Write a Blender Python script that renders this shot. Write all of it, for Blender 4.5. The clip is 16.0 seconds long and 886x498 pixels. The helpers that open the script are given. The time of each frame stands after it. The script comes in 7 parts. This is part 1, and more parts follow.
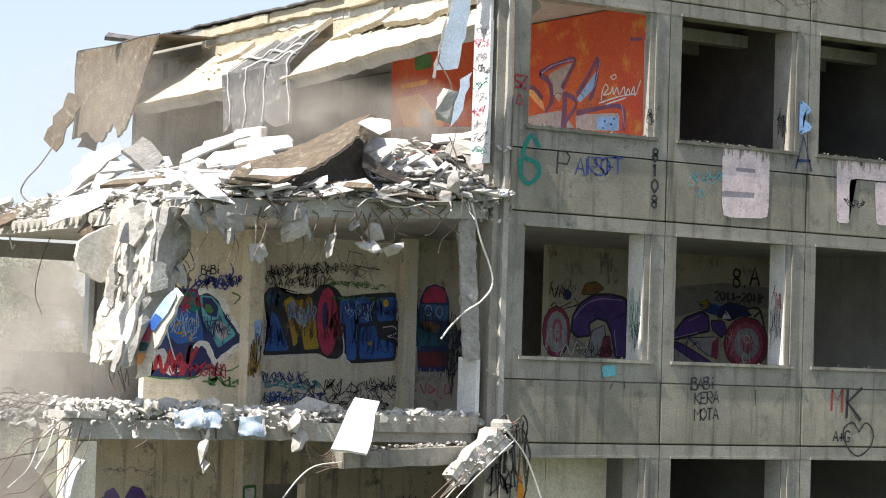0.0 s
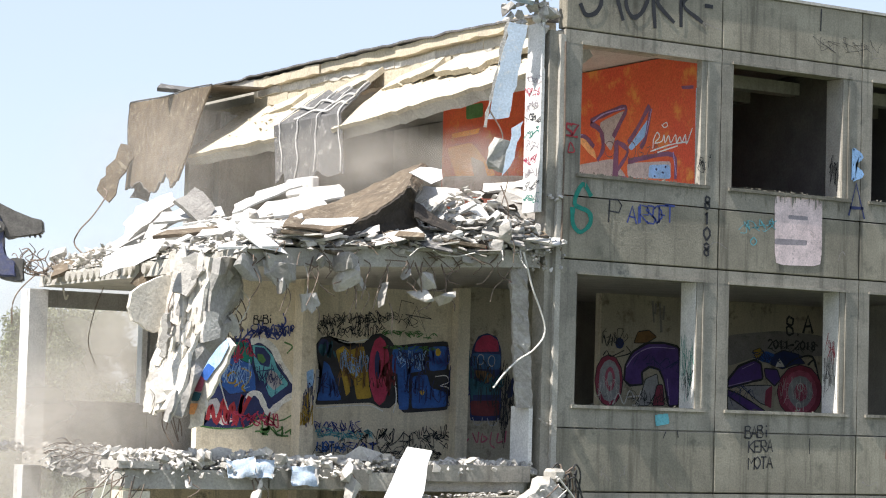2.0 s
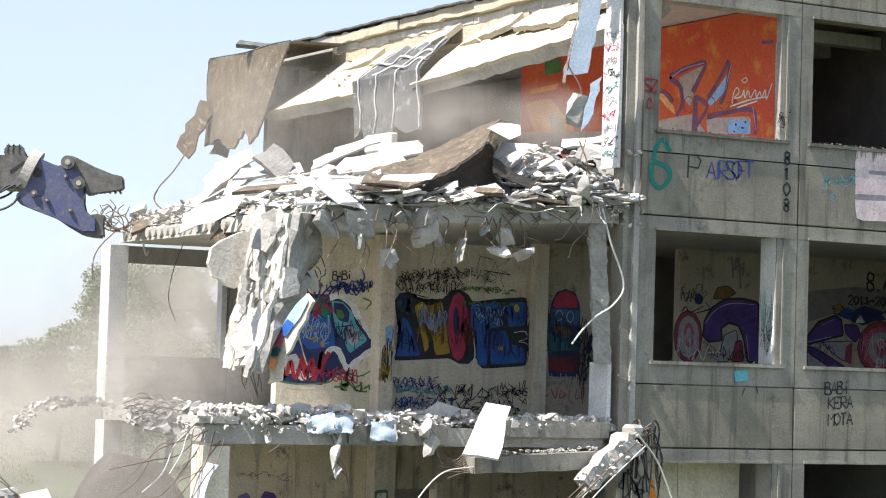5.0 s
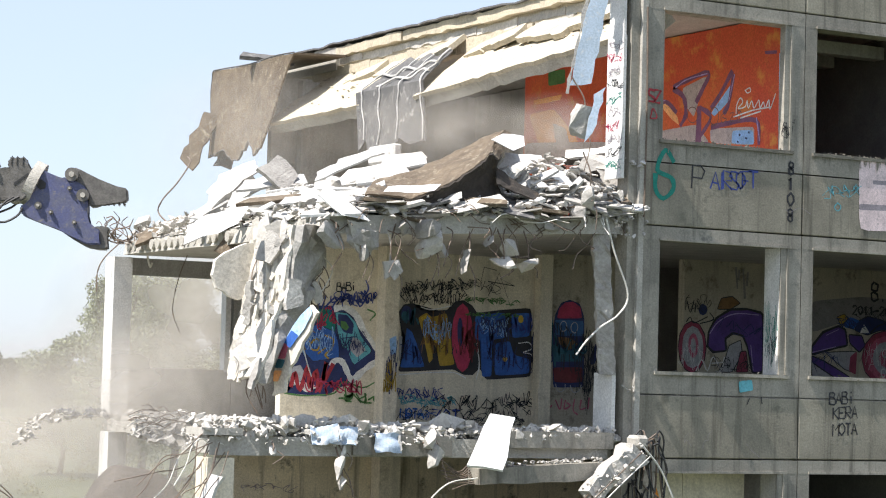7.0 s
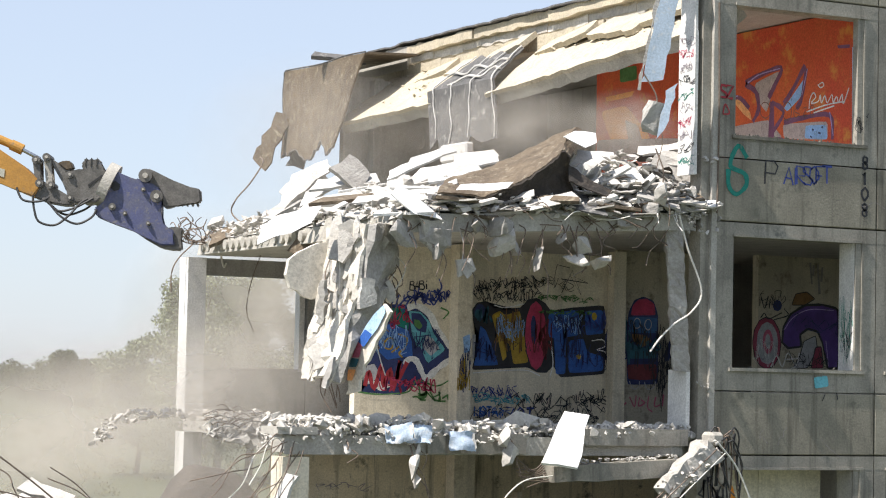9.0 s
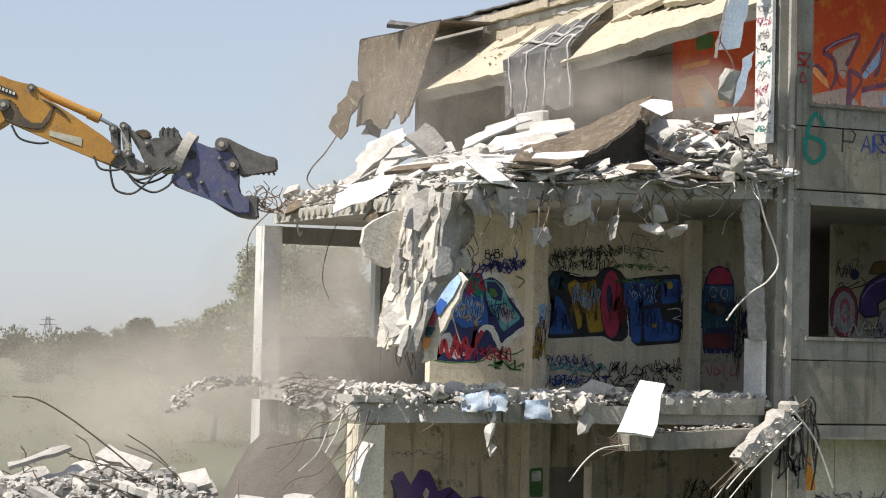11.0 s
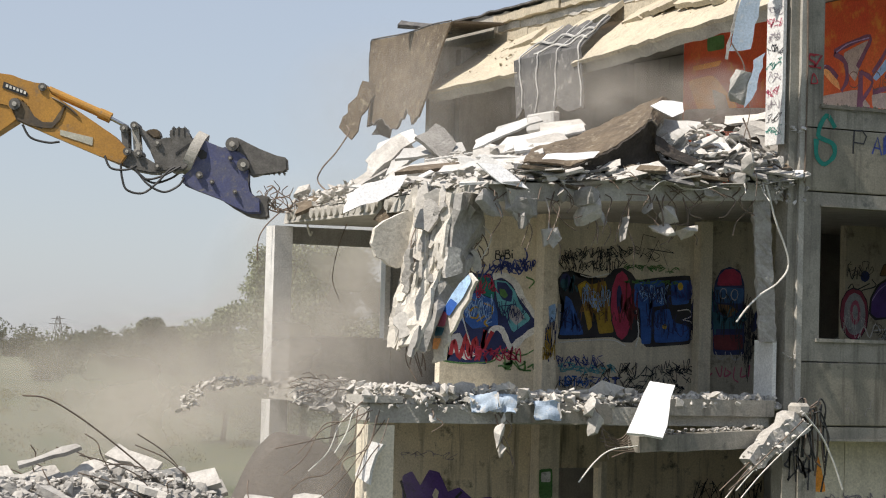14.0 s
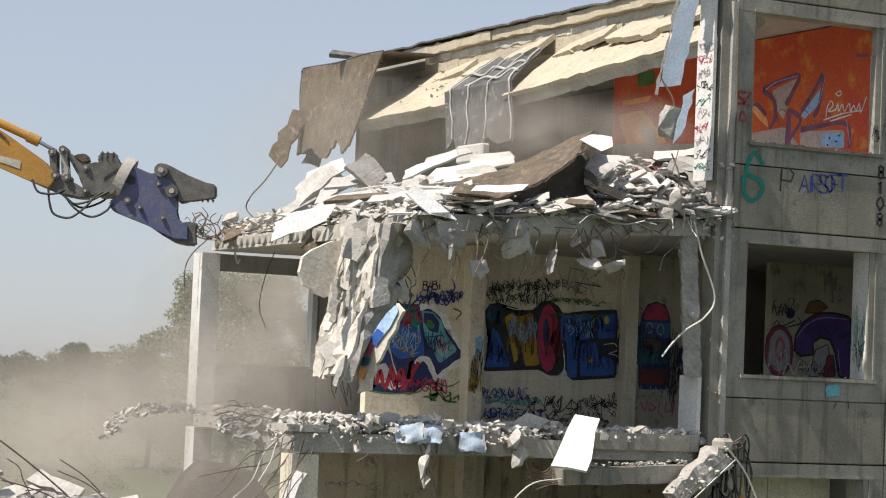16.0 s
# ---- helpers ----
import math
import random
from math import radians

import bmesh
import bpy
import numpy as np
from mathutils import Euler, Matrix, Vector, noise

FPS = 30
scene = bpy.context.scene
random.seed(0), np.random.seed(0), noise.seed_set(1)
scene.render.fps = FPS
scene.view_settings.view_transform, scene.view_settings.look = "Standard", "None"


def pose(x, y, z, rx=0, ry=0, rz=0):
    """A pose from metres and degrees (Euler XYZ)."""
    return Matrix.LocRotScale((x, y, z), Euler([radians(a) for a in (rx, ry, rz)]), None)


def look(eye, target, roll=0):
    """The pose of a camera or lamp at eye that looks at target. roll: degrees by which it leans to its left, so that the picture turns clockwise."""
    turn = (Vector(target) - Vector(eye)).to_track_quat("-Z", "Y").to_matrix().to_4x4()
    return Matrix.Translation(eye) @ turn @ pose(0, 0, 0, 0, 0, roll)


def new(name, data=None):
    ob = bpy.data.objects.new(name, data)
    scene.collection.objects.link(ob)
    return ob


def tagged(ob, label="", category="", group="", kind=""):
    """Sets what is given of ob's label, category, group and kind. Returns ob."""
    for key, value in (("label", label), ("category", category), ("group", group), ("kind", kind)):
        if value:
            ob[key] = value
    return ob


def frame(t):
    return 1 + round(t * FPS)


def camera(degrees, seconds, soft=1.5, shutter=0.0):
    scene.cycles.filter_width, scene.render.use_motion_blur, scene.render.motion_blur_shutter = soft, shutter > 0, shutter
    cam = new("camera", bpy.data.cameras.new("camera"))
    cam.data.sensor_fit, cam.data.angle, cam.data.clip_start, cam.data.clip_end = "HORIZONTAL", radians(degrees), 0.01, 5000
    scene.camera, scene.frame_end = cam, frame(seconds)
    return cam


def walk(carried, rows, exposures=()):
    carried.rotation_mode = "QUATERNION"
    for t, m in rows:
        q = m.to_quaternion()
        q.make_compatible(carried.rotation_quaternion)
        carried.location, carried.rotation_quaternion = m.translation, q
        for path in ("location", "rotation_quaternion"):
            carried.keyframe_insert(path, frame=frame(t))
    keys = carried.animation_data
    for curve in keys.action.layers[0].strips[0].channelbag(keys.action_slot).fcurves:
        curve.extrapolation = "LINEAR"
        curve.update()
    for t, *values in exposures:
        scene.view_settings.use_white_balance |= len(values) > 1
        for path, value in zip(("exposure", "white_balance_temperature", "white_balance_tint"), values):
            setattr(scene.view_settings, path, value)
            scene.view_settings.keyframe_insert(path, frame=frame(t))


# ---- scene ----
# ---- camera: it turns where it stands ----
cam = camera(21.15, 16.0, soft=1.1)
EYE = (-18.474, -26.882, 3.726)
ROWS = [  # seconds, yaw, pitch, lean
    (0.0, -32.942, 2.985, 1.813),
    (0.5, -32.877, 3.502, 1.592),
    (1.0, -32.257, 4.420, 1.460),
    (1.5, -32.049, 4.309, 1.645),
    (2.0, -31.652, 4.130, 1.660),
    (2.5, -31.131, 3.885, 1.653),
    (3.0, -30.890, 3.624, 1.518),
    (3.5, -30.634, 3.360, 1.599),
    (4.0, -30.149, 3.140, 1.823),
    (4.5, -29.873, 3.011, 1.805),
    (7.0, -29.681, 3.275, 1.594),
    (7.5, -29.709, 3.331, 1.542),
    (8.0, -29.657, 3.304, 1.443),
    (8.5, -29.054, 3.293, 1.195),
    (9.0, -27.923, 3.187, 1.222),
    (9.5, -27.295, 2.997, 1.195),
    (12.0, -25.755, 2.047, 1.413),
    (12.5, -25.723, 1.945, 1.357),
    (13.0, -25.725, 1.905, 1.263),
    (13.5, -25.803, 2.007, 1.453),
    (14.0, -25.869, 2.393, 1.529),
    (14.5, -26.248, 2.515, 1.744),
    (15.0, -26.507, 2.692, 1.827),
    (15.5, -27.075, 2.920, 2.151),
    (16.0, -27.586, 3.188, 2.431),
]
walk(cam, [(t, pose(*EYE, 90 + pitch, 0, yaw) @ pose(0, 0, 0, 0, 0, lean)) for t, yaw, pitch, lean in ROWS],
     exposures=[(0.0, 0.84, 6430, 12), (4.5, 0.86, 6210, 12), (9.0, 0.64, 6390, 12), (12.0, 0.22, 6570, 12), (16.0, 0.18, 6590, 12)])

# ---- world and sun ----
SUN_EL, SUN_AZ = radians(56), radians(186)   # azimuth of the sun counted from +x towards +y
world = bpy.data.worlds.new("sky")
scene.world = world
world.use_nodes = True
wn = world.node_tree.nodes
sky = wn.new("ShaderNodeTexSky")
sky.sky_type, sky.sun_disc = "NISHITA", False
sky.sun_elevation, sky.sun_rotation = SUN_EL, radians(90) - SUN_AZ
sky.dust_density, sky.air_density, sky.ozone_density = 0.7, 1.0, 3.0
wn["Background"].inputs["Strength"].default_value = 0.105
haze = wn.new("ShaderNodeMix")   # summer haze over the clear sky
haze.data_type = "RGBA"
haze.inputs[0].default_value, haze.inputs[7].default_value = 0.6, (4.7, 5.1, 5.8, 1)
world.node_tree.links.new(sky.outputs[0], haze.inputs[6])
world.node_tree.links.new(haze.outputs[2], wn["Background"].inputs["Color"])
sun = new("sun", bpy.data.lights.new("sun", "SUN"))
sun.data.energy, sun.data.angle, sun.data.color = 5.2, radians(0.6), (1.0, 0.94, 0.85)
sun_way = Vector((math.cos(SUN_EL) * math.cos(SUN_AZ), math.cos(SUN_EL) * math.sin(SUN_AZ), math.sin(SUN_EL)))
sun.matrix_world = look(sun_way * 60, (0, 0, 0))


# ---- materials ----
def mat(name, col, col2=None, rough=0.9, scale=2.0, fine=35.0, bump=0.25, streak=0.0, metal=0.0, vary=0.0, dirt=None):
    """A worn surface: two tones in large patches, fine grain, optional vertical run-off streaks and dirt."""
    m = bpy.data.materials.new(name)
    m.use_nodes = True
    n, l = m.node_tree.nodes, m.node_tree.links
    b = n["Principled BSDF"]
    b.inputs["Roughness"].default_value, b.inputs["Metallic"].default_value = rough, metal
    col2 = col2 or tuple(c * 0.7 for c in col)
    tc = n.new("ShaderNodeTexCoord")

    def noise_of(s, detail=6.0, stretch=None, rgh=0.6):
        t = n.new("ShaderNodeTexNoise")
        t.inputs["Scale"].default_value, t.inputs["Detail"].default_value, t.inputs["Roughness"].default_value = s, detail, rgh
        if stretch:
            mp = n.new("ShaderNodeMapping")
            mp.inputs["Scale"].default_value = stretch
            l.new(tc.outputs["Object"], mp.inputs["Vector"]), l.new(mp.outputs[0], t.inputs["Vector"])
        else:
            l.new(tc.outputs["Object"], t.inputs["Vector"])
        return t

    def ramp(src, lo, hi):
        r = n.new("ShaderNodeMapRange")
        r.inputs["From Min"].default_value, r.inputs["From Max"].default_value = lo, hi
        l.new(src, r.inputs["Value"])
        return r.outputs[0]

    def mixed(fac, a, c, mode="MIX"):
        x = n.new("ShaderNodeMix")
        x.data_type, x.blend_type = "RGBA", mode
        if isinstance(fac, float):
            x.inputs[0].default_value = fac
        else:
            l.new(fac, x.inputs[0])
        for sock, v in ((x.inputs[6], a), (x.inputs[7], c)):
            if isinstance(v, tuple):
                sock.default_value = (*v, 1)
            else:
                l.new(v, sock)
        return x.outputs[2]

    big, small = noise_of(scale), noise_of(fine, 4.0)
    out = mixed(ramp(big.outputs[0], 0.35, 0.65), col, col2)
    grain = n.new("ShaderNodeMapRange")
    grain.inputs["From Min"].default_value, grain.inputs["From Max"].default_value = 0.3, 0.7
    grain.inputs["To Min"].default_value, grain.inputs["To Max"].default_value = 0.78, 1.15
    l.new(small.outputs[0], grain.inputs["Value"])
    gr = n.new("ShaderNodeCombineColor")
    for i in range(3):
        l.new(grain.outputs[0], gr.inputs[i])
    out = mixed(1.0, out, gr.outputs[0], "MULTIPLY")
    if streak:
        st = noise_of(1.0, 5.0, (5.0, 5.0, 0.35), 0.65)
        out = mixed(ramp(st.outputs[0], 0.52, 0.72), out, mixed(streak, out, (0.05, 0.045, 0.035)))
    if dirt:
        dn = noise_of(scale * 2.7, 8.0, None, 0.7)
        out = mixed(ramp(dn.outputs[0], 0.55, 0.68), out, dirt)
    if vary:
        oi, geo = n.new("ShaderNodeObjectInfo"), n.new("ShaderNodeNewGeometry")
        ad = n.new("ShaderNodeMath")
        l.new(oi.outputs["Random"], ad.inputs[0]), l.new(geo.outputs["Random Per Island"], ad.inputs[1])
        fr = n.new("ShaderNodeMath")
        fr.operation = "FRACT"
        l.new(ad.outputs[0], fr.inputs[0])
        vr = n.new("ShaderNodeMapRange")
        vr.inputs["To Min"].default_value, vr.inputs["To Max"].default_value = 1 - vary, 1 + vary * 0.5
        l.new(fr.outputs[0], vr.inputs["Value"])
        vc = n.new("ShaderNodeCombineColor")
        for i in range(3):
            l.new(vr.outputs[0], vc.inputs[i])
        out = mixed(1.0, out, vc.outputs[0], "MULTIPLY")
    l.new(out, b.inputs["Base Color"])
    if bump:
        bp = n.new("ShaderNodeBump")
        bp.inputs["Strength"].default_value, bp.inputs["Distance"].default_value = bump, 0.02
        l.new(small.outputs[0], bp.inputs["Height"]), l.new(bp.outputs[0], b.inputs["Normal"])
    return m


M_FACADE = mat("facade_concrete", (.345, .316, .248), (.228, .208, .163), scale=1.3, streak=.85, bump=.28, vary=.14, dirt=(.17, .16, .125))
M_FRAME = mat("frame_concrete", (.355, .331, .279), (.236, .22, .185), scale=1.6, streak=.8, bump=.28, vary=.12, dirt=(.165, .16, .138))
M_SLAB = mat("slab_concrete", (.46, .44, .39), (.36, .34, .30), scale=2.2, bump=.5)
M_BREAK = mat("broken_concrete", (.52, .50, .46), (.38, .36, .33), scale=5, fine=22, bump=.9, vary=.30)
M_DUSTY = mat("dusty_concrete", (.60, .57, .52), (.46, .44, .40), scale=4, fine=24, bump=.4, vary=.2)
M_PLASTER = mat("torn_plaster", (.72, .68, .60), (.60, .56, .49), scale=5, fine=26, bump=.5, vary=.2, dirt=(.46, .42, .36))
M_CREAM = mat("cream_plaster", (.76, .69, .54), (.66, .60, .47), scale=1.6, streak=.3, bump=.12, dirt=(.47, .41, .30))
M_STAIN = mat("stained_plaster", (.80, .70, .51), (.60, .52, .37), scale=1.2, streak=.92, bump=.15, dirt=(.13, .12, .09))
# a darker tone of the cream plaster, with streaks and dirt
M_DARKCREAM = mat("darker_cream_plaster", (.52, .47, .36), (.41, .37, .29), scale=1.3, streak=.4, bump=.12, dirt=(.16, .14, .11))
M_GREYWALL = mat("grey_plaster", (.42, .41, .375), (.31, .30, .275), scale=1.5, bump=.15, streak=.3)
# wall grey toned far down: the shade of closed rooms is in the colour
M_DARKWALL = mat("shade_toned_wall", (.17, .165, .15), (.11, .105, .1), scale=1.2, bump=.15)
M_WHITE = mat("white_paint", (.74, .73, .70), (.62, .61, .58), scale=3, bump=.1)
M_FOAM = mat("white_insulation", (.68, .67, .64), (.54, .53, .50), scale=3, fine=60, bump=.25, vary=.28, dirt=(.44, .42, .38))
M_CLEAN = mat("clean_sheet", (.88, .875, .86), (.80, .795, .78), scale=3, bump=.08)
M_FELT = mat("brown_felt", (.165, .127, .085), (.105, .08, .055), scale=3, fine=28, bump=1.0, dirt=(.30, .26, .19))
M_BITUMEN = mat("grey_membrane", (.13, .125, .12), (.08, .08, .08), scale=3, fine=30, bump=.4, dirt=(.3, .29, .27))
M_SCREED = mat("roof_screed", (.53, .465, .345), (.44, .39, .30), scale=2.2, fine=25, bump=.5, dirt=(.33, .29, .22))
M_CRUST = mat("mossy_crust", (.11, .105, .085), (.17, .16, .13), scale=6, bump=.6, vary=.3)
M_STEEL = mat("rusty_rebar", (.20, .15, .11), (.12, .09, .07), rough=.7, scale=8, bump=.1)
M_PALE = mat("pale_conduit", (.72, .70, .64), (.6, .58, .52), rough=.5, scale=5, bump=.05)
M_TARP = mat("light_blue_plaster", (.43, .52, .63), (.34, .42, .51), scale=3, bump=.1, vary=.1, dirt=(.56, .55, .52))
M_ORANGE = mat("orange_mural", (.62, .085, .04), (.66, .14, .045), scale=.8, bump=.08, dirt=(.70, .30, .06))
M_TAR = mat("tarred_felt_back", (.05, .04, .032), (.03, .026, .022), scale=4, fine=26, bump=1.0, dirt=(.09, .07, .05))
M_GROUND = mat("bare_ground", (.095, .10, .055), (.055, .075, .032), scale=.05, fine=2.0, bump=.5, dirt=(.12, .13, .05))
M_SOIL = mat("dark_soil", (.12, .105, .088), (.09, .078, .066), scale=2, fine=18, bump=1.0)
M_YELLOW = mat("machine_yellow", (.46, .235, .04), (.37, .19, .04), rough=.45, scale=2, bump=.05, dirt=(.22, .15, .08))
M_BLUE = mat("worn_blue_steel", (.07, .08, .18), (.10, .105, .16), rough=.5, scale=4, bump=.15, dirt=(.17, .16, .15))
M_GREASE = mat("greasy_steel", (.10, .095, .085), (.17, .16, .145), rough=.55, scale=5, bump=.3, metal=.3)
M_SOOTY = mat("oily_paint", (.13, .09, .045), (.075, .06, .045), rough=.5, scale=5, bump=.2)
M_CHROME = mat("piston_rod", (.6, .6, .6), (.5, .5, .5), rough=.2, scale=5, bump=0, metal=1.0)
M_RUBBER = mat("black_rubber", (.02, .02, .02), (.03, .03, .03), rough=.6, scale=5, bump=0)
# leaf greens lightened: the haze before the trees is put into the colour
M_HAZYLEAF = mat("leaves", (.25, .28, .17), (.20, .23, .13), scale=.6, fine=3, bump=0, vary=.5)
M_FARLEAF = mat("far_leaves", (.095, .11, .062), (.07, .085, .048), scale=.05, fine=.5, bump=0, vary=.4)
M_BARK = mat("bark", (.12, .09, .06), (.08, .06, .045), scale=4, bump=.5)
PAINTS = dict(black=(.018, .018, .022), blue=(.02, .09, .34), navy=(.015, .025, .10), red=(.30, .02, .03), teal=(.0, .17, .13),
              yellow=(.48, .33, .02), green=(.07, .18, .05), purple=(.085, .04, .20), pink=(.62, .50, .50), white=(.62, .62, .60),
              cyan=(.10, .34, .40), orange=(.85, .30, .03), grey=(.25, .22, .24), ink=(.03, .05, .22), crimson=(.38, .03, .08), sky=(.25, .42, .68), brown=(.17, .09, .03), greywash=(.34, .34, .36), gold=(.34, .22, .02), tealdim=(.02, .10, .14), bluedim=(.03, .10, .24), maroon=(.12, .015, .02), rosy=(.42, .10, .16), crimdim=(.26, .04, .075), lilac=(.36, .28, .52), amber=(.66, .24, .05), ash=(.40, .33, .31), peach=(.80, .36, .14), plum=(.16, .06, .12), dimgrey=(.14, .07, .06), skypale=(.34, .50, .70), greydirt=(.20, .19, .18), flake=(.60, .55, .43), stain=(.19, .18, .145), whitewash=(.36, .35, .285))
INK = {k: mat("paint_" + k, c, tuple(min(1, v * 1.35 + .01) for v in c), rough=.7, scale=4, fine=40, bump=.1, dirt=tuple(v * .55 + .015 for v in c)) for k, c in PAINTS.items()}


# ---- mesh helpers ----
BOX_FACES = ((0, 1, 3, 2), (4, 6, 7, 5), (0, 4, 5, 1), (2, 3, 7, 6), (0, 2, 6, 4), (1, 5, 7, 3))


def box(bm, x0, x1, y0, y1, z0, z1, m=None):
    vs = [bm.verts.new((x, y, z)) for x in (x0, x1) for y in (y0, y1) for z in (z0, z1)]
    if m is not None:
        for v in vs:
            v.co = m @ v.co
    for q in BOX_FACES:
        bm.faces.new([vs[i] for i in q])
    return vs


def link(name, me, parent=None, label="", m=None):
    ob = new(name, me)
    if parent is not None:
        ob.parent = parent
    if m is not None:
        ob.matrix_basis = m
    if label:
        tagged(ob, label)
    return ob


def mesh_of(bm, name, material, smooth=False):
    bmesh.ops.recalc_face_normals(bm, faces=bm.faces)
    me = bpy.data.meshes.new(name)
    bm.to_mesh(me)
    bm.free()
    me.materials.append(material)
    if smooth:
        me.polygons.foreach_set("use_smooth", [True] * len(me.polygons))
    return me


def part(name, bm, material, parent=None, label="", m=None, smooth=False):
    return link(name, mesh_of(bm, name, material, smooth), parent, label, m)


def boxes(name, material, specs, parent=None, label="", bevel=0.0):
    bm = bmesh.new()
    for s in specs:
        box(bm, *s)
    if bevel:
        bmesh.ops.bevel(bm, geom=bm.edges[:], offset=bevel, segments=1, affect="EDGES")
    return part(name, bm, material, parent, label)


def prism(bm, outline, t0, t1, place):
    """A plate with the outline (2D) between two depths; place maps (a, b, depth) to a point."""
    lo = [bm.verts.new(place(a, b, t0)) for a, b in outline]
    hi = [bm.verts.new(place(a, b, t1)) for a, b in outline]
    bm.faces.new(lo), bm.faces.new(hi[::-1])
    for i in range(len(lo)):
        j = (i + 1) % len(lo)
        bm.faces.new((lo[i], hi[i], hi[j], lo[j]))


def jagged(outline, step, amp, rnd):
    """Breaks the straight edges of an outline into an uneven line."""
    out = []
    for i, (a, b) in enumerate(outline):
        c, d = outline[(i + 1) % len(outline)]
        n = max(1, int(math.hypot(c - a, d - b) / step))
        for k in range(n):
            f = k / n
            s = amp if k else amp * .4
            out.append((a + (c - a) * f + rnd.uniform(-s, s), b + (d - b) * f + rnd.uniform(-s, s)))
    return out


def smooth_line(pts, n=6):
    pts = [Vector(p) for p in pts]
    q = [pts[0] * 2 - pts[1]] + pts + [pts[-1] * 2 - pts[-2]]
    out = []
    for i in range(1, len(q) - 2):
        for k in range(n):
            t = k / n
            out.append(.5 * ((2 * q[i]) + (q[i + 1] - q[i - 1]) * t + (2 * q[i - 1] - 5 * q[i] + 4 * q[i + 1] - q[i + 2]) * t * t
                             + (3 * q[i] - q[i - 1] - 3 * q[i + 1] + q[i + 2]) * t ** 3))
    return out + [pts[-1]]


def tube(bm, pts, r, sides=6, n=6, smooth_it=True):
    pts = smooth_line(pts, n) if smooth_it and len(pts) > 2 else [Vector(p) for p in pts]
    rings = []
    for i, p in enumerate(pts):
        d = (pts[min(i + 1, len(pts) - 1)] - pts[max(i - 1, 0)]).normalized()
        u = d.orthogonal().normalized() if abs(d.z) > .99 else d.cross(Vector((0, 0, 1))).normalized()
        w = d.cross(u)
        rings.append([bm.verts.new(p + u * r * math.cos(a) + w * r * math.sin(a)) for a in [2 * math.pi * k / sides for k in range(sides)]])
    for a, b in zip(rings, rings[1:]):
        for k in range(sides):
            bm.faces.new((a[k], a[(k + 1) % sides], b[(k + 1) % sides], b[k]))
    bm.faces.new(rings[0]), bm.faces.new(rings[-1][::-1])


def hull_shape(rnd, n=11):
    """Vertices and faces of one broken lump, about 1 m across."""
    bm = bmesh.new()
    for _ in range(n):
        v = Vector((rnd.gauss(0, 1), rnd.gauss(0, 1), rnd.gauss(0, 1))).normalized() * rnd.uniform(.38, .55)
        bm.verts.new((v.x, v.y * .85, v.z * .75))
    res = bmesh.ops.convex_hull(bm, input=bm.verts[:])
    bmesh.ops.delete(bm, geom=[g for g in res["geom_interior"] if isinstance(g, bmesh.types.BMVert)], context="VERTS")
    bm.verts.index_update()
    vs = np.array([v.co[:] for v in bm.verts])
    fs = [[v.index for v in f.verts] for f in bm.faces]
    bm.free()
    return vs, fs


LUMPS = [hull_shape(random.Random(50 + i), 9 + i % 5) for i in range(14)]


def rubble(name, places, material, parent=None):
    """Many lumps in one mesh; places: x, y, z, size, flatness."""
    rnd = random.Random(len(places) * 7 + int(abs(places[0][0]) * 100))
    vs, fs = [], []
    for x, y, z, s, flat in places:
        v, f = LUMPS[rnd.randrange(len(LUMPS))]
        turn = np.array(Euler((rnd.uniform(0, 6.3), rnd.uniform(0, 6.3), rnd.uniform(0, 6.3))).to_matrix())
        tip = np.array(Euler((rnd.uniform(-.5, .5), rnd.uniform(-.5, .5), rnd.uniform(0, 6.3))).to_matrix())
        stretch = np.array((s * rnd.uniform(.8, 1.5), s * rnd.uniform(.7, 1.1), s * flat))
        w = ((v @ turn.T) * stretch) @ tip.T + (x, y, z)
        o = len(vs)
        vs.extend(w.tolist())
        fs.extend([[i + o for i in q] for q in f])
    me = bpy.data.meshes.new(name)
    me.from_pydata(vs, [], fs)
    me.materials.append(material)
    me.update()
    return link(name, me, parent)


def drape(bm, nu, nv, place, thick):
    """A sheet: place(u, v) for u, v in 0..1, given a thickness downwards along its normal."""
    g = [[Vector(place(i / nu, j / nv)) for j in range(nv + 1)] for i in range(nu + 1)]
    top, low = [], []
    for i in range(nu + 1):
        ra, rb = [], []
        for j in range(nv + 1):
            du = g[min(i + 1, nu)][j] - g[max(i - 1, 0)][j]
            dv = g[i][min(j + 1, nv)] - g[i][max(j - 1, 0)]
            nn = du.cross(dv).normalized()
            ra.append(bm.verts.new(g[i][j])), rb.append(bm.verts.new(g[i][j] - nn * thick))
        top.append(ra), low.append(rb)
    for i in range(nu):
        for j in range(nv):
            bm.faces.new((top[i][j], top[i + 1][j], top[i + 1][j + 1], top[i][j + 1]))
            bm.faces.new((low[i][j + 1], low[i + 1][j + 1], low[i + 1][j], low[i][j]))
    for j in range(nv):
        bm.faces.new((top[0][j], top[0][j + 1], low[0][j + 1], low[0][j]))
        bm.faces.new((top[nu][j + 1], top[nu][j], low[nu][j], low[nu][j + 1]))
    for i in range(nu):
        bm.faces.new((top[i + 1][0], top[i][0], low[i][0], low[i + 1][0]))
        bm.faces.new((top[i][nv], top[i + 1][nv], low[i + 1][nv], low[i][nv]))


TURN = -30.0   # the way along which most of the wreckage lies


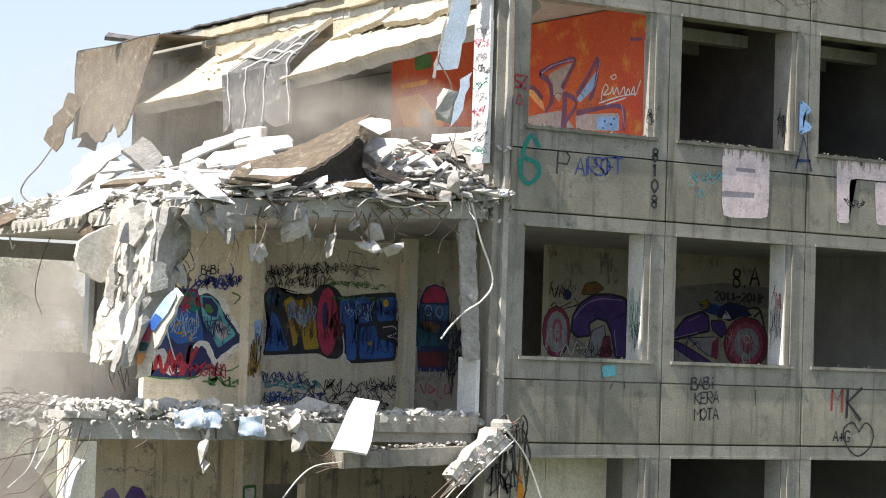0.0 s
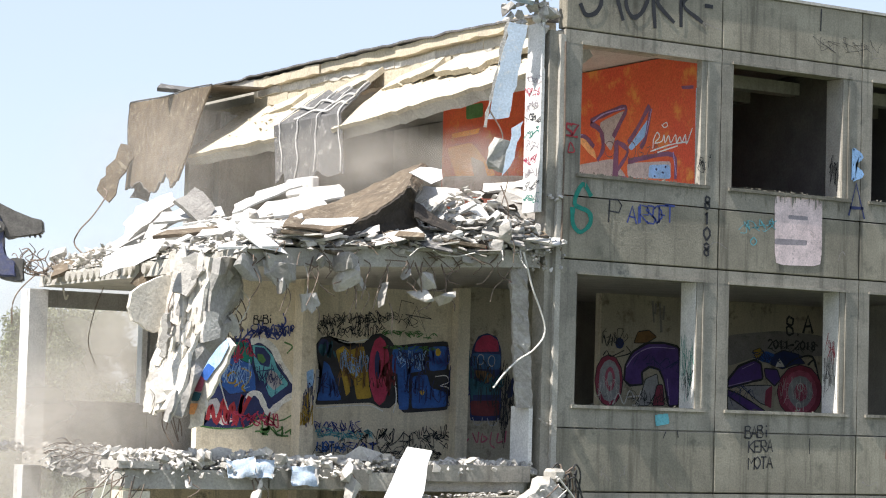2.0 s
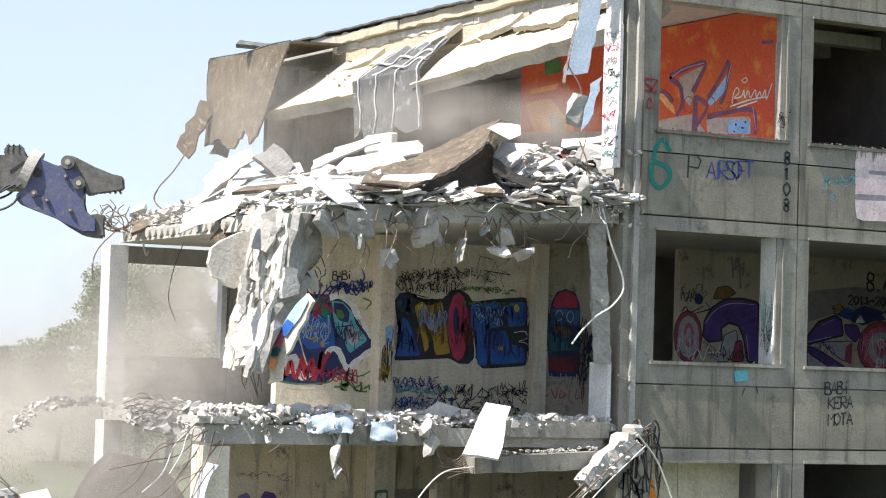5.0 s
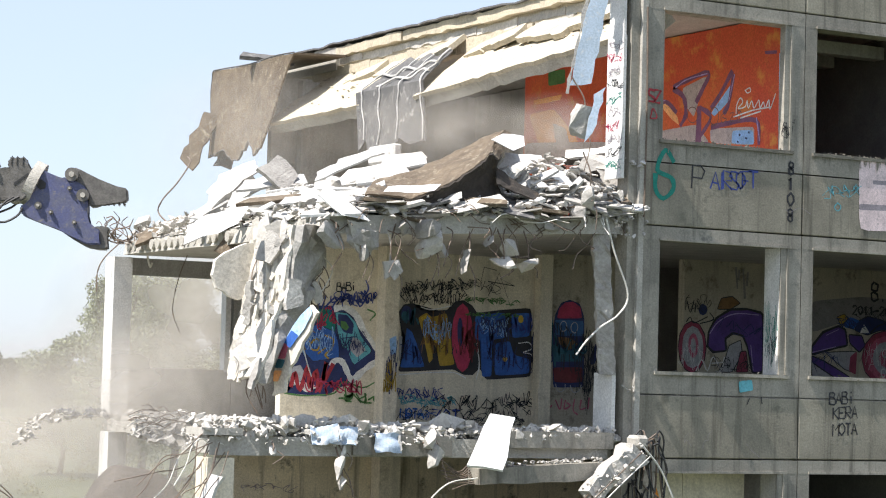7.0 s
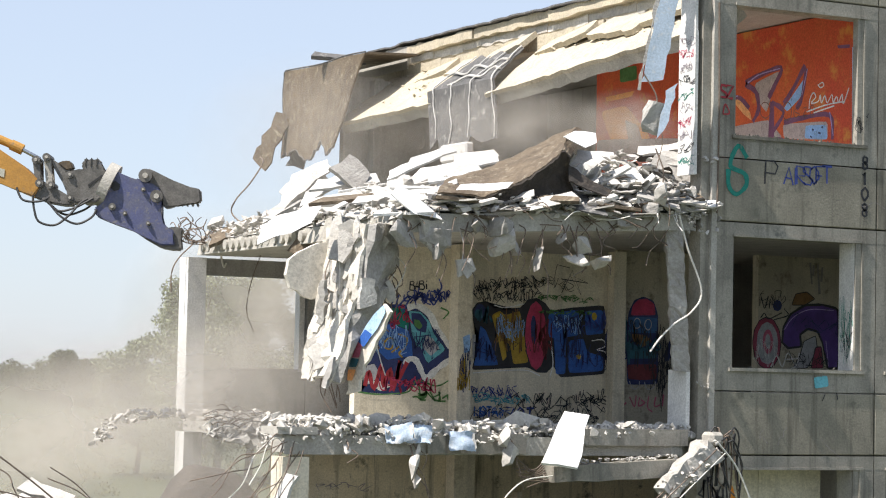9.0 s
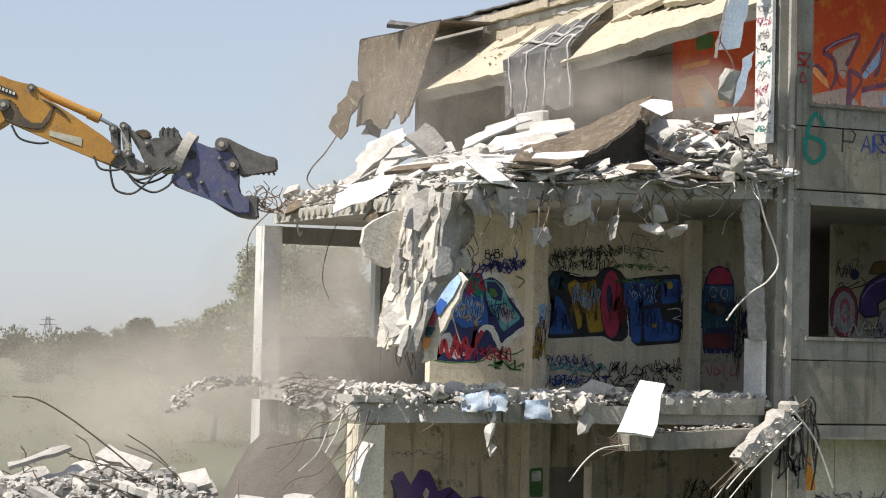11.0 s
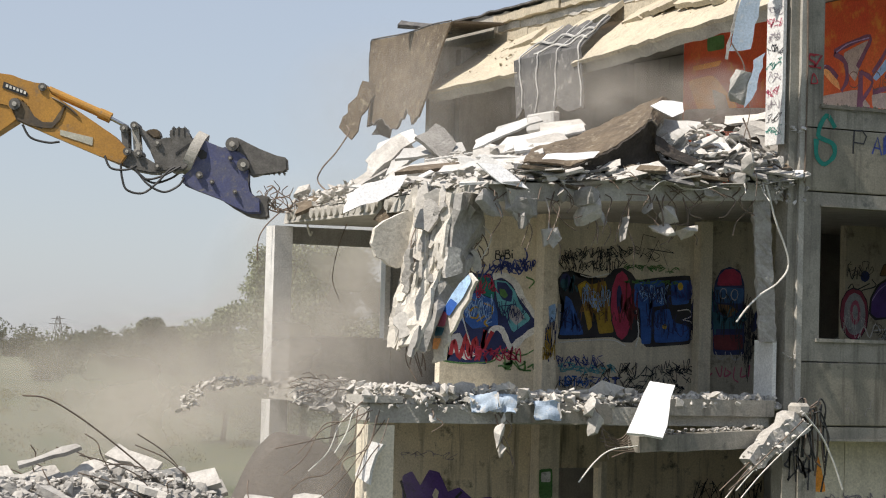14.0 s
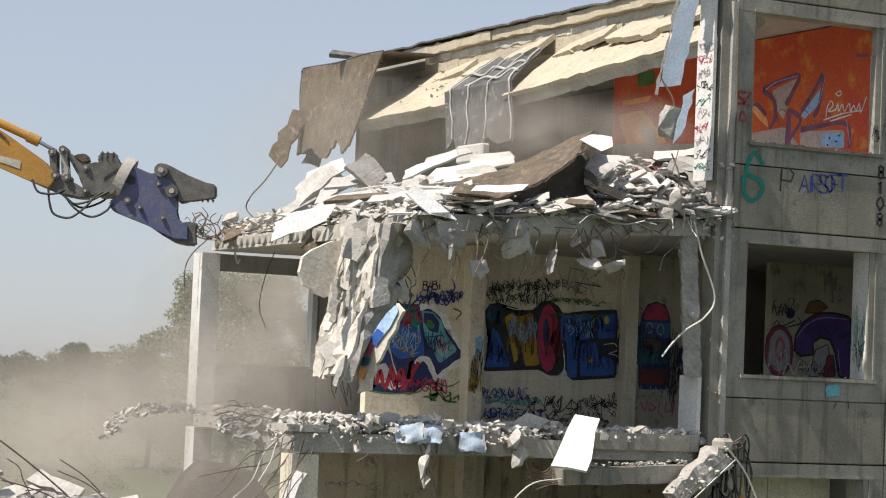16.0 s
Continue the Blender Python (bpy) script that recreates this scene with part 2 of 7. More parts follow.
def plate(name, x, y, z, length, width, thick, ang, tilt, material, label, category, seed=0, turn=TURN, jag=.05, group=""):
    """A broken flat piece: ang leans its length, tilt its face."""
    rnd = random.Random(seed)
    hl, hw = length / 2, width / 2
    out = jagged([(-hl, -hw), (hl, -hw * rnd.uniform(.6, 1)), (hl * rnd.uniform(.8, 1), hw * rnd.uniform(.7, 1)), (-hl * rnd.uniform(.7, 1), hw)], .16, jag, rnd)
    bm = bmesh.new()
    prism(bm, out, -thick / 2, thick / 2, lambda a, b, c: (a, b, c))
    m = pose(x, y, z, 0, 0, turn) @ pose(0, 0, 0, 0, -ang, 0) @ pose(0, 0, 0, tilt, 0, 0)
    return tagged(part(name, bm, material, None, "", m), label, category, group)


# ---- paint on walls: u runs along the wall, v is the height ----
def front_of(y):
    return lambda u, v, d: (u, y - d, v)


def left_of(x):
    return lambda u, v, d: (x - d, u, v)


LAYER = [0]


def shape(parent, place, pts, ink, name="painted_shape", label="", edge=0.0):
    """A filled painted area with slightly soft, rounded corners."""
    LAYER[0] += 1
    d = .003 + LAYER[0] % 150 * .0002
    bm = bmesh.new()
    p = [(a, b) for a, b in pts]
    q = []
    for i in range(len(p)):
        (a, b), (c, e), (f, g) = p[i - 1], p[i], p[(i + 1) % len(p)]
        q += [(c + (a - c) * .18, e + (b - e) * .18), (c + ((a + f) / 2 - c) * .06, e + ((b + g) / 2 - e) * .06), (c + (f - c) * .18, e + (g - e) * .18)]
    f = bm.faces.new([bm.verts.new(place(a, b, d)) for a, b in q])
    bmesh.ops.triangulate(bm, faces=[f])
    ob = part(name, bm, INK[ink], parent, label)
    if edge:
        bm = bmesh.new()
        stroke(bm, place, q + q[:1], edge, d + .0001, curved=False)
        part("outline", bm, INK["black"], ob)
    return ob


def stroke(bm, place, pts, width, d, n=4, curved=True):
    p = smooth_line([(a, b, 0) for a, b in pts], n) if curved and len(pts) > 2 else [Vector((a, b, 0)) for a, b in pts]
    prev = None
    for i, c in enumerate(p):
        t = (p[min(i + 1, len(p) - 1)] - p[max(i - 1, 0)]).normalized()
        s = Vector((-t.y, t.x, 0)) * width / 2 * (0.8 + .4 * noise.noise(c * 9))
        pair = (bm.verts.new(place(c.x + s.x, c.y + s.y, d)), bm.verts.new(place(c.x - s.x, c.y - s.y, d)))
        if prev:
            bm.faces.new((prev[0], prev[1], pair[1], pair[0]))
        prev = pair


def strokes(parent, place, lines, width, ink, name="painted_line", label="", curved=True):
    LAYER[0] += 1
    bm = bmesh.new()
    for ln in lines:
        stroke(bm, place, ln, width * (1.35 if name == "painted_letters" else 1), .003 + LAYER[0] % 150 * .0002, curved=curved)
    return part(name, bm, INK[ink], parent, label)


GLYPH = {"A": "00 38 60|13 53", "B": "00 08 48 57 45 05|45 63 61 50 00", "D": "00 08 48 66 62 40 00", "E": "68 08 00 60|04 44", "F": "68 08 00|04 44",
         "G": "67 48 18 06 02 10 50 63 33", "I": "30 38", "K": "00 08|68 04 60", "M": "00 08 34 68 60", "N": "00 08 60 68", "O": "30 03 06 38 66 63 30",
         "P": "00 08 48 66 54 04", "R": "00 08 48 66 54 04 60", "S": "67 48 18 06 15 53 62 50 10 01", "T": "08 68|38 30", "Z": "08 68 00 60", "i": "30 35|37 38",
         "0": "30 03 06 38 66 63 30", "1": "16 38 30", "2": "06 18 48 66 00 60", "4": "40 48 02 62", "5": "68 08 05 45 63 61 40 00", "8": "38 17 15 34 55 57 38|34 13 11 30 51 53 34",
         "-": "04 64", ".": "20 30", "+": "03 63|30 36", " ": ""}


def write(parent, place, words, u, v, size, ink, width=.03, slant=0.0, down=False, step=.85, flip=1, seed=1):
    """Hand-sprayed letters, u and v at the first one's lower left."""
    rnd = random.Random(seed)
    lines = []
    for i, ch in enumerate(words):
        ou, ov = (u, v - i * size * 1.25) if down else (u + flip * i * size * step, v + i * size * slant)
        for run in GLYPH[ch].split("|"):
            ln = [(ou + flip * (int(q[0]) / 6 * size * .62) + rnd.uniform(-.03, .03) * size, ov + int(q[1]) / 8 * size + rnd.uniform(-.04, .04) * size) for q in run.split()]
            if len(ln) > 1:
                lines.append(ln)
    return strokes(parent, place, lines, width, ink, "painted_letters", "", curved=False)


def scrawl(parent, place, u, v, w, h, n, ink, width=.018, seed=0):
    """A cluster of unreadable sprayed marks of that size."""
    rnd = random.Random(seed)
    lines = []
    for i in range(n):
        cu, k, s = u + w * (i + .5) / n, rnd.randint(4, 7), min(w / n * 1.5, h * .7)
        v0 = v + rnd.uniform(0, .3) * h
        lines.append([(cu + rnd.uniform(-.8, .8) * s, v0 + h * rnd.uniform(0, .75)) for _ in range(k)])
    return strokes(parent, place, lines, width * .62, ink, "sprayed_marks")


# ---- the front wall: precast panels and window frames ----
P, J0, BAYS = 2.672, 0.074, 5
XR = J0 + BAYS * P
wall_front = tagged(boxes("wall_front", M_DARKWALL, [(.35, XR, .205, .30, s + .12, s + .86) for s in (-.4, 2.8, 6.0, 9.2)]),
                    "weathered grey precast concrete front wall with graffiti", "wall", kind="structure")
FRONT = front_of(0.0)


def frame_unit(x0, x1, j, s):
    """One precast frame with its window opening, sill lip and lintel lip."""
    a, b, lo, hi = j + .215, j + 2.31, s + 1.184, s + 3.003
    bm = bmesh.new()
    box(bm, x0, x1, 0, .32, s + .885, lo)
    box(bm, x0, x1, 0, .32, hi, s + 3.19)
    box(bm, x0, a, .002, .318, lo, hi)
    box(bm, b, x1, .002, .12 if s == 6.0 and j == J0 else .318, lo, hi)
    f = part("window_frame", bm, M_FRAME, wall_front)
    bm = bmesh.new()
    box(bm, a - .06, b + .17, -.035, .0, lo - .035, lo + .012)
    box(bm, a + .002, b - .002, .0, .30, lo, lo + .012)
    part("window_sill", bm, M_CRUST if s == 6.0 else M_FRAME, f)
    bm = bmesh.new()
    box(bm, a - .02, b + .17, -.022, .0, hi - .005, hi + .03)
    box(bm, b + .10, b + .135, -.014, .004, lo + .02, hi - .006)
    part("frame_lip", bm, M_FRAME, f)
    return f


for s in (-.4, 2.8, 6.0):
    for k in range(BAYS):
        j = J0 + k * P
        x0, x1 = (0.0 if k == 0 else j + .008), j + P - .008
        boxes("facade_panel", M_FACADE, [(x0, x1, .0, .20, s + .008, s + .868)], wall_front, bevel=.012)
        frame_unit(x0, x1, j, s)
for k in range(BAYS):
    j = J0 + k * P
    boxes("parapet_panel", M_FACADE, [((0.0 if k == 0 else j + .008), j + P - .008, .0, .20, 9.208, 10.03)], wall_front, bevel=.012)
    boxes("parapet_cap", M_DUSTY, [((0.0 if k == 0 else j), j + P - .004, -.03, .24, 10.034, 10.075)], wall_front)

# white-painted inner posts beside the openings
for s in (-.4, 2.8, 6.0):
    for k in range(BAYS):
        b = J0 + k * P + 2.31
        if s == 6.0 and k == 0:
            continue
        p = boxes("inner_post", M_WHITE if s == 2.8 and k < 2 else M_SLAB, [(b - .005, b + .30, .03, .37, s + 1.2, s + 3.0)], wall_front)
        if s == 2.8 and k < 2:
            scrawl(p, left_of(b - .005), .06, s + 1.25, .28, 1.0, 9, "teal" if k == 0 else "black", .014, 5 + k)
            scrawl(p, left_of(b - .005), .06, s + 1.9 if k else s + 1.3, .22, .5, 5, "black" if k == 0 else "red", .014, 9 + k)
        elif k == 1 and s == 6.0:
            scrawl(p, left_of(b - .005), .06, s + 1.3, .22, .6, 7, "black", .016, 15)

# ---- floors, roof and their broken edges ----
def slab_z(x, y):
    return 5.87 + (.054 * x * (1 - max(y, 0) / 14) if x < 0 else 0.0)


def edge_x(y):
    """Where the torn edge of the upper floor runs."""
    return float(np.interp(y, (0, 2.5, 6.0, 9.5, 12.0), (-4.9, -4.2, -3.5, -3.05, -2.75)))


rnd = random.Random(3)
floor_low = tagged(boxes("floor_1", M_GREYWALL, [(-6.2, XR, .1, 12, .0, .06)]), "dusty grey concrete ground floor", "floor", kind="structure")
bm = bmesh.new()
out = jagged([(-6.35, .02), (-.45, .02), (-.45, 1), (-.45, 11.9), (-3.0, 11.9), (-3.5, 9.0), (-4.2, 6.0), (-5.0, 3.4), (-6.1, 1.1)], .3, .13, rnd)
prism(bm, out, 2.78, 3.02, lambda a, b, c: (a, max(b, .02), c))
box(bm, -.44, XR, .33, 11.9, 2.76, 3.0)
floor_mid = tagged(part("floor_2", bm, M_SLAB), "broken grey concrete floor slab covered with rubble", "floor", kind="structure")
bm = bmesh.new()
out = jagged([(-4.9, .05), (-.3, .05), (-.3, 11.9), (-2.75, 12.05), (-3.05, 9.5), (-3.5, 6.0), (-4.2, 2.5)], .3, .05, rnd)
lo = [bm.verts.new((a, max(b, .05), slab_z(a, b))) for a, b in out]
hi = [bm.verts.new((a + (rnd.uniform(0, .12) if a < -2.5 else 0), max(b, .05), slab_z(a, b) + .24)) for a, b in out]
bm.faces.new(lo), bm.faces.new(hi[::-1])
for i in range(len(lo)):
    bm.faces.new((lo[i], hi[i], hi[(i + 1) % len(lo)], lo[(i + 1) % len(lo)]))
box(bm, -.29, XR, .33, 11.9, 5.9, 6.12)
floor_top = tagged(part("floor_3", bm, M_SLAB), "torn hollow-core concrete floor slab, sagging towards its broken end", "floor", kind="structure")
# the ends of the hollow cores along the torn edge
for i in range(17):
    f = i / 16
    y = 5.9 + f * 5.7
    x = edge_x(y) - .09
    bm = bmesh.new()
    z = slab_z(x, y) + .125
    ring = [(.085 * math.cos(a), .085 * math.sin(a)) for a in [2 * math.pi * k / 12 for k in range(12)]]
    prism(bm, ring, 0, .16, lambda a, b, c, x=x, y=y, z=z: (x + c + .05, y + a, z + b))
    part("core_end", bm, M_SLAB, floor_top)
roof = tagged(boxes("roof", M_SLAB, [(1.3, XR, .21, 12.2, 9.22, 9.46), (1.05, 1.29, 11.5, 14.2, 9.40, 9.60)]), "flat concrete roof slab, torn off along one side", "roof", kind="structure")
boxes("roof_gravel_edge", M_SCREED, [(1.16, 1.6, 2.6, 12.3, 9.465, 9.80)], roof)
bm = bmesh.new()
drape(bm, 2, 60, lambda u, v: (.98 + u * .6 + .04 * noise.noise((v * 14, 2, 1)), 2.2 + v * 11.9, 9.87 + .05 * math.sin(v * 3.2) - .07 * (1 - v) + .035 * noise.noise((v * 26, u, 1))), .03)
part("roofing_felt", bm, M_BITUMEN, roof, "dark roofing felt edge")
rr = random.Random(14)
for course, (z0, z1, x0) in enumerate(((9.20, 9.47, 1.08), (9.475, 9.64, 1.13), (9.645, 9.83, 1.04))):
    y0 = 2.5
    while y0 < 13.6:
        ln = rr.uniform(.9, 3.0)
        bm = bmesh.new()
        prism(bm, jagged([(y0, z0 + rr.uniform(0, .03)), (y0 + ln - .02, z0 + rr.uniform(0, .05)), (y0 + ln - .02, z1 - rr.uniform(0, .04)), (y0, z1 - .006)], .16, .022, rr), 0, .22, lambda a, b, c, q=x0 + rr.uniform(-.025, .025): (q + c, a, b))
        part("screed_layer", bm, (M_SCREED, M_DUSTY, M_SCREED)[course] if rr.random() > .2 else M_SLAB, roof)
        y0 += ln if rr.random() > .12 else ln + .25

# ---- inner walls ----
wall_mid = tagged(boxes("wall_inner", M_CREAM, [(-3.02, 1.6, 5.0, 5.16, 3.0, 5.75)]), "cream plastered inner wall covered with large graffiti letters", "wall", kind="structure")
MID = front_of(5.0)
boxes("wall_bay", M_DARKCREAM, [(1.602, 2.95, 5.0, 5.16, 3.0, 5.86)], wall_mid, "darker bay of the wall")
boxes("wall_post", M_CREAM, [(-1.44, -1.20, 4.72, 4.996, 3.02, 5.80)], wall_mid)
boxes("wall_post", M_CREAM, [(1.38, 1.6, 4.80, 4.996, 3.02, 5.82)], wall_mid)
wall_class = tagged(boxes("wall_classroom", M_DARKCREAM, [(4.28, 9.1, 5.0, 5.16, 3.0, 5.9)]), "cream inner wall with a purple mural", "wall", kind="structure")
for spec in ((9.11, 9.27, .63, 12, 3.0, 5.9), (9.11, 9.27, .63, 12, .06, 2.76), (2.78, 2.94, .63, 4.99, .06, 2.75)):
    tagged(boxes("wall_partition", M_GREYWALL, [spec]), "plain grey partition wall", "wall", kind="structure")
wall_orange = tagged(boxes("wall_orange", M_ORANGE, [(2.62, 2.78, .325, 7.45, 6.12, 9.2)]), "partition wall sprayed bright orange with a large mural", "wall", kind="structure")
ORG = left_of(2.62)
wall_gf = tagged(boxes("wall_ground_floor", M_STAIN, [(-3.95, -1.06, 5.0, 5.16, .06, 2.74), (-.25, 2.78, 5.0, 5.16, .06, 2.74), (-1.06, -.25, 5.0, 5.16, 1.95, 2.74), (2.95, 9.1, 5.0, 5.16, .06, 2.74)]),
                 "stained plaster wall on the ground floor", "wall", kind="structure")
boxes("wall_post", M_CREAM, [(-1.45, -1.10, 4.72, 4.996, .06, 2.74)], wall_gf)
boxes("door_jamb", M_CREAM, [(-.26, -.16, 4.9, 4.998, .06, 2.05)], wall_gf)
for spec in ((-.3, 2.7, 7.6, 7.75, .06, 2.74), (2.8, XR, 7.6, 7.75, 6.12, 9.2), (4.2, 4.35, 7.76, 11.8, 6.12, 9.2), (3.0, XR, 7.6, 7.75, 3.0, 5.9)):
    tagged(boxes("wall_corridor", M_GREYWALL, [spec]), "grey corridor wall in shade", "wall", kind="structure")
# partitions added to limit the light in the rooms, in the shade-toned grey
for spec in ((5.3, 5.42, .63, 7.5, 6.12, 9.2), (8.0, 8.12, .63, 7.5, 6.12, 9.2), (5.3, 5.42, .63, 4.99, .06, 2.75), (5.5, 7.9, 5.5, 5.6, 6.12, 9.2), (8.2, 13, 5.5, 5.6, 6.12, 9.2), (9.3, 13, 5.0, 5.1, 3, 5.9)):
    tagged(boxes("wall_room", M_DARKWALL, [spec]), "partition wall added to darken an empty room, its shade put into the colour", "wall", kind="structure")
wall_back = tagged(boxes("wall_back", M_GREYWALL, [(-2.655, -.66, 11.92, 12.08, 3.0, 3.88), (-2.655, -.66, 11.92, 12.08, 5.50, 5.80), (-.64, XR, 11.92, 12.12, 0, 5.82), (.6, XR, 11.92, 12.12, 6.12, 9.2), (.1, .9, 12.14, 12.3, 6.12, 9.27)]),
                   "grey rear wall with an empty window opening", "wall", kind="structure")
boxes("corner_pillar", M_WHITE, [(-3.0, -2.66, 11.8, 12.2, 3.02, 5.80)], wall_back, "pale painted corner pillar")
boxes("corner_pillar", M_WHITE, [(-3.0, -2.66, 11.8, 12.2, 0, 2.75)], wall_back, "pale painted corner pillar")
boxes("window_mullion", M_WHITE, [(-.80, -.70, 11.9, 12.1, 3.84, 5.41)], wall_back)
tagged(boxes("wall_end", M_GREYWALL, [(XR - .2, XR, .34, 11.9, 0, 5.88), (XR - .2, XR, .34, 11.9, 6.13, 9.2)]), "plain end wall", "wall", kind="structure")
wall_board = tagged(boxes("boarding", M_CREAM, [(.3, 1.25, .70, .74, .8, 2.70), (1.26, 2.34, .70, .74, .8, 2.70)]), "cream boards closing a ground floor window", "boarding", kind="structure")

for k in range(5):
    tagged(boxes("ceiling_rib", M_GREYWALL, [(2.95, XR - .3, 1.3 + k * 1.2, 1.55 + k * 1.2, 8.90, 9.09)]), "dusty concrete rib under the ceiling", "ceiling rib", kind="structure")

# ---- the broken columns at the torn corner ----
col = tagged(boxes("corner_column", M_FRAME, [(-.24, -.02, .03, .30, 0, 9.15)]), "grey concrete facade column standing at the torn edge", "column", kind="structure")
boxes("column_rib", M_SLAB, [(-.10, -.012, -.03, .028, 3.0, 9.1)], col)
bm = bmesh.new()
tube(bm, [(-.02, -.04, 6.1), (-.01, -.045, 7.5), (-.03, -.04, 9.0)], .012)
part("drip_edge", bm, M_STEEL, col)
post = tagged(boxes("wall_stub", M_WHITE, [(-.36, -.31, .04, .44, 6.62, 8.6), (-.35, -.31, .06, .42, 8.604, 9.25)]), "white graffiti-covered column stub of the upper floor", "column", kind="structure")
for k in range(10):
    scrawl(post, left_of(-.36), .07, 6.72 + k * .185, .34, .17, 5, ("teal", "black", "grey", "crimson", "grey")[k % 5], .017, 30 + k)
tagged(boxes("column_base", M_WHITE, [(-.42, -.36, .05, .50, 3.02, 3.95)]), "sunlit white column base", "column", kind="structure")
bm = bmesh.new()
rnd = random.Random(8)
rows = []
for i in range(25):
    f = i / 24
    z, cx = 6.05 - f * 2.12, -.60 + f * .17
    q = [(sx * .115, sy * .10) for sx, sy in ((-1, -1), (-.4, -1.04), (.4, -1.04), (1, -1), (1, 1), (-1, 1))]
    nick = .035 if i % 5 == 0 else .012
    rows.append([bm.verts.new((cx + a * .88 + b * .47 + rnd.uniform(-nick, nick), .17 + b * .88 - a * .47 + rnd.uniform(-nick, nick), z + rnd.uniform(-.012, .012))) for a, b in q])
for a, b in zip(rows, rows[1:]):
    for k in range(6):
        bm.faces.new((a[k], a[(k + 1) % 6], b[(k + 1) % 6], b[k]))
bm.faces.new(rows[0]), bm.faces.new(rows[-1][::-1])
broken = tagged(part("broken_column", bm, M_BREAK), "leaning broken concrete column with rough edges", "column")
bm = bmesh.new()
tube(bm, [(-0.71, -0.15, 6.03), (-0.56, -0.15, 5.58), (-0.33, -0.15, 5.02), (-0.48, -0.15, 4.74), (-0.75, -0.15, 4.57), (-0.97, -0.15, 4.38), (-1.14, -0.15, 4.18)], .013)
part("bent_conduit", bm, M_PALE, broken, "thin pale bent conduit")

# pillar of the ground floor under the torn slab
gp = tagged(boxes("pillar_ground", M_CREAM, [(-6.38, -6.02, .05, .40, 0, 2.75)]), "cream ground floor pillar at the torn corner", "column", kind="structure")
boxes("pillar_cap", M_SLAB, [(-6.49, -5.95, -.03, .5, 3.03, 3.12)], gp)
shape(gp, left_of(-6.38), [(.1, 1.0), (.35, 1.0), (.35, 1.6), (.1, 1.6)], "sky")


# ---- ground and distance ----
bm = bmesh.new()
xs = [-900, -400, -200, -100, -60, -40, -30, -22, -16, -11, -6, 0, 8, 16, 30, 60, 120, 250, 500, 1200]
ys = [-300, -120, -60, -40, -30, -20, -10, -3, 4, 12, 16, 22, 30, 40, 55, 75, 100, 140, 200, 300, 500, 900, 2500]
gv = [[bm.verts.new((x, y, -.02 if -8 < x < 16 and -2 < y < 14 else .25 * noise.noise((x * .07, y * .05, 2)) - .1)) for y in ys] for x in xs]
for i in range(len(xs) - 1):
    for k in range(len(ys) - 1):
        bm.faces.new((gv[i][k], gv[i + 1][k], gv[i + 1][k + 1], gv[i][k + 1]))
tagged(part("ground", bm, M_GROUND, smooth=True), "dusty bare ground and dry grass field", "ground", kind="structure")

# ---- graffiti on the front wall ----
wf = wall_front
strokes(wf, FRONT, [[(0.49, 6.89), (0.34, 7.05), (0.21, 6.77), (0.45, 6.67), (0.48, 6.51), (0.32, 6.38), (0.19, 6.49), (0.18, 6.72)]], .085, "teal", "painted_letter")
write(wf, FRONT, "P", 0.80, 6.54, .34, "black", .022)
write(wf, FRONT, "AIRSOFT", 1.12, 6.56, .25, "ink", .024, slant=.03, step=.44)
write(wf, FRONT, "8108", 2.47, 6.86, .18, "black", .035, down=True)
shape(wf, FRONT, [(3.76, 7.18), (4.67, 7.2), (4.68, 6.16), (3.79, 6.13)], "pink", "white_block")
shape(wf, FRONT, [(4.03, 6.88), (4.4, 6.88), (4.4, 6.82), (4.03, 6.82)], "grey")
shape(wf, FRONT, [(3.78, 6.52), (4.39, 6.53), (4.39, 6.45), (3.78, 6.43)], "grey")
shape(wf, FRONT, [(6, 7.18), (7.1, 7.18), (7.11, 6.88), (6.27, 6.88), (6.29, 6.19), (6.03, 6.19)], "pink", "white_block")
shape(wf, FRONT, [(6.79, 6.86), (7.29, 6.86), (7.31, 6.21), (6.84, 6.2)], "pink", "white_block")
scrawl(wf, FRONT, 6.2, 6.42, .36, .16, 6, "black", .03, 31)
strokes(wf, FRONT, [[(5.26, 7.96), (5.26, 7.49)], [(5.26, 7.96), (5.44, 7.85), (5.28, 7.72), (5.46, 7.59), (5.26, 7.49)]], .06, "sky", "painted_letter")
shape(wf, FRONT, [(5.27, 7.94), (5.41, 7.85), (5.3, 7.73), (5.44, 7.59), (5.28, 7.52)], "sky")
strokes(wf, FRONT, [[(5.19, 6.95), (5.33, 7.44), (5.5, 6.92)], [(5.21, 7.07), (5.48, 7.08)]], .05, "navy", "painted_letter", curved=False)
for words, xy in (("BABi", (3.30, 3.60)), ("KERA", (3.37, 3.39)), ("MOTA", (3.37, 3.15))):
    write(wf, FRONT, words, xy[0], xy[1], .17, "black", .022, step=.66, slant=.04, seed=len(words))
write(wf, FRONT, "M", 6.02, 3.33, .34, "red", .035)
write(wf, FRONT, "K", 6.33, 3.22, .48, "black", .045)
strokes(wf, FRONT, [[(6.58, 3.03), (6.44, 3.17), (6.26, 3.05), (6.34, 2.81), (6.57, 2.66), (6.82, 2.81), (6.87, 3.03), (6.72, 3.17), (6.58, 3.03)]], .03, "black", "painted_heart")
write(wf, FRONT, "A+G", 6.06, 2.88, .16, "black", .025, step=.75)
strokes(wf, FRONT, [[(0.58, 9.95), (0.44, 10.0), (0.27, 9.89), (0.31, 9.77), (0.5, 9.76), (0.58, 9.64), (0.49, 9.47), (0.32, 9.42), (0.22, 9.57)]], 0.085, "black")
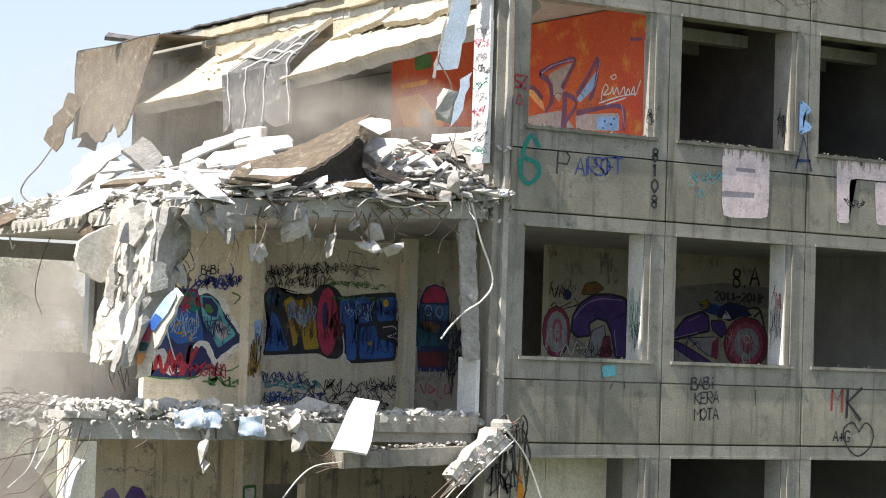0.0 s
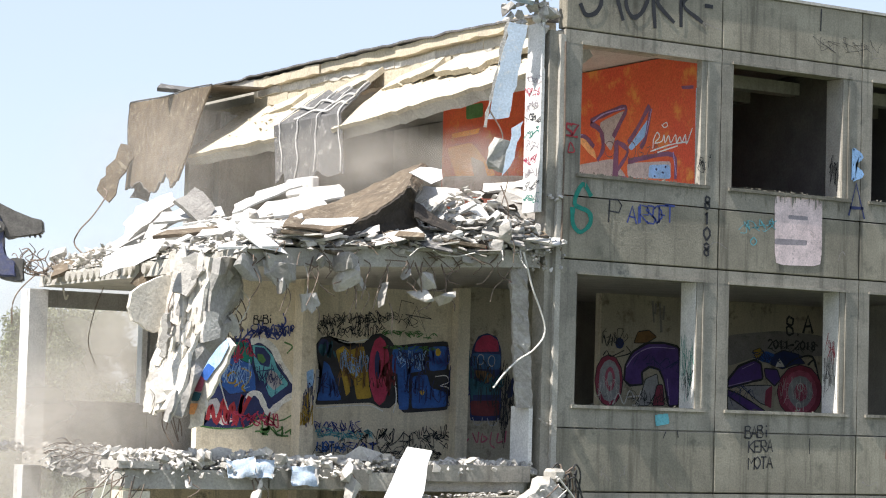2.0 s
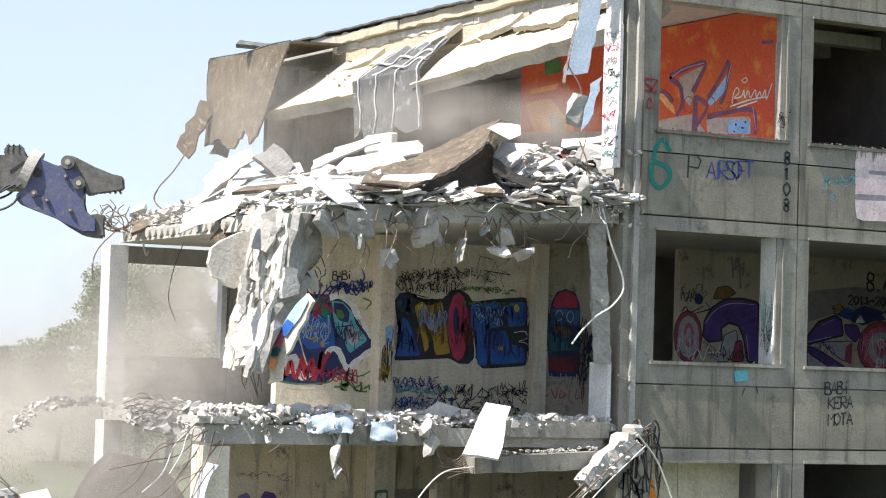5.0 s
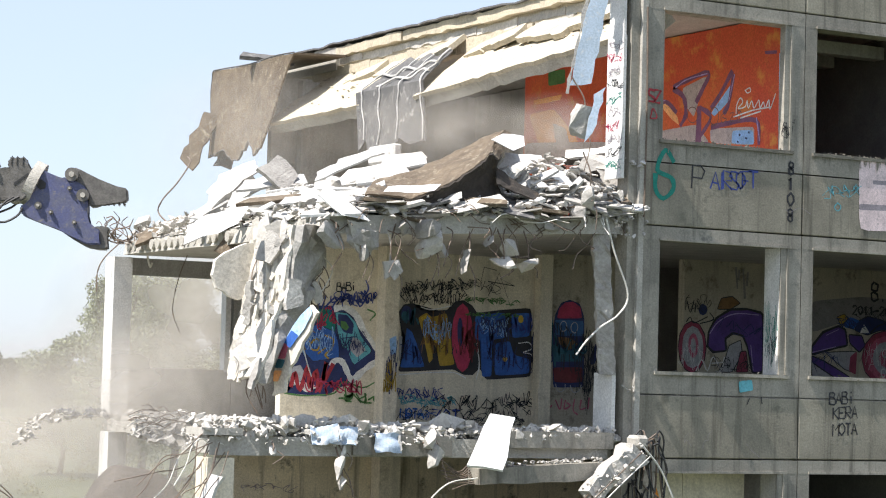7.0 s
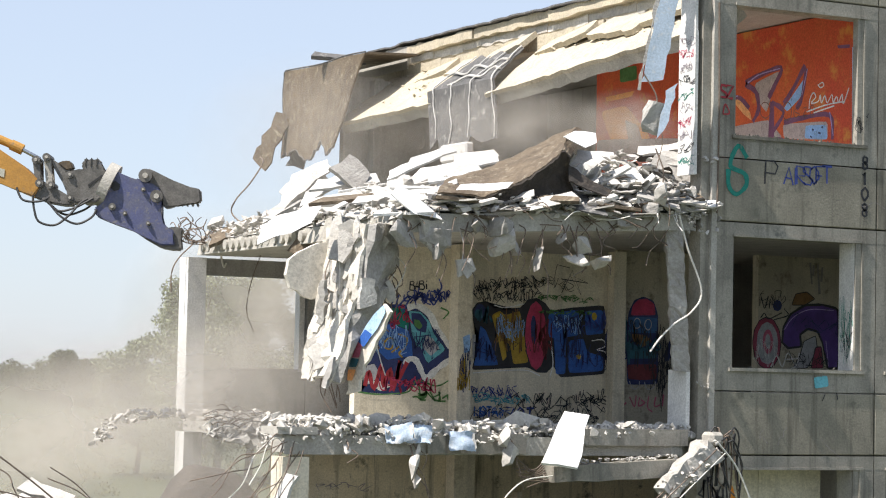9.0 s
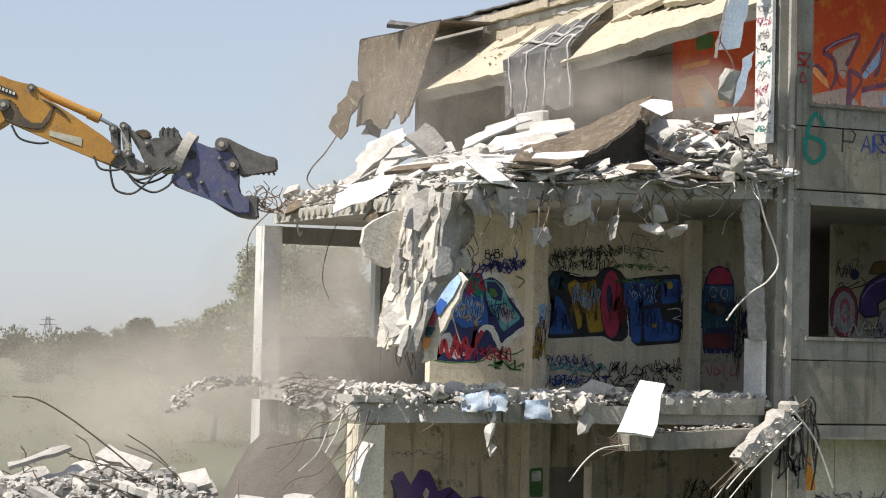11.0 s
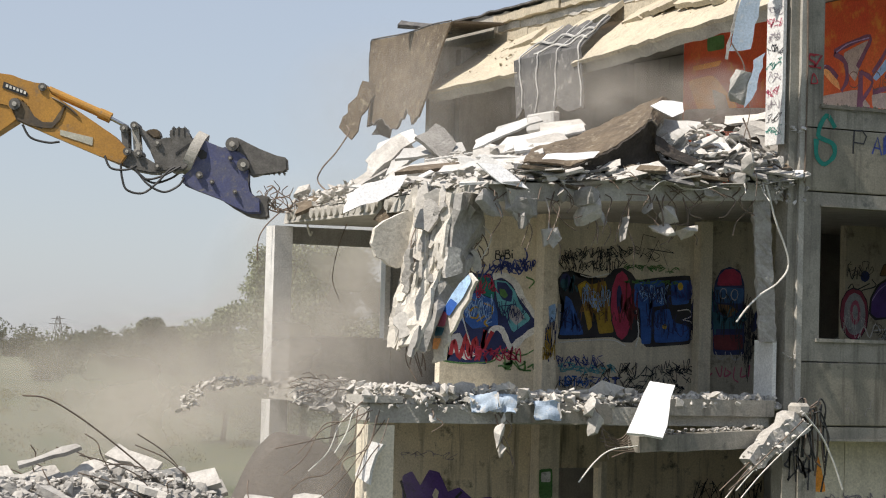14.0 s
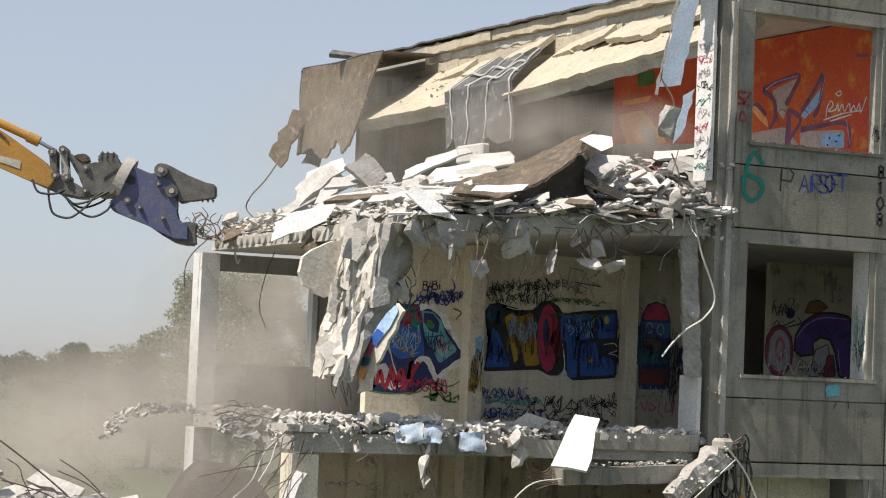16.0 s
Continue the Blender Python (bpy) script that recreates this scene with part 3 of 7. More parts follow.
strokes(wf, FRONT, [[(0.65, 9.97), (0.99, 9.98)], [(0.79, 9.97), (0.86, 9.69), (0.96, 9.41)], [(1.18, 9.97), (1.03, 9.84), (1.01, 9.63), (1.12, 9.48), (1.27, 9.55), (1.39, 9.79), (1.32, 9.97), (1.18, 9.97)], [(1.52, 9.36), (1.48, 9.96), (1.68, 10.0), (1.73, 9.88), (1.55, 9.74), (1.86, 9.48)], [(1.98, 9.43), (1.97, 10.0)], [(2.25, 10.0), (2.01, 9.76), (2.37, 9.54)], [(2.4, 9.79), (2.55, 9.79)]], 0.075, "black")
strokes(wf, FRONT, [[(4.59, 10.0), (4.58, 9.66)]], 0.03, "black")
shape(wf, FRONT, [(1.67, 3.89), (1.9, 3.92), (1.93, 3.77), (1.69, 3.73)], "cyan")
strokes(wf, FRONT, [[(1.82, 3.56), (1.87, 3.66)], [(2.09, 3.58), (2.07, 3.68)], [(4.51, 3.39), (4.51, 3.62)]], .018, "black")
write(wf, FRONT, "SZ", .03, 7.70, .17, "red", .03, step=.6)
strokes(wf, FRONT, [[(0.07, 7.47), (0.11, 7.61), (0.18, 7.49), (0.07, 7.47)]], .025, "red")
scrawl(wf, FRONT, 2.36, 7.35, .2, .3, 5, "black", .02, 41)
scrawl(wf, FRONT, 3.1, 6.55, .7, .25, 7, "cyan", .02, 42)
strokes(wf, FRONT, [[(3.38, 6.51), (3.32, 6.44), (3.38, 6.39), (3.44, 6.45), (3.38, 6.51)]], .02, "cyan")
scrawl(wf, FRONT, -.2, 1.9, .35, .7, 5, "black", .05, 43)
scrawl(wf, FRONT, 4.5, 9.35, 1.2, .3, 8, "black", .012, 44)

# ---- the orange mural ----
LAYER[0] = 0
shape(wall_orange, ORG, [(3.42, 7.76), (2.46, 7.79), (2.13, 7.51), (2.15, 7.44), (3.41, 7.64)], "ash", edge=0)
shape(wall_orange, ORG, [(2.83, 8.38), (2.19, 8.51), (2.38, 8.18), (2.52, 7.9), (2.8, 8.15)], "ash", edge=0)
shape(wall_orange, ORG, [(2.08, 7.93), (1.61, 8.3), (1.53, 8.38), (1.66, 8.05), (1.99, 7.87)], "sky", edge=0)
shape(wall_orange, ORG, [(2.1, 7.69), (1.0, 7.64), (0.99, 7.36), (2.07, 7.47)], "ash", edge=0)
shape(wall_orange, ORG, [(1.53, 7.62), (1.03, 7.59), (0.99, 7.37), (1.55, 7.43)], "sky", edge=0)
shape(wall_orange, ORG, [(3.45, 8.19), (3.22, 8.17), (2.94, 7.94), (2.9, 7.81), (3.12, 7.93)], "peach", edge=0)
strokes(wall_orange, ORG, [[(3.08, 8.41), (2.78, 8.48), (2.16, 8.55), (2.3, 8.32), (2.47, 8.12)], [(3.08, 8.39), (2.8, 8.24), (2.73, 7.97), (2.87, 7.79)], [(1.56, 8.52), (1.86, 8.19), (2.08, 8.0)], [(1.53, 8.47), (1.63, 8.05), (1.76, 7.89)]], 0.1, "plum")
strokes(wall_orange, ORG, [[(2.38, 8.05), (2.08, 7.86), (2.39, 7.53), (2.09, 7.44)], [(2.07, 7.71), (1.59, 7.74), (0.95, 7.72), (0.88, 7.36)], [(3.45, 8.21), (3.22, 8.19), (2.97, 8.01)]], 0.09, "plum")
strokes(wall_orange, ORG, [[(2.38, 8.06), (2.39, 7.51)]], 0.16, "plum")
strokes(wall_orange, ORG, [[(3.02, 8.4), (2.72, 8.5), (2.19, 8.54)], [(1.5, 8.46), (1.63, 8.08)], [(0.95, 7.77), (0.86, 7.41)], [(3.45, 8.22), (3.28, 8.23)]], 0.025, "lilac")
strokes(wall_orange, ORG, [[(2.42, 7.93), (2.45, 8.0), (2.51, 8.05), (2.6, 8.06), (2.66, 8.02), (2.68, 7.95), (2.66, 7.88), (2.59, 7.83), (2.51, 7.82), (2.44, 7.86), (2.42, 7.93)], [(1.88, 7.87), (1.9, 7.95), (1.96, 8.0), (2.03, 8.01), (2.09, 7.96), (2.11, 7.88), (2.08, 7.8), (2.03, 7.75), (1.95, 7.74), (1.9, 7.79), (1.88, 7.87)], [(1.68, 7.93), (1.82, 7.86), (1.79, 7.76), (1.68, 7.8), (1.79, 7.84)], [(1.59, 7.88), (1.51, 7.89), (1.59, 7.77), (1.48, 7.76)], [(1.31, 7.83), (1.33, 7.88), (1.37, 7.91), (1.41, 7.89), (1.42, 7.84), (1.41, 7.78), (1.37, 7.75), (1.33, 7.77), (1.31, 7.83)]], 0.018, "dimgrey")
strokes(wall_orange, ORG, [[(1.37, 7.55), (1.33, 7.53)], [(1.22, 7.49), (1.16, 7.47)], [(1.41, 7.45), (1.37, 7.43)], [(1.14, 7.57), (1.11, 7.55)]], 0.04, "navy")
strokes(wall_orange, ORG, [[(1.45, 7.86), (1.43, 8.0), (1.35, 8.09), (1.29, 8.02), (1.4, 7.94), (1.23, 7.95), (1.18, 8.04), (1.15, 7.92), (1.07, 8.02), (1.01, 7.91), (0.9, 8.02), (0.87, 7.9), (0.79, 7.98), (0.74, 7.89), (0.66, 8.0), (0.63, 7.86), (0.5, 8.08)], [(1.51, 7.82), (1.04, 7.88), (0.6, 7.89)], [(1.34, 7.79), (0.84, 7.85)], [(1.21, 8.2), (1.13, 8.22), (1.1, 8.17), (1.18, 8.15), (1.24, 8.2)]], 0.026, "white")
strokes(wall_orange, ORG, [[(0.41, 8.66), (0.39, 7.26)]], 0.075, "skypale", curved=False)
shape(wall_orange, ORG, [(0.79, 8.73), (0.49, 8.71), (0.49, 8.66), (0.76, 8.68)], "plum", edge=0)
for pts, ink in (([(7.3, 8.35), (6.5, 8.38), (5.69, 7.76), (6.91, 7.75)], "orange"), ([(7.17, 8.58), (6.25, 8.6), (6.33, 8.51), (7.1, 8.5)], "orange"), ([(6.54, 8.15), (6.13, 8.02), (5.94, 7.68), (6.37, 7.71)], "ash"), ([(6.72, 9.02), (6.19, 9.02), (6.18, 8.78), (6.7, 8.78)], "green")):
    shape(wall_orange, ORG, pts, ink)
shape(wall_orange, ORG, [(7.42, 7.88), (4.69, 7.69), (4.67, 7.35), (7.4, 7.52)], "ash")

# ---- the big letters on the inner wall ----
wm = wall_mid
LAYER[0] = 0
# the letter half hidden by the torn wall
shape(wm, MID, [(-2.92, 3.54), (-2.83, 3.63), (-2.98, 3.96), (-2.94, 4.38), (-2.82, 4.72), (-2.58, 4.86), (-2.21, 4.87), (-1.95, 4.86), (-1.71, 4.64), (-1.58, 4.41), (-1.42, 4.24), (-1.43, 4.05), (-1.64, 3.84), (-1.81, 3.7), (-2.06, 3.64), (-2.25, 3.5), (-2.54, 3.52)], "navy", edge=0)
shape(wm, MID, [(-2.15, 4.78), (-1.94, 4.77), (-1.78, 4.63), (-1.7, 4.44), (-1.5, 4.22), (-1.55, 4.14), (-1.79, 3.98), (-1.98, 4.21), (-2.08, 4.41)], "cyan", edge=0.012)
shape(wm, MID, [(-2.1, 4.75), (-1.94, 4.74), (-1.82, 4.61), (-1.84, 4.45), (-1.99, 4.48), (-2.08, 4.6)], "navy", edge=0)
shape(wm, MID, [(-2.05, 4.65), (-1.96, 4.64), (-1.9, 4.55), (-1.95, 4.5), (-2.04, 4.55)], "green", edge=0)
shape(wm, MID, [(-1.83, 4.42), (-1.72, 4.37), (-1.6, 4.22), (-1.75, 4.1), (-1.89, 4.23)], "greywash", edge=0)
shape(wm, MID, [(-2.66, 4.48), (-2.43, 4.59), (-2.14, 4.49), (-2.07, 4.31), (-2.05, 4.09), (-2.27, 4.06), (-2.49, 4.02), (-2.63, 4.14)], "blue", edge=0.012)
shape(wm, MID, [(-2.48, 4.8), (-2.23, 4.83), (-2.13, 4.62), (-2.14, 4.48), (-2.34, 4.55), (-2.47, 4.61)], "teal", edge=0.012)
shape(wm, MID, [(-2.86, 4.6), (-2.67, 4.71), (-2.51, 4.72), (-2.55, 4.52), (-2.71, 4.39), (-2.84, 4.3)], "blue", edge=0.012)
shape(wm, MID, [(-2.9, 3.92), (-2.7, 3.97), (-2.6, 3.82), (-2.73, 3.67), (-2.87, 3.63)], "greywash", edge=0.012)
shape(wm, MID, [(-2.83, 3.71), (-2.59, 3.55), (-2.4, 3.64), (-2.52, 3.7)], "white", edge=0)
strokes(wm, MID, [[(-2.17, 4.82), (-1.99, 4.85), (-1.79, 4.74), (-1.66, 4.53), (-1.54, 4.39), (-1.42, 4.24)], [(-2.2, 3.96), (-2.11, 4.05), (-1.99, 4.02), (-1.89, 3.84), (-1.81, 3.77), (-1.61, 3.93), (-1.42, 4.05)]], 0.12, "white")
strokes(wm, MID, [[(-1.98, 4.23), (-1.9, 4.07), (-1.8, 3.94), (-1.5, 4.14)]], 0.12, "navy", curved=False)
strokes(wm, MID, [[(-2.85, 3.63), (-2.79, 3.85), (-2.7, 3.58), (-2.58, 3.95), (-2.54, 3.63), (-2.43, 3.89), (-2.38, 3.57), (-2.27, 4.02), (-2.31, 3.72), (-2.15, 4.0)]], 0.085, "red")
strokes(wm, MID, [[(-2.54, 4.29), (-2.46, 4.36), (-2.39, 4.32), (-2.42, 4.2), (-2.53, 4.21), (-2.56, 4.33)], [(-2.31, 4.42), (-2.16, 4.36), (-2.19, 4.22), (-2.29, 4.13), (-2.23, 4.07)], [(-2.42, 4.14), (-2.29, 4.23)]], 0.035, "gold")
strokes(wm, MID, [[(-2.01, 4.46), (-1.99, 4.31)], [(-1.93, 4.48), (-1.95, 4.28), (-1.87, 4.37), (-1.81, 4.21)], [(-2.05, 4.38), (-1.76, 4.42)]], 0.018, "navy")
strokes(wm, MID, [[(-2.96, 3.54), (-2.68, 3.51), (-2.4, 3.52), (-2.11, 3.56), (-1.97, 3.73), (-1.64, 3.65), (-1.41, 3.75)], [(-1.6, 4.84), (-1.46, 4.78), (-1.55, 4.67)], [(-1.94, 3.65), (-1.9, 3.46), (-1.81, 3.51), (-1.87, 3.65)]], 0.03, "green")
strokes(wm, MID, [[(-2.44, 4.86), (-2.31, 5.02), (-2.37, 4.81), (-2.16, 5.0)], [(-2.06, 4.92), (-1.95, 5.06), (-1.89, 4.89), (-1.8, 5.1), (-1.73, 4.87), (-1.6, 5.06)], [(-2.25, 4.75), (-2.07, 4.99), (-1.68, 4.94)], [(-1.64, 5.28), (-1.59, 5.15), (-1.68, 5.02)]], 0.03, "ink")
write(wm, MID, "BABi", -2.13, 5.09, .13, "black", .02, step=.62, slant=.06)
# the long word
shape(wm, MID, [(-1.05, 4.83), (-0.97, 4.94), (-0.8, 4.97), (-0.67, 4.86), (-0.51, 4.88), (-0.45, 4.8), (-0.39, 4.87), (-0.17, 4.89), (-0.07, 5.02), (0.09, 5.05), (0.25, 4.97), (0.34, 4.86), (0.73, 4.92), (1.33, 4.98), (1.34, 4.52), (1.56, 4.48), (1.52, 4.16), (1.34, 4.11), (1.35, 3.89), (0.53, 3.82), (0.41, 4.0), (0.29, 3.89), (0.12, 3.89), (-0.06, 3.97), (-1.04, 3.9), (-0.99, 4.1), (-0.9, 4.43), (-1.02, 4.6)], "black", edge=0)
shape(wm, MID, [(-0.8, 4.8), (-0.82, 4.86), (-0.86, 4.91), (-0.91, 4.93), (-0.97, 4.91), (-1.0, 4.86), (-1.02, 4.79), (-1.0, 4.73), (-0.96, 4.68), (-0.9, 4.67), (-0.85, 4.69), (-0.81, 4.73)], "navy", edge=0.012)
shape(wm, MID, [(-0.89, 4.76), (-0.9, 4.8), (-0.92, 4.83), (-0.95, 4.84), (-0.98, 4.83), (-1.0, 4.8), (-1.01, 4.76), (-1.0, 4.72), (-0.97, 4.69), (-0.94, 4.68), (-0.92, 4.69), (-0.89, 4.72)], "tealdim", edge=0)
shape(wm, MID, [(-0.91, 4.59), (-0.81, 4.52), (-0.69, 4.27), (-0.57, 3.99), (-1.01, 3.97), (-0.95, 4.19)], "blue", edge=0)
shape(wm, MID, [(-0.71, 4.75), (-0.57, 4.83), (-0.47, 4.76), (-0.21, 4.84), (-0.14, 4.51), (-0.04, 4.04), (-0.31, 4.01), (-0.37, 4.28), (-0.48, 4.43), (-0.43, 4.12), (-0.5, 4.05), (-0.6, 4.43)], "gold", edge=0)
shape(wm, MID, [(-0.67, 4.75), (-0.53, 4.81), (-0.51, 4.71), (-0.59, 4.63)], "yellow", edge=0)
shape(wm, MID, [(0.29, 4.47), (0.25, 4.74), (0.17, 4.94), (0.07, 5.01), (-0.03, 4.93), (-0.1, 4.73), (-0.12, 4.46), (-0.08, 4.19), (-0.0, 3.99), (0.1, 3.92), (0.2, 4.0), (0.27, 4.2)], "crimson", edge=0.02)
shape(wm, MID, [(0.09, 4.55), (0.08, 4.67), (0.06, 4.75), (0.03, 4.78), (0.01, 4.75), (-0.01, 4.66), (-0.01, 4.55), (0.0, 4.44), (0.02, 4.35), (0.05, 4.32), (0.07, 4.35), (0.09, 4.44)], "navy", edge=0)
shape(wm, MID, [(0.3, 4.82), (0.85, 4.89), (0.86, 4.49), (0.62, 4.45), (0.63, 3.88), (0.45, 3.87), (0.42, 4.42), (0.31, 4.46)], "blue", edge=0)
shape(wm, MID, [(0.96, 4.87), (1.3, 4.9), (1.31, 4.53), (0.99, 4.49)], "blue", edge=0)
shape(wm, MID, [(0.68, 4.4), (0.95, 4.44), (1.02, 4.23), (1.31, 4.17), (1.32, 3.94), (0.68, 3.89)], "blue", edge=0)
shape(wm, MID, [(1.19, 4.8), (1.17, 4.84), (1.14, 4.86), (1.1, 4.84), (1.09, 4.79), (1.1, 4.75), (1.14, 4.73), (1.18, 4.75)], "yellow", edge=0)
shape(wm, MID, [(0.91, 4.16), (0.89, 4.19), (0.86, 4.2), (0.83, 4.18), (0.82, 4.15), (0.84, 4.12), (0.87, 4.11), (0.89, 4.12)], "yellow", edge=0)
strokes(wm, MID, [[(1.1, 4.41), (1.3, 4.43), (1.35, 4.33), (1.2, 4.27), (1.35, 4.24), (1.4, 4.08)], [(0.35, 3.82), (0.4, 4.05), (0.35, 4.39)], [(-1.02, 3.86), (-0.46, 3.91), (-0.06, 3.92), (0.17, 3.84)], [(-0.67, 4.91), (-0.47, 4.88), (-0.13, 4.95)]], 0.022, "white")
strokes(wm, MID, [[(-0.56, 4.6), (-0.43, 4.66), (-0.3, 4.59), (-0.34, 4.47), (-0.48, 4.41), (-0.54, 4.51), (-0.4, 4.55), (-0.32, 4.5)], [(-0.52, 4.46), (-0.44, 4.6), (-0.36, 4.43), (-0.28, 4.61), (-0.24, 4.44)], [(-0.58, 4.53), (-0.2, 4.53)], [(-0.49, 4.66), (-0.38, 4.4)]], 0.018, "sky")
strokes(wm, MID, [[(-0.31, 4.23), (-0.32, 4.36), (-0.23, 4.33), (-0.29, 4.28)], [(-0.17, 4.21), (-0.18, 4.37)], [(-0.1, 4.21), (-0.05, 4.37), (-0.01, 4.22)], [(0.05, 4.22), (0.05, 4.38), (0.13, 4.22), (0.15, 4.38)], [(0.3, 4.21), (0.29, 4.35), (0.4, 4.21), (0.39, 4.35)]], 0.02, "black", curved=False)
strokes(wm, MID, [[(0.34, 4.76), (0.45, 4.53), (0.52, 4.8), (0.6, 4.52), (0.67, 4.79), (0.76, 4.54), (0.83, 4.81)], [(0.37, 4.58), (0.84, 4.69)]], 0.02, "navy")
shape(wm, MID, [(-1.04, 4.45), (-0.98, 4.45), (-1.0, 4.1), (-1.03, 4.06)], "greywash", edge=0)
# the figure in the darker bay
shape(wm, MID, [(1.76, 4.09), (1.72, 4.54), (1.78, 4.9), (1.88, 5.08), (2.05, 5.14), (2.24, 5.08), (2.33, 4.87), (2.35, 4.06), (2.35, 3.75), (1.77, 3.73)], "navy", edge=0)
shape(wm, MID, [(1.81, 4.83), (1.85, 4.99), (1.96, 5.09), (2.11, 5.11), (2.25, 5.03), (2.29, 4.85)], "crimson", edge=0)
shape(wm, MID, [(1.77, 4.81), (2.32, 4.81), (2.31, 4.56), (1.79, 4.56)], "bluedim", edge=0)
shape(wm, MID, [(1.83, 4.54), (2.09, 4.53), (2.22, 4.43), (2.05, 4.33), (1.88, 4.42)], "brown", edge=0)
shape(wm, MID, [(1.71, 4.43), (1.86, 4.38), (2.05, 4.3), (2.28, 4.39), (2.33, 4.16), (1.74, 4.14)], "tealdim", edge=0)
shape(wm, MID, [(1.76, 4.05), (2.32, 4.07), (2.32, 3.83), (2.06, 3.81), (1.79, 3.82)], "maroon", edge=0)
shape(wm, MID, [(2.44, 4.2), (2.56, 4.46), (2.65, 4.41), (2.55, 4.13), (2.49, 4.11)], "navy", edge=0)
strokes(wm, MID, [[(2.0, 4.71), (1.98, 4.77), (1.93, 4.79), (1.89, 4.76), (1.87, 4.7), (1.89, 4.65), (1.93, 4.63), (1.98, 4.65), (2.0, 4.71)], [(2.21, 4.7), (2.19, 4.76), (2.14, 4.78), (2.1, 4.75), (2.08, 4.69), (2.1, 4.64), (2.15, 4.61), (2.19, 4.64), (2.21, 4.7)], [(1.81, 3.79), (1.88, 3.67), (1.98, 3.7), (2.0, 3.79)], [(2.09, 3.78), (2.15, 3.67), (2.26, 3.69), (2.3, 3.79)]], 0.02, "greywash")
strokes(wm, MID, [[(1.63, 3.5), (1.71, 3.57), (1.67, 3.39), (1.76, 3.45)], [(1.82, 3.54), (1.91, 3.39), (1.94, 3.56)], [(2.01, 3.54), (1.99, 3.4), (2.1, 3.45), (2.03, 3.5)], [(2.18, 3.56), (2.16, 3.38), (2.25, 3.31)], [(2.31, 3.55), (2.29, 3.4), (2.4, 3.42)], [(2.46, 3.59), (2.44, 3.4)], [(2.55, 3.55), (2.68, 3.43), (2.79, 3.54)]], 0.03, "rosy")
scrawl(wm, MID, -1.02, 4.90, 1.1, .30, 22, "black", .022, 63)
scrawl(wm, MID, -.95, 5.15, 1.0, .18, 14, "black", .018, 64)
strokes(wm, MID, [[(0.21, 5.52), (0.37, 5.26), (0.44, 5.58), (0.67, 5.54)], [(0.52, 5.36), (1.01, 5.31), (0.67, 5.44), (0.89, 5.11), (0.72, 5.5), (0.53, 5.14)]], .018, "black", curved=False)
scrawl(wm, MID, .1, 4.78, 1.0, .12, 8, "green", .03, 65)
scrawl(wm, MID, -1.05, 3.42, .8, .28, 11, "ink", .028, 66)
scrawl(wm, MID, -.95, 3.15, .6, .2, 6, "blue", .03, 67)
scrawl(wm, MID, -.3, 3.25, 1.6, .34, 18, "black", .026, 68)
scrawl(wm, MID, .2, 3.05, 1.1, .22, 10, "black", .018, 69)
write(wm, MID, "ZOT", -.42, 3.12, .22, "ink", .025, step=.8)
write(wm, MID, "MOTA", -.98, 3.2, .15, "blue", .025, step=.7)
POSTF = front_of(4.72)
shape(wm, POSTF, [(-1.36, 4.4), (-1.24, 4.45), (-1.23, 4.19), (-1.33, 4.15)], "sky")
shape(wm, POSTF, [(-1.40, 4.02), (-1.30, 4.1), (-1.30, 3.72), (-1.38, 3.76)], "gold")
scrawl(wm, POSTF, -1.42, 3.5, .20, .9, 8, "navy", .02, 70)
scrawl(wm, POSTF, -1.42, 3.5, .20, .4, 6, "gold", .03, 71)
scrawl(wm, MID, 2.35, 3.3, .45, .8, 14, "black", .02, 74)

# ---- the purple mural seen through the windows ----
wc, CLS = wall_class, front_of(5.0)
LAYER[0] = 0
shape(wc, CLS, [(4.75, 4.47), (4.71, 4.68), (4.6, 4.84), (4.45, 4.89), (4.31, 4.83), (4.21, 4.67), (4.18, 4.45), (4.22, 4.24), (4.33, 4.09), (4.47, 4.03), (4.61, 4.09), (4.72, 4.25)], "crimdim", edge=0.02)
shape(wc, CLS, [(4.69, 4.47), (4.66, 4.64), (4.57, 4.77), (4.46, 4.81), (4.36, 4.76), (4.28, 4.63), (4.26, 4.45), (4.29, 4.28), (4.37, 4.15), (4.48, 4.11), (4.59, 4.16), (4.67, 4.29)], "greywash", edge=0)
shape(wc, CLS, [(4.59, 4.49), (4.57, 4.59), (4.53, 4.67), (4.48, 4.69), (4.43, 4.66), (4.39, 4.59), (4.38, 4.49), (4.4, 4.38), (4.44, 4.31), (4.49, 4.28), (4.54, 4.31), (4.58, 4.39)], "rosy", edge=0)
shape(wc, CLS, [(4.54, 4.49), (4.52, 4.58), (4.48, 4.62), (4.44, 4.58), (4.43, 4.49), (4.45, 4.4), (4.49, 4.36), (4.53, 4.4)], "greywash", edge=0)
shape(wc, CLS, [(4.77, 4.48), (4.79, 4.73), (4.93, 4.95), (5.22, 5.11), (5.58, 5.13), (5.91, 5.07), (5.93, 4.08), (5.7, 4.07), (5.59, 4.5), (5.49, 4.68), (5.29, 4.72), (5.13, 4.62), (5.16, 4.42), (4.89, 4.39)], "purple", edge=0.05)
shape(wc, CLS, [(5.21, 4.51), (5.45, 4.61), (5.49, 4.39), (5.29, 4.07), (4.99, 4.06), (5.13, 4.26)], "greywash", edge=0.02)
shape(wc, CLS, [(5.45, 4.42), (5.57, 4.43), (5.62, 4.08), (5.36, 4.07)], "crimdim", edge=0.02)
shape(wc, CLS, [(4.95, 5.1), (5.03, 5.29), (5.26, 5.33), (5.43, 5.22), (5.22, 5.11)], "brown", edge=0.02)
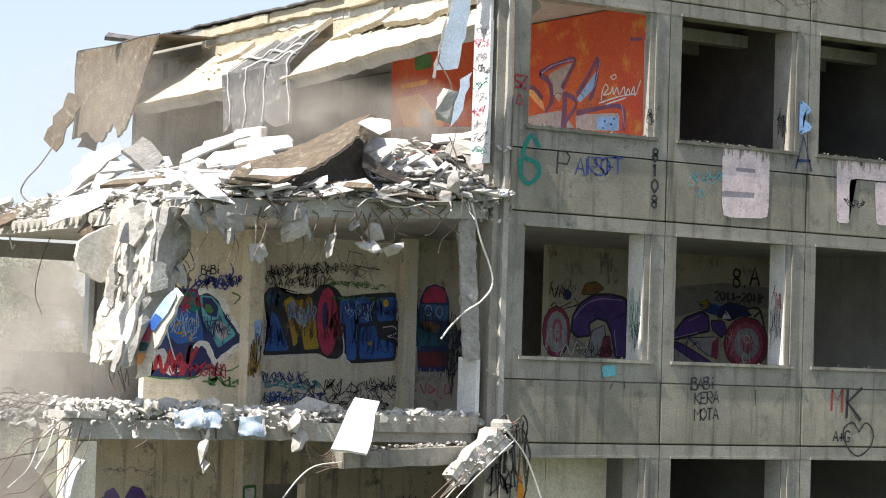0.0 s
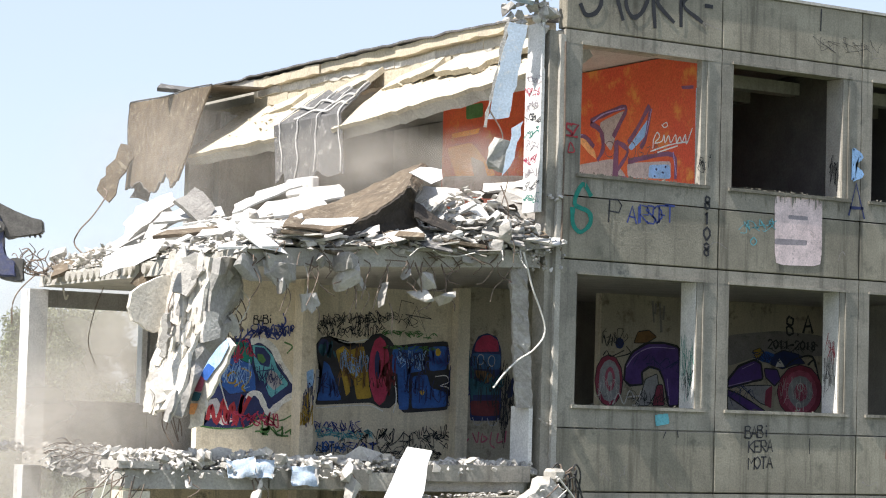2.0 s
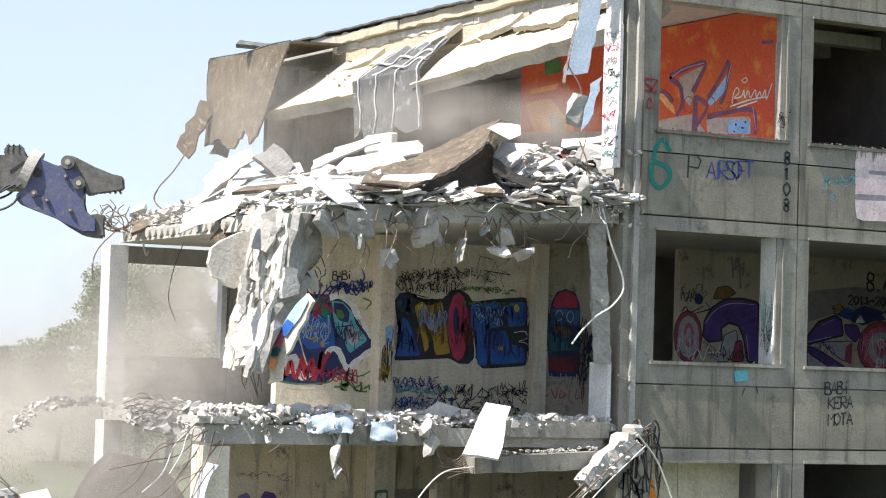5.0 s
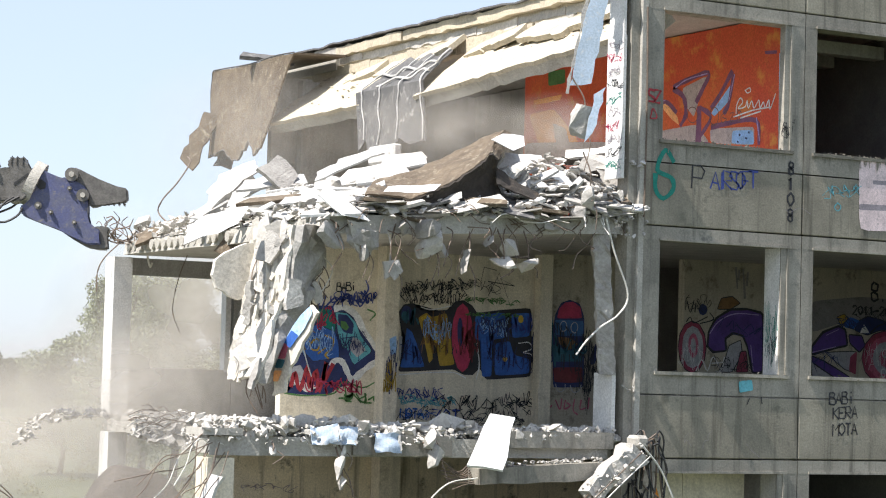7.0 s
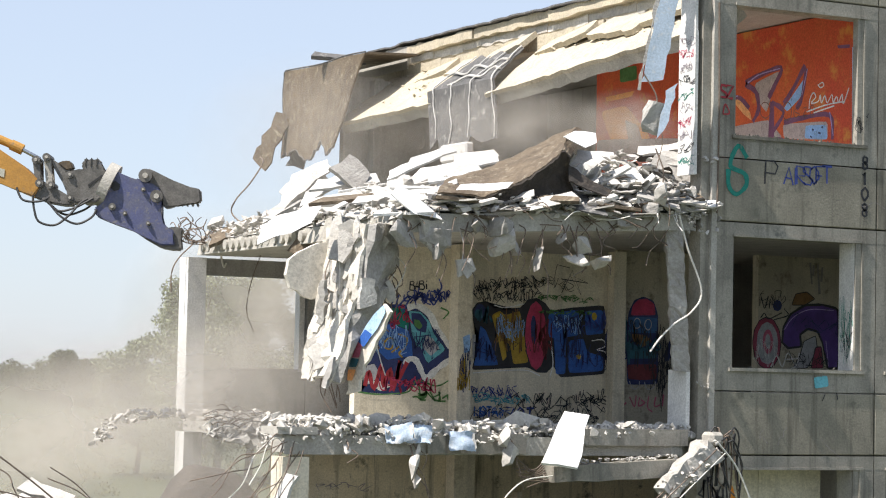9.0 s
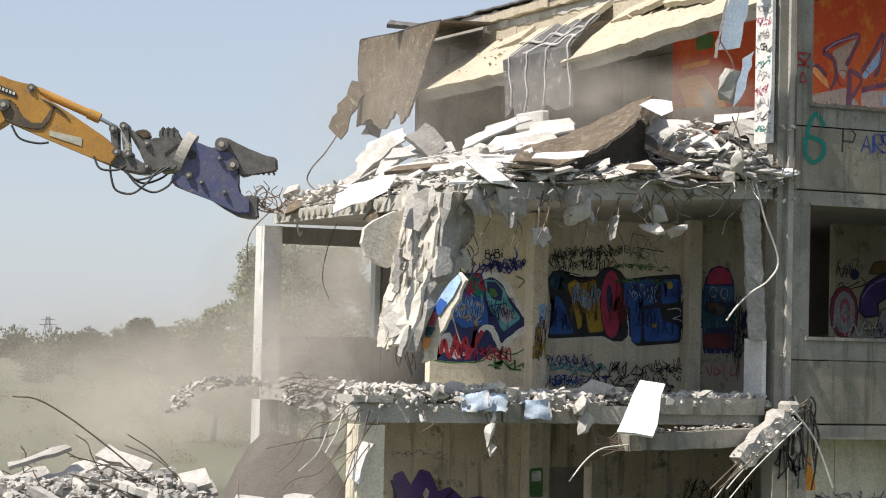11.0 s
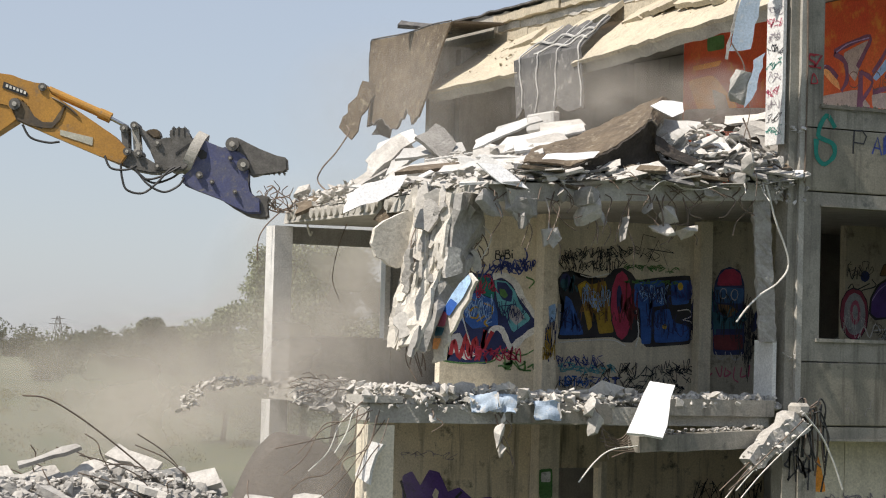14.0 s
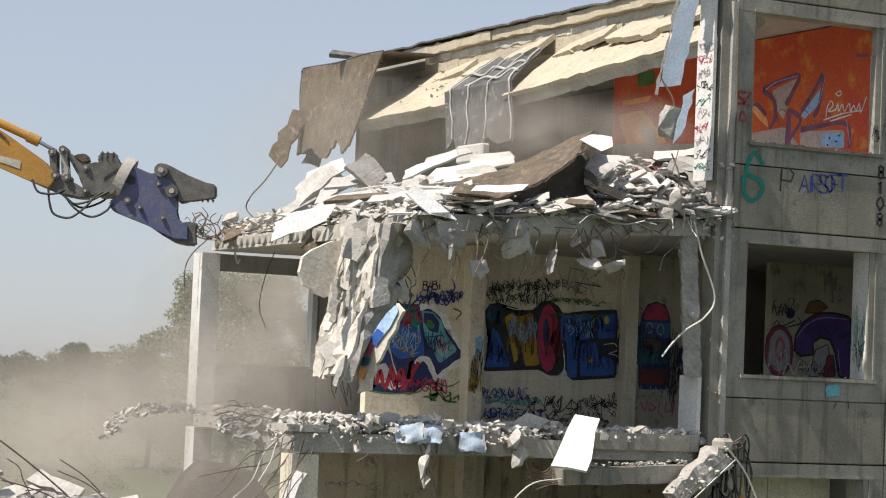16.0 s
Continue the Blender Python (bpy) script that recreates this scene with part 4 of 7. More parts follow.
shape(wc, CLS, [(4.76, 5.09), (4.73, 5.15), (4.66, 5.18), (4.6, 5.15), (4.57, 5.08), (4.6, 5.01), (4.67, 4.99), (4.73, 5.02)], "navy", edge=0)
strokes(wc, CLS, [[(4.81, 4.69), (4.99, 4.9), (5.32, 5.04), (5.81, 5.04)], [(5.66, 4.53), (5.72, 4.11)]], 0.02, "lilac")
strokes(wc, CLS, [[(4.34, 5.21), (4.41, 5.03), (4.48, 5.23)], [(4.52, 5.19), (4.5, 5.03)], [(4.33, 4.87), (4.41, 4.95), (4.49, 4.86), (4.76, 4.97)], [(4.6, 4.85), (4.88, 4.93), (4.8, 5.04)]], 0.025, "black")
strokes(wc, CLS, [[(5.32, 5.82), (5.36, 5.46)], [(5.39, 5.78), (5.38, 5.6)], [(5.47, 5.79), (5.52, 5.3)], [(5.57, 5.75), (5.55, 5.51)]], 0.05, "greydirt")
strokes(wc, CLS, [[(4.55, 4.07), (4.66, 4.26), (4.78, 4.08), (4.89, 4.31), (5.06, 4.11), (5.12, 4.32)], [(4.83, 4.2), (5.13, 4.23)]], 0.03, "white")
shape(wc, CLS, [(6.93, 5.32), (8.01, 5.44), (9.06, 5.4), (9.07, 5.03), (7.65, 5.0), (6.94, 4.78)], "greydirt", edge=0)
shape(wc, CLS, [(6.95, 4.55), (7.18, 4.8), (7.52, 4.92), (7.67, 4.86), (7.72, 4.59), (7.46, 4.54), (6.95, 4.41)], "purple", edge=0.05)
shape(wc, CLS, [(7.74, 4.78), (8.03, 4.77), (8.11, 4.6), (7.98, 4.48), (7.77, 4.63)], "purple", edge=0.03)
shape(wc, CLS, [(8.13, 4.54), (8.24, 4.45), (8.23, 4.23), (8.09, 4.31)], "purple", edge=0.02)
shape(wc, CLS, [(6.95, 4.35), (7.31, 4.21), (7.74, 4.03), (6.96, 4.01)], "greywash", edge=0.02)
shape(wc, CLS, [(6.95, 4.39), (7.19, 4.32), (7.49, 4.19), (7.82, 4.03), (7.47, 4.02), (6.96, 4.28)], "purple", edge=0.03)
shape(wc, CLS, [(7.23, 4.46), (7.93, 4.5), (7.86, 4.13), (7.66, 4.18)], "greywash", edge=0.02)
shape(wc, CLS, [(7.78, 4.4), (7.93, 4.5), (7.91, 4.09), (7.76, 4.16)], "crimdim", edge=0)
shape(wc, CLS, [(9.06, 4.41), (8.98, 4.65), (8.79, 4.82), (8.53, 4.87), (8.28, 4.8), (8.1, 4.62), (8.03, 4.38), (8.11, 4.15), (8.3, 3.99), (8.55, 3.93), (8.81, 4.0), (8.99, 4.17)], "crimdim", edge=0.02)
shape(wc, CLS, [(8.94, 4.41), (8.88, 4.6), (8.73, 4.74), (8.53, 4.78), (8.34, 4.72), (8.2, 4.58), (8.15, 4.39), (8.2, 4.2), (8.35, 4.06), (8.55, 4.02), (8.75, 4.07), (8.89, 4.22)], "rosy", edge=0)
shape(wc, CLS, [(8.84, 4.41), (8.8, 4.55), (8.69, 4.65), (8.55, 4.68), (8.41, 4.64), (8.31, 4.53), (8.27, 4.39), (8.32, 4.25), (8.42, 4.15), (8.56, 4.11), (8.7, 4.16), (8.8, 4.26)], "greywash", edge=0)
shape(wc, CLS, [(8.72, 4.4), (8.67, 4.52), (8.56, 4.57), (8.46, 4.51), (8.41, 4.4), (8.46, 4.28), (8.57, 4.23), (8.68, 4.28)], "rosy", edge=0)
strokes(wc, CLS, [[(8.62, 4.48), (8.6, 4.53), (8.55, 4.55), (8.51, 4.53), (8.49, 4.48), (8.51, 4.43), (8.55, 4.41), (8.6, 4.43)], [(8.57, 4.14), (8.56, 4.19), (8.52, 4.21), (8.48, 4.19), (8.47, 4.14), (8.49, 4.09), (8.52, 4.07), (8.56, 4.1)], [(8.62, 4.22), (8.63, 4.07)]], 0.03, "white")
shape(wc, CLS, [(7.87, 4.85), (7.92, 5.01), (8.15, 5.11), (8.48, 5.05), (8.66, 4.89), (8.41, 4.87), (8.15, 4.78)], "navy", edge=0.02)
shape(wc, CLS, [(7.6, 4.99), (7.77, 5.08), (7.97, 5.03), (7.85, 4.87), (7.65, 4.9)], "blue", edge=0)
shape(wc, CLS, [(7.47, 5.07), (7.64, 5.13), (7.72, 5.04), (7.57, 4.92)], "gold", edge=0.02)
shape(wc, CLS, [(7.98, 4.81), (8.07, 4.97), (8.2, 4.82)], "white", edge=0)
strokes(wc, CLS, [[(8.22, 4.82), (8.4, 4.95), (8.81, 5.02), (8.97, 4.63)], [(8.71, 4.87), (8.84, 4.96), (8.89, 4.84)]], 0.045, "black")
strokes(wc, CLS, [[(6.96, 4.45), (7.46, 4.56)], [(7.25, 4.75), (7.52, 4.86)]], 0.018, "lilac")
write(wc, CLS, "8.A", 8.19, 5.37, .33, "black", .04, step=.62, slant=.08)
write(wc, CLS, "2011-2018", 7.82, 5.13, .15, "black", .032, step=.80)

# ---- ground floor paint ----
GFW = front_of(5.0)
shape(wall_gf, GFW, [(-3.59, 1.83), (-3.43, 1.9), (-3.29, 1.67), (-3.15, 1.92), (-2.98, 1.88), (-2.83, 1.58), (-2.64, 1.66), (-2.41, 1.47), (-2.12, 1.52), (-1.88, 1.38), (-1.59, 1.45), (-1.37, 1.28), (-1.32, 1.16), (-3.56, 1.13)], "purple")
for pts in ([(-3.34, 1.39), (-3.27, 1.5), (-3.16, 1.41), (-3.19, 1.29), (-3.29, 1.26)],
            [(-3.03, 1.33), (-2.91, 1.38), (-2.73, 1.33), (-2.78, 1.25), (-2.95, 1.24)],
            [(-2.62, 1.38), (-2.57, 1.49), (-2.47, 1.41), (-2.5, 1.28), (-2.58, 1.26)],
            [(-2.42, 1.29), (-2.32, 1.34), (-2.16, 1.29), (-2.21, 1.21), (-2.35, 1.2)],
            [(-2.1, 1.32), (-2.04, 1.39), (-1.95, 1.33), (-1.97, 1.23), (-2.06, 1.22)],
            [(-1.77, 1.27), (-1.7, 1.33), (-1.58, 1.28), (-1.62, 1.21), (-1.72, 1.2)],
            [(-3.09, 1.54), (-3.04, 1.65), (-2.98, 1.59), (-3.0, 1.5), (-3.06, 1.48)],
            [(-3.46, 1.27), (-3.4, 1.35), (-3.31, 1.3), (-3.34, 1.23), (-3.42, 1.21)],
            [(-1.99, 1.19), (-1.9, 1.24), (-1.76, 1.21), (-1.81, 1.16), (-1.93, 1.16)]):
    shape(wall_gf, GFW, pts, "flake", "flaked_patch")
strokes(wall_gf, GFW, [[(-3.61, 1.76), (-3.53, 1.47), (-3.56, 1.18)], [(-2.76, 1.17), (-2.71, 1.46), (-2.6, 1.59)], [(-1.34, 1.16), (-1.43, 1.35)]], .05, "black")
scrawl(wall_gf, GFW, -3.8, 1.0, .9, .5, 8, "black", .03, 91)
scrawl(wall_gf, GFW, -3.6, 2.05, .9, .16, 7, "grey", .02, 92)
scrawl(wall_gf, GFW, 1.5, 1.2, 1.2, .6, 14, "black", .025, 93)
shape(wall_gf, front_of(4.72), [(-1.45, 1.94), (-1.22, 1.96), (-1.21, 1.51), (-1.44, 1.51)], "green")
shape(wall_gf, front_of(4.72), [(-1.41, 1.9), (-1.25, 1.91), (-1.25, 1.75), (-1.41, 1.75)], "white")
shape(wall_board, front_of(.70), [(.45, 1.9), (.95, 1.85), (.8, 2.4)], "orange")
scrawl(wall_board, front_of(.70), .4, 1.6, 1.8, .25, 16, "grey", .03, 94)

for u, v, w, h, n, ink, wd, sd in ((4.2, 4.0, .5, .5, 9, "white", .012, 1), (4.9, 4.0, .8, .4, 10, "black", .02, 2), (5.0, 4.6, .9, .4, 7, "navy", .02, 3), (6.6, 4.1, .9, .5, 8, "navy", .02, 4), (8.1, 4.1, .7, .6, 12, "white", .010, 5), (7.5, 4.85, 1.0, .25, 12, "navy", .03, 6), (4.3, 5.0, .5, .4, 7, "black", .02, 7), (7.9, 5.05, 1.0, .22, 12, "black", .02, 8)):
    scrawl(wc, CLS, u, v, w, h, n, ink, wd, 760 + sd)
# more sprayed marks round the big letters
for u, v, w, h, n, ink, wd, sd in ((-1.0, 5.05, 1.1, .35, 16, "black", .02, 9), (-.2, 5.15, .9, .25, 10, "black", .014, 10), (-1.0, 3.1, 2.2, .3, 26, "black", .016, 11), (-1.0, 3.35, 1.0, .22, 12, "cyan", .022, 12),
                                  (2.2, 3.5, .5, .7, 14, "black", .014, 14), (.9, 3.35, .5, .3, 7, "black", .022, 19), (.5, 3.9, .4, .7, 9, "navy", .02, 7),
                                  (-1.0, 3.95, .38, .5, 7, "navy", .02, 21), (-.95, 4.6, .22, .3, 6, "tealdim", .03, 22), (-.65, 4.15, .5, .7, 14, "brown", .02, 23), (-.6, 4.3, .45, .5, 12, "sky", .012, 24), (.05, 4.0, .3, .8, 8, "maroon", .03, 25),
                                  (.4, 4.45, .5, .4, 12, "sky", .012, 26), (.45, 4.4, .5, .45, 9, "navy", .03, 27), (.75, 3.95, .6, .4, 10, "navy", .016, 28), (.95, 4.5, .4, .4, 9, "ink", .025, 29), (1.35, 3.9, .4, .9, 9, "navy", .03, 30),
                                  (-2.75, 4.0, .6, .6, 12, "sky", .016, 31), (-2.5, 4.45, .4, .4, 8, "crimson", .025, 32), (-2.1, 4.0, .5, .5, 9, "navy", .016, 33), (-2.6, 3.5, .9, .3, 12, "crimson", .03, 34), (-2.2, 4.85, .75, .28, 15, "ink", .03, 35), (-2.0, 3.4, .6, .2, 6, "green", .04, 36),
                                  (1.75, 3.9, .7, 1.0, 14, "black", .018, 37), (1.8, 4.2, .6, .3, 9, "tealdim", .03, 38), (1.55, 3.9, .25, .9, 6, "tealdim", .04, 39), (2.35, 3.6, .4, .9, 12, "black", .016, 40), (.1, 4.98, 1.0, .14, 12, "green", .02, 41)):
    scrawl(wm, MID, u, v, w, h, n, ink, wd * 1.3, 700 + sd)
# broken crust on the sills of the upper floor
rnd = random.Random(88)
for k, s0 in ((0, 6.0), (1, 6.0), (2, 6.0), (0, 2.8), (1, 2.8), (2, 2.8)):
    a = J0 + k * P + .2
    n = 170 if s0 > 5 else 14
    tagged(rubble("sill_crust", [(a + rnd.uniform(0, 2.2), rnd.uniform(-.03, .12), s0 + 1.19 + rnd.uniform(-.03, .03), rnd.choice((.02, .03, .045, .06)), .7) for _ in range(n)], M_CRUST, wf), kind="stuff")
# dark run-off under the sills
for s0, count, reach in ((6.0, 60, .15), (2.8, 20, .06)):
    for k in range(3):
        lines = []
        for _ in range(count):
            u = J0 + k * P + rnd.uniform(.18, 2.42)
            lines.append([(u, s0 + 1.15), (u + rnd.uniform(-.01, .01), s0 + 1.15 - rnd.random() ** 2 * reach - .015)])
        strokes(wf, FRONT, lines, .016, "stain", "run_off")
# hairline cracks and old repairs on the panels
for k in range(11):
    u, v = rnd.uniform(.2, 9.2), rnd.choice((2.85, 6.05, 9.25)) + rnd.uniform(.1, .7)
    ln = [(u, v)]
    for _ in range(4):
        ln.append((ln[-1][0] + rnd.uniform(-.08, .22), ln[-1][1] + rnd.uniform(-.12, .06)))
    strokes(wf, FRONT, [ln], .006, "grey", "crack")


# ---- the broken roof over the torn rooms ----
def tilted(name, y0, y1, low, seed, label):
    """A roof slab that has dropped along its torn edge; low: how far its lower edge reaches, at y0 and at y1."""
    rnd = random.Random(seed)
    out = jagged([(y0, 0), (y1, 0), (y1, low[1]), (y0, low[0])], .22, .05, rnd)
    c, s = math.cos(radians(39)), math.sin(radians(39))
    bm = bmesh.new()
    prism(bm, out, 0, .07, lambda a, b, d: (1.10 - b * c - d * s, a, 9.22 - b * s + d * c))
    ob = tagged(part(name, bm, M_SCREED), label, "roof slab")
    bm = bmesh.new()
    prism(bm, [(min(max(a, y0 + .05), y1 - .05), b * .97) for a, b in out], -.19, -.002, lambda a, b, d: (1.10 - b * c - d * s, a, 9.22 - b * s + d * c))
    part("slab_core", bm, M_SLAB, ob, "grey concrete underside")
    places = [(1.08 - f * c + rnd.uniform(-.05, .05), rnd.uniform(y0 + .2, y1 - .2), 9.26 - f * s + .05, rnd.uniform(.04, .14), .4) for f in [rnd.uniform(.05, low[0] * .9) for _ in range(50)]]
    tagged(rubble("loose_screed", places, M_SCREED, ob), kind="stuff")
    return ob


tilted("fallen_roof_slab", 8.55, 12.2, (1.38, 1.42), 1, "cream broken roof slab tilted down from the torn roof")
tilted("fallen_roof_slab", 1.0, 6.55, (.60, 1.46), 2, "long cream roof slab tilted down from the torn roof")
for i, (y, z, ln, a) in enumerate(((10.2, 9.22, 1.5, 4), (8.9, 9.16, 1.1, -3), (5.6, 9.30, 1.6, 5), (4.0, 9.28, 1.4, -4), (2.6, 9.36, 1.5, 3), (7.6, 9.30, 1.6, 6))):
    plate("roof_screed_piece", .98 - .06 * (i % 2), y, z - .02, ln, .5, .09, a, 38, M_SCREED, "cream broken layer of roof screed", "screed", 20 + i, turn=-92, group="roof screed pieces")

bm = bmesh.new()
rnd = random.Random(5)


def membrane(u, v):
    y = 6.35 + 2.3 * u + .03 * math.sin(v * 5)
    if v < .5:
        f = v / .5
        return (.72 - .72 * f, y + (.30 - .55 * u) * (1 - f), 9.20 - .58 * f + .04 * math.sin(u * 17) + .03 * noise.noise((u * 9, v * 9, 0)))
    f = (v - .5) / .5
    return (-.05 * f + .07 * math.sin(u * 14 + 1) * f, y - .1 * f, 8.62 - (1.0 + .35 * noise.noise((u * 5, 3, 1))) * f)


drape(bm, 24, 24, membrane, .025)
mem = tagged(part("roof_membrane", bm, M_BITUMEN), "dark grey roofing membrane with white joints, hanging off the roof", "membrane")
for u in (.02, .33, .62, .9):
    bm = bmesh.new()
    tube(bm, [Vector(membrane(u + .012 * math.sin(k * 1.7), k / 12)) + Vector((-.02, 0, .02)) for k in range(13)], .013, 5, 3)
    part("white_joint", bm, M_FOAM, mem)
for k, v in enumerate((.22, .36)):
    bm = bmesh.new()
    tube(bm, [Vector(membrane(i / 10 * (1 - .3 * k), v + .10 * (i / 10))) + Vector((-.03, 0, .03)) for i in range(11)], .022, 5, 2)
    part("white_joint", bm, M_FOAM, mem)
boxes("white_block", M_FOAM, [(-.22, -.06, 6.85, 7.75, 7.32, 7.62)], mem, "white insulation block", bevel=.03)


def hang_on(ob, thing):
    """Makes a finished piece a part of the thing that it hangs from."""
    ob.parent = thing
    for key in ("label", "category", "group"):
        if key in ob:
            del ob[key]
    return ob


def curtain(u, v):
    if v < .3:
        f = v / .3
        return (1.0 - 1.05 * f, 11.0 + 3.35 * u, 9.62 - .05 * f)
    f = (v - .3) / .7
    fall = (1.66 + .30 * noise.noise((u * 5, 7, 2)) + .10 * noise.noise((u * 21, 3, 2))) * f
    return (-.05 - .06 * math.sin(u * 8 + 2 * f) - .10 * f, 11.0 + .95 * f * (1 - u) + (3.35 + .05 * f) * u + .04 * math.sin(f * 7), 9.57 - fall)


bm = bmesh.new()
drape(bm, 30, 26, curtain, .04)
felt = tagged(part("roof_felt", bm, M_FELT), "brown mossy roofing felt hanging from the roof corner", "felt")
for line in ([curtain(1, k / 20) for k in range(21)], [curtain(k / 30, 1) for k in range(31)], [curtain(k / 30, .3) for k in range(31)]):
    bm = bmesh.new()
    tube(bm, line, .014, 6, 2)
    part("tarred_edge", bm, M_BITUMEN, felt, "dark tarred edge")
hang_on(plate("torn_scrap", -0.42, 14.2, 8.20, 1.15, .36, .05, 64, 75, M_FELT, "", "", 33), felt)
hang_on(plate("torn_scrap", 0.05, 14, 7.96, .55, .35, .05, 75, 80, M_BITUMEN, "", "", 34), felt)
plate("roof_edge_scrap", 0.19, 12.6, 9.65, 1.0, .25, .08, -5, 30, M_BITUMEN, "dark scrap lying on the roof edge", "scrap", 35)
bm = bmesh.new()
tube(bm, [(-.78, 13.9, 7.85), (-0.9, 13.5, 7.69), (-1.15, 13.5, 7.3), (-1.43, 13.5, 6.97), (-1.47, 13.5, 6.7), (-1.40, 12.5, 6.3)], .015)
part("slack_cable", bm, M_STEEL, felt, "thin slack cable")

# ---- wreckage on the upper floor ----
rnd = random.Random(11)
bm = bmesh.new()
NX, NY = 44, 40


def heap_z(x, y):
    e = min(1, max(0, (x - edge_x(y) - .05) / .7)) * min(1, max(0, (.4 - x) / .6)) * min(1, max(0, y / .5))
    body = .10 + .42 * math.exp(-((x + 2.6) ** 2 / 3 + (y - 4.2) ** 2 / 5)) + .40 * math.exp(-((x + .9) ** 2 / .5 + (y - 1.0) ** 2 / .9)) + .25 * math.exp(-((x + 2.8) ** 2 / .6 + (y - 9) ** 2 / 4))
    return slab_z(x, y) + .245 + e * (body + .10 * noise.noise((x * 2.1, y * 2.1, 0)) + .06 * noise.noise((x * 6, y * 6, 5)))


gv = [[bm.verts.new((edge_x(y) + .06 - (edge_x(y) + .26) * i / NX, y, heap_z(edge_x(y) + .06 - (edge_x(y) + .26) * i / NX, y))) for y in [.08 + 11.6 * k / NY for k in range(NY + 1)]] for i in range(NX + 1)]
for i in range(NX):
    for k in range(NY):
        bm.faces.new((gv[i][k], gv[i + 1][k], gv[i + 1][k + 1], gv[i][k + 1]))
tagged(part("debris_bed", bm, M_DUSTY), "grey heap of broken concrete and dust on the upper floor", "rubble", kind="stuff")
pl = []
for _ in range(900):
    y = rnd.uniform(.05, 11.6) ** 1.0
    x = rnd.uniform(edge_x(y) + .05, -.1)
    pl.append((x, y, heap_z(x, y) + .02, rnd.choice((.05, .07, .1, .14, .2)), rnd.uniform(.4, .9)))
for _ in range(170):
    x = rnd.uniform(-4.9, -.2)
    pl.append((x, rnd.uniform(-.05, .35), slab_z(x, 0) + .24 + rnd.uniform(-.03, .16), rnd.choice((.05, .07, .1, .15, .2)), rnd.uniform(.4, .9)))
for _ in range(260):
    f = rnd.random()
    pl.append((edge_x(6 + 5.8 * f) + rnd.uniform(.02, .45), 6 + 5.8 * f, 6.1 + rnd.uniform(-.02, .25), rnd.choice((.06, .1, .14, .2)), rnd.uniform(.4, .9)))
tagged(rubble("concrete_rubble", pl, M_DUSTY), "small pale concrete rubble on the upper floor", "rubble", kind="stuff")

rnd = random.Random(12)
for mt, count, word in ((M_DUSTY, 420, "pale"), (M_BREAK, 320, "grey"), (M_TAR, 60, "tarred")):
    pl = []
    for _ in range(count):
        x, y = -4.85 + 4.6 * rnd.random(), abs(rnd.gauss(0, 1.6)) + .02
        pl.append((x, y, max(heap_z(x, y), slab_z(x, y) + .25) + rnd.uniform(0, .16), rnd.choice((.08, .11, .15, .2, .28)), rnd.uniform(.15, .6)))
    for _ in range(count // 4):
        x, y = -1.5 + 1.3 * rnd.random(), rnd.uniform(.1, 1.3)
        pl.append((x, y, heap_z(x, y) + rnd.uniform(0, .35), rnd.choice((.10, .15, .22, .3)), rnd.uniform(.15, .4)))
    for _ in range(count // 5):
        y = rnd.uniform(4, 11.5)
        x = edge_x(y) + rnd.uniform(.05, .9)
        pl.append((x, y, heap_z(x, y) + rnd.uniform(0, .2), rnd.choice((.10, .15, .22, .32)), rnd.uniform(.2, .6)))
    tagged(rubble("broken_pieces", pl, mt), word + " broken pieces all through the wreckage", "rubble", kind="stuff")

SHEET = "white broken insulation sheet lying in the wreckage"
for i, (x, y, z, ln, wd, th, an, ti) in enumerate((
        (-3.58, 6.20, 6.10, 1.15, .62, .03, 22, 38), (-4.50, 0.25, 5.98, .66, .44, .025, -22, 62), (-3.21, 3.20, 6.49, 1.2, .5, .05, 20, 22), (-2.83, 3.00, 6.63, 1.4, .5, .05, 14, 20),
        (-2.26, 3.40, 6.84, 1.3, .5, .05, 12, 22), (-2.49, 4.20, 6.92, .9, .5, .05, 24, 25), (-2.61, 2.40, 6.61, 1.1, .45, .06, 6, 20), (-3.84, 2.20, 6.25, 1.2, .45, .05, 8, 20),
        (-1.61, 4.00, 7.06, .7, .4, .05, 10, 28), (-2.05, 4.60, 7.08, .8, .4, .04, 18, 26), (-0.96, 1.70, 6.92, .62, .40, .03, -4, 42), (-3.32, 0.60, 6.30, .9, .18, .04, 5, 12),
        (-3.60, 0.40, 6.16, .8, .22, .04, 6, 15), (-3.80, 0.80, 6.21, .9, .3, .04, 2, 18), (-4.06, 1.20, 6.21, 1.0, .35, .05, 6, 20), (-3.13, 6.00, 6.64, .9, .55, .05, 30, 30),
        (-2.99, 5.60, 6.71, 1.1, .35, .07, 8, 35), (-2.68, 7.50, 6.97, .8, .5, .05, 26, 40), (-2.91, 7.60, 6.49, 1.0, .5, .04, 35, 40), (-2.66, 9.00, 6.20, .8, .4, .04, 15, 30),
        (-3.98, 0.30, 6.09, .4, .25, .05, -15, 40), (-2.94, 0.20, 6.09, .5, .15, .04, 8, 30), (-2.48, 0.10, 5.99, .35, .18, .04, -10, 35), (-1.72, 0.20, 6.17, .3, .16, .04, 24, 40))):
    plate("insulation_sheet", x, y, z, ln, wd * .85, th * .6, an, ti, M_DUSTY if i % 5 == 3 else M_FOAM, SHEET, "insulation", 100 + i, turn=-30 + (i * 37 % 23) - 11, jag=.04, group="insulation sheets")
rnd = random.Random(17)
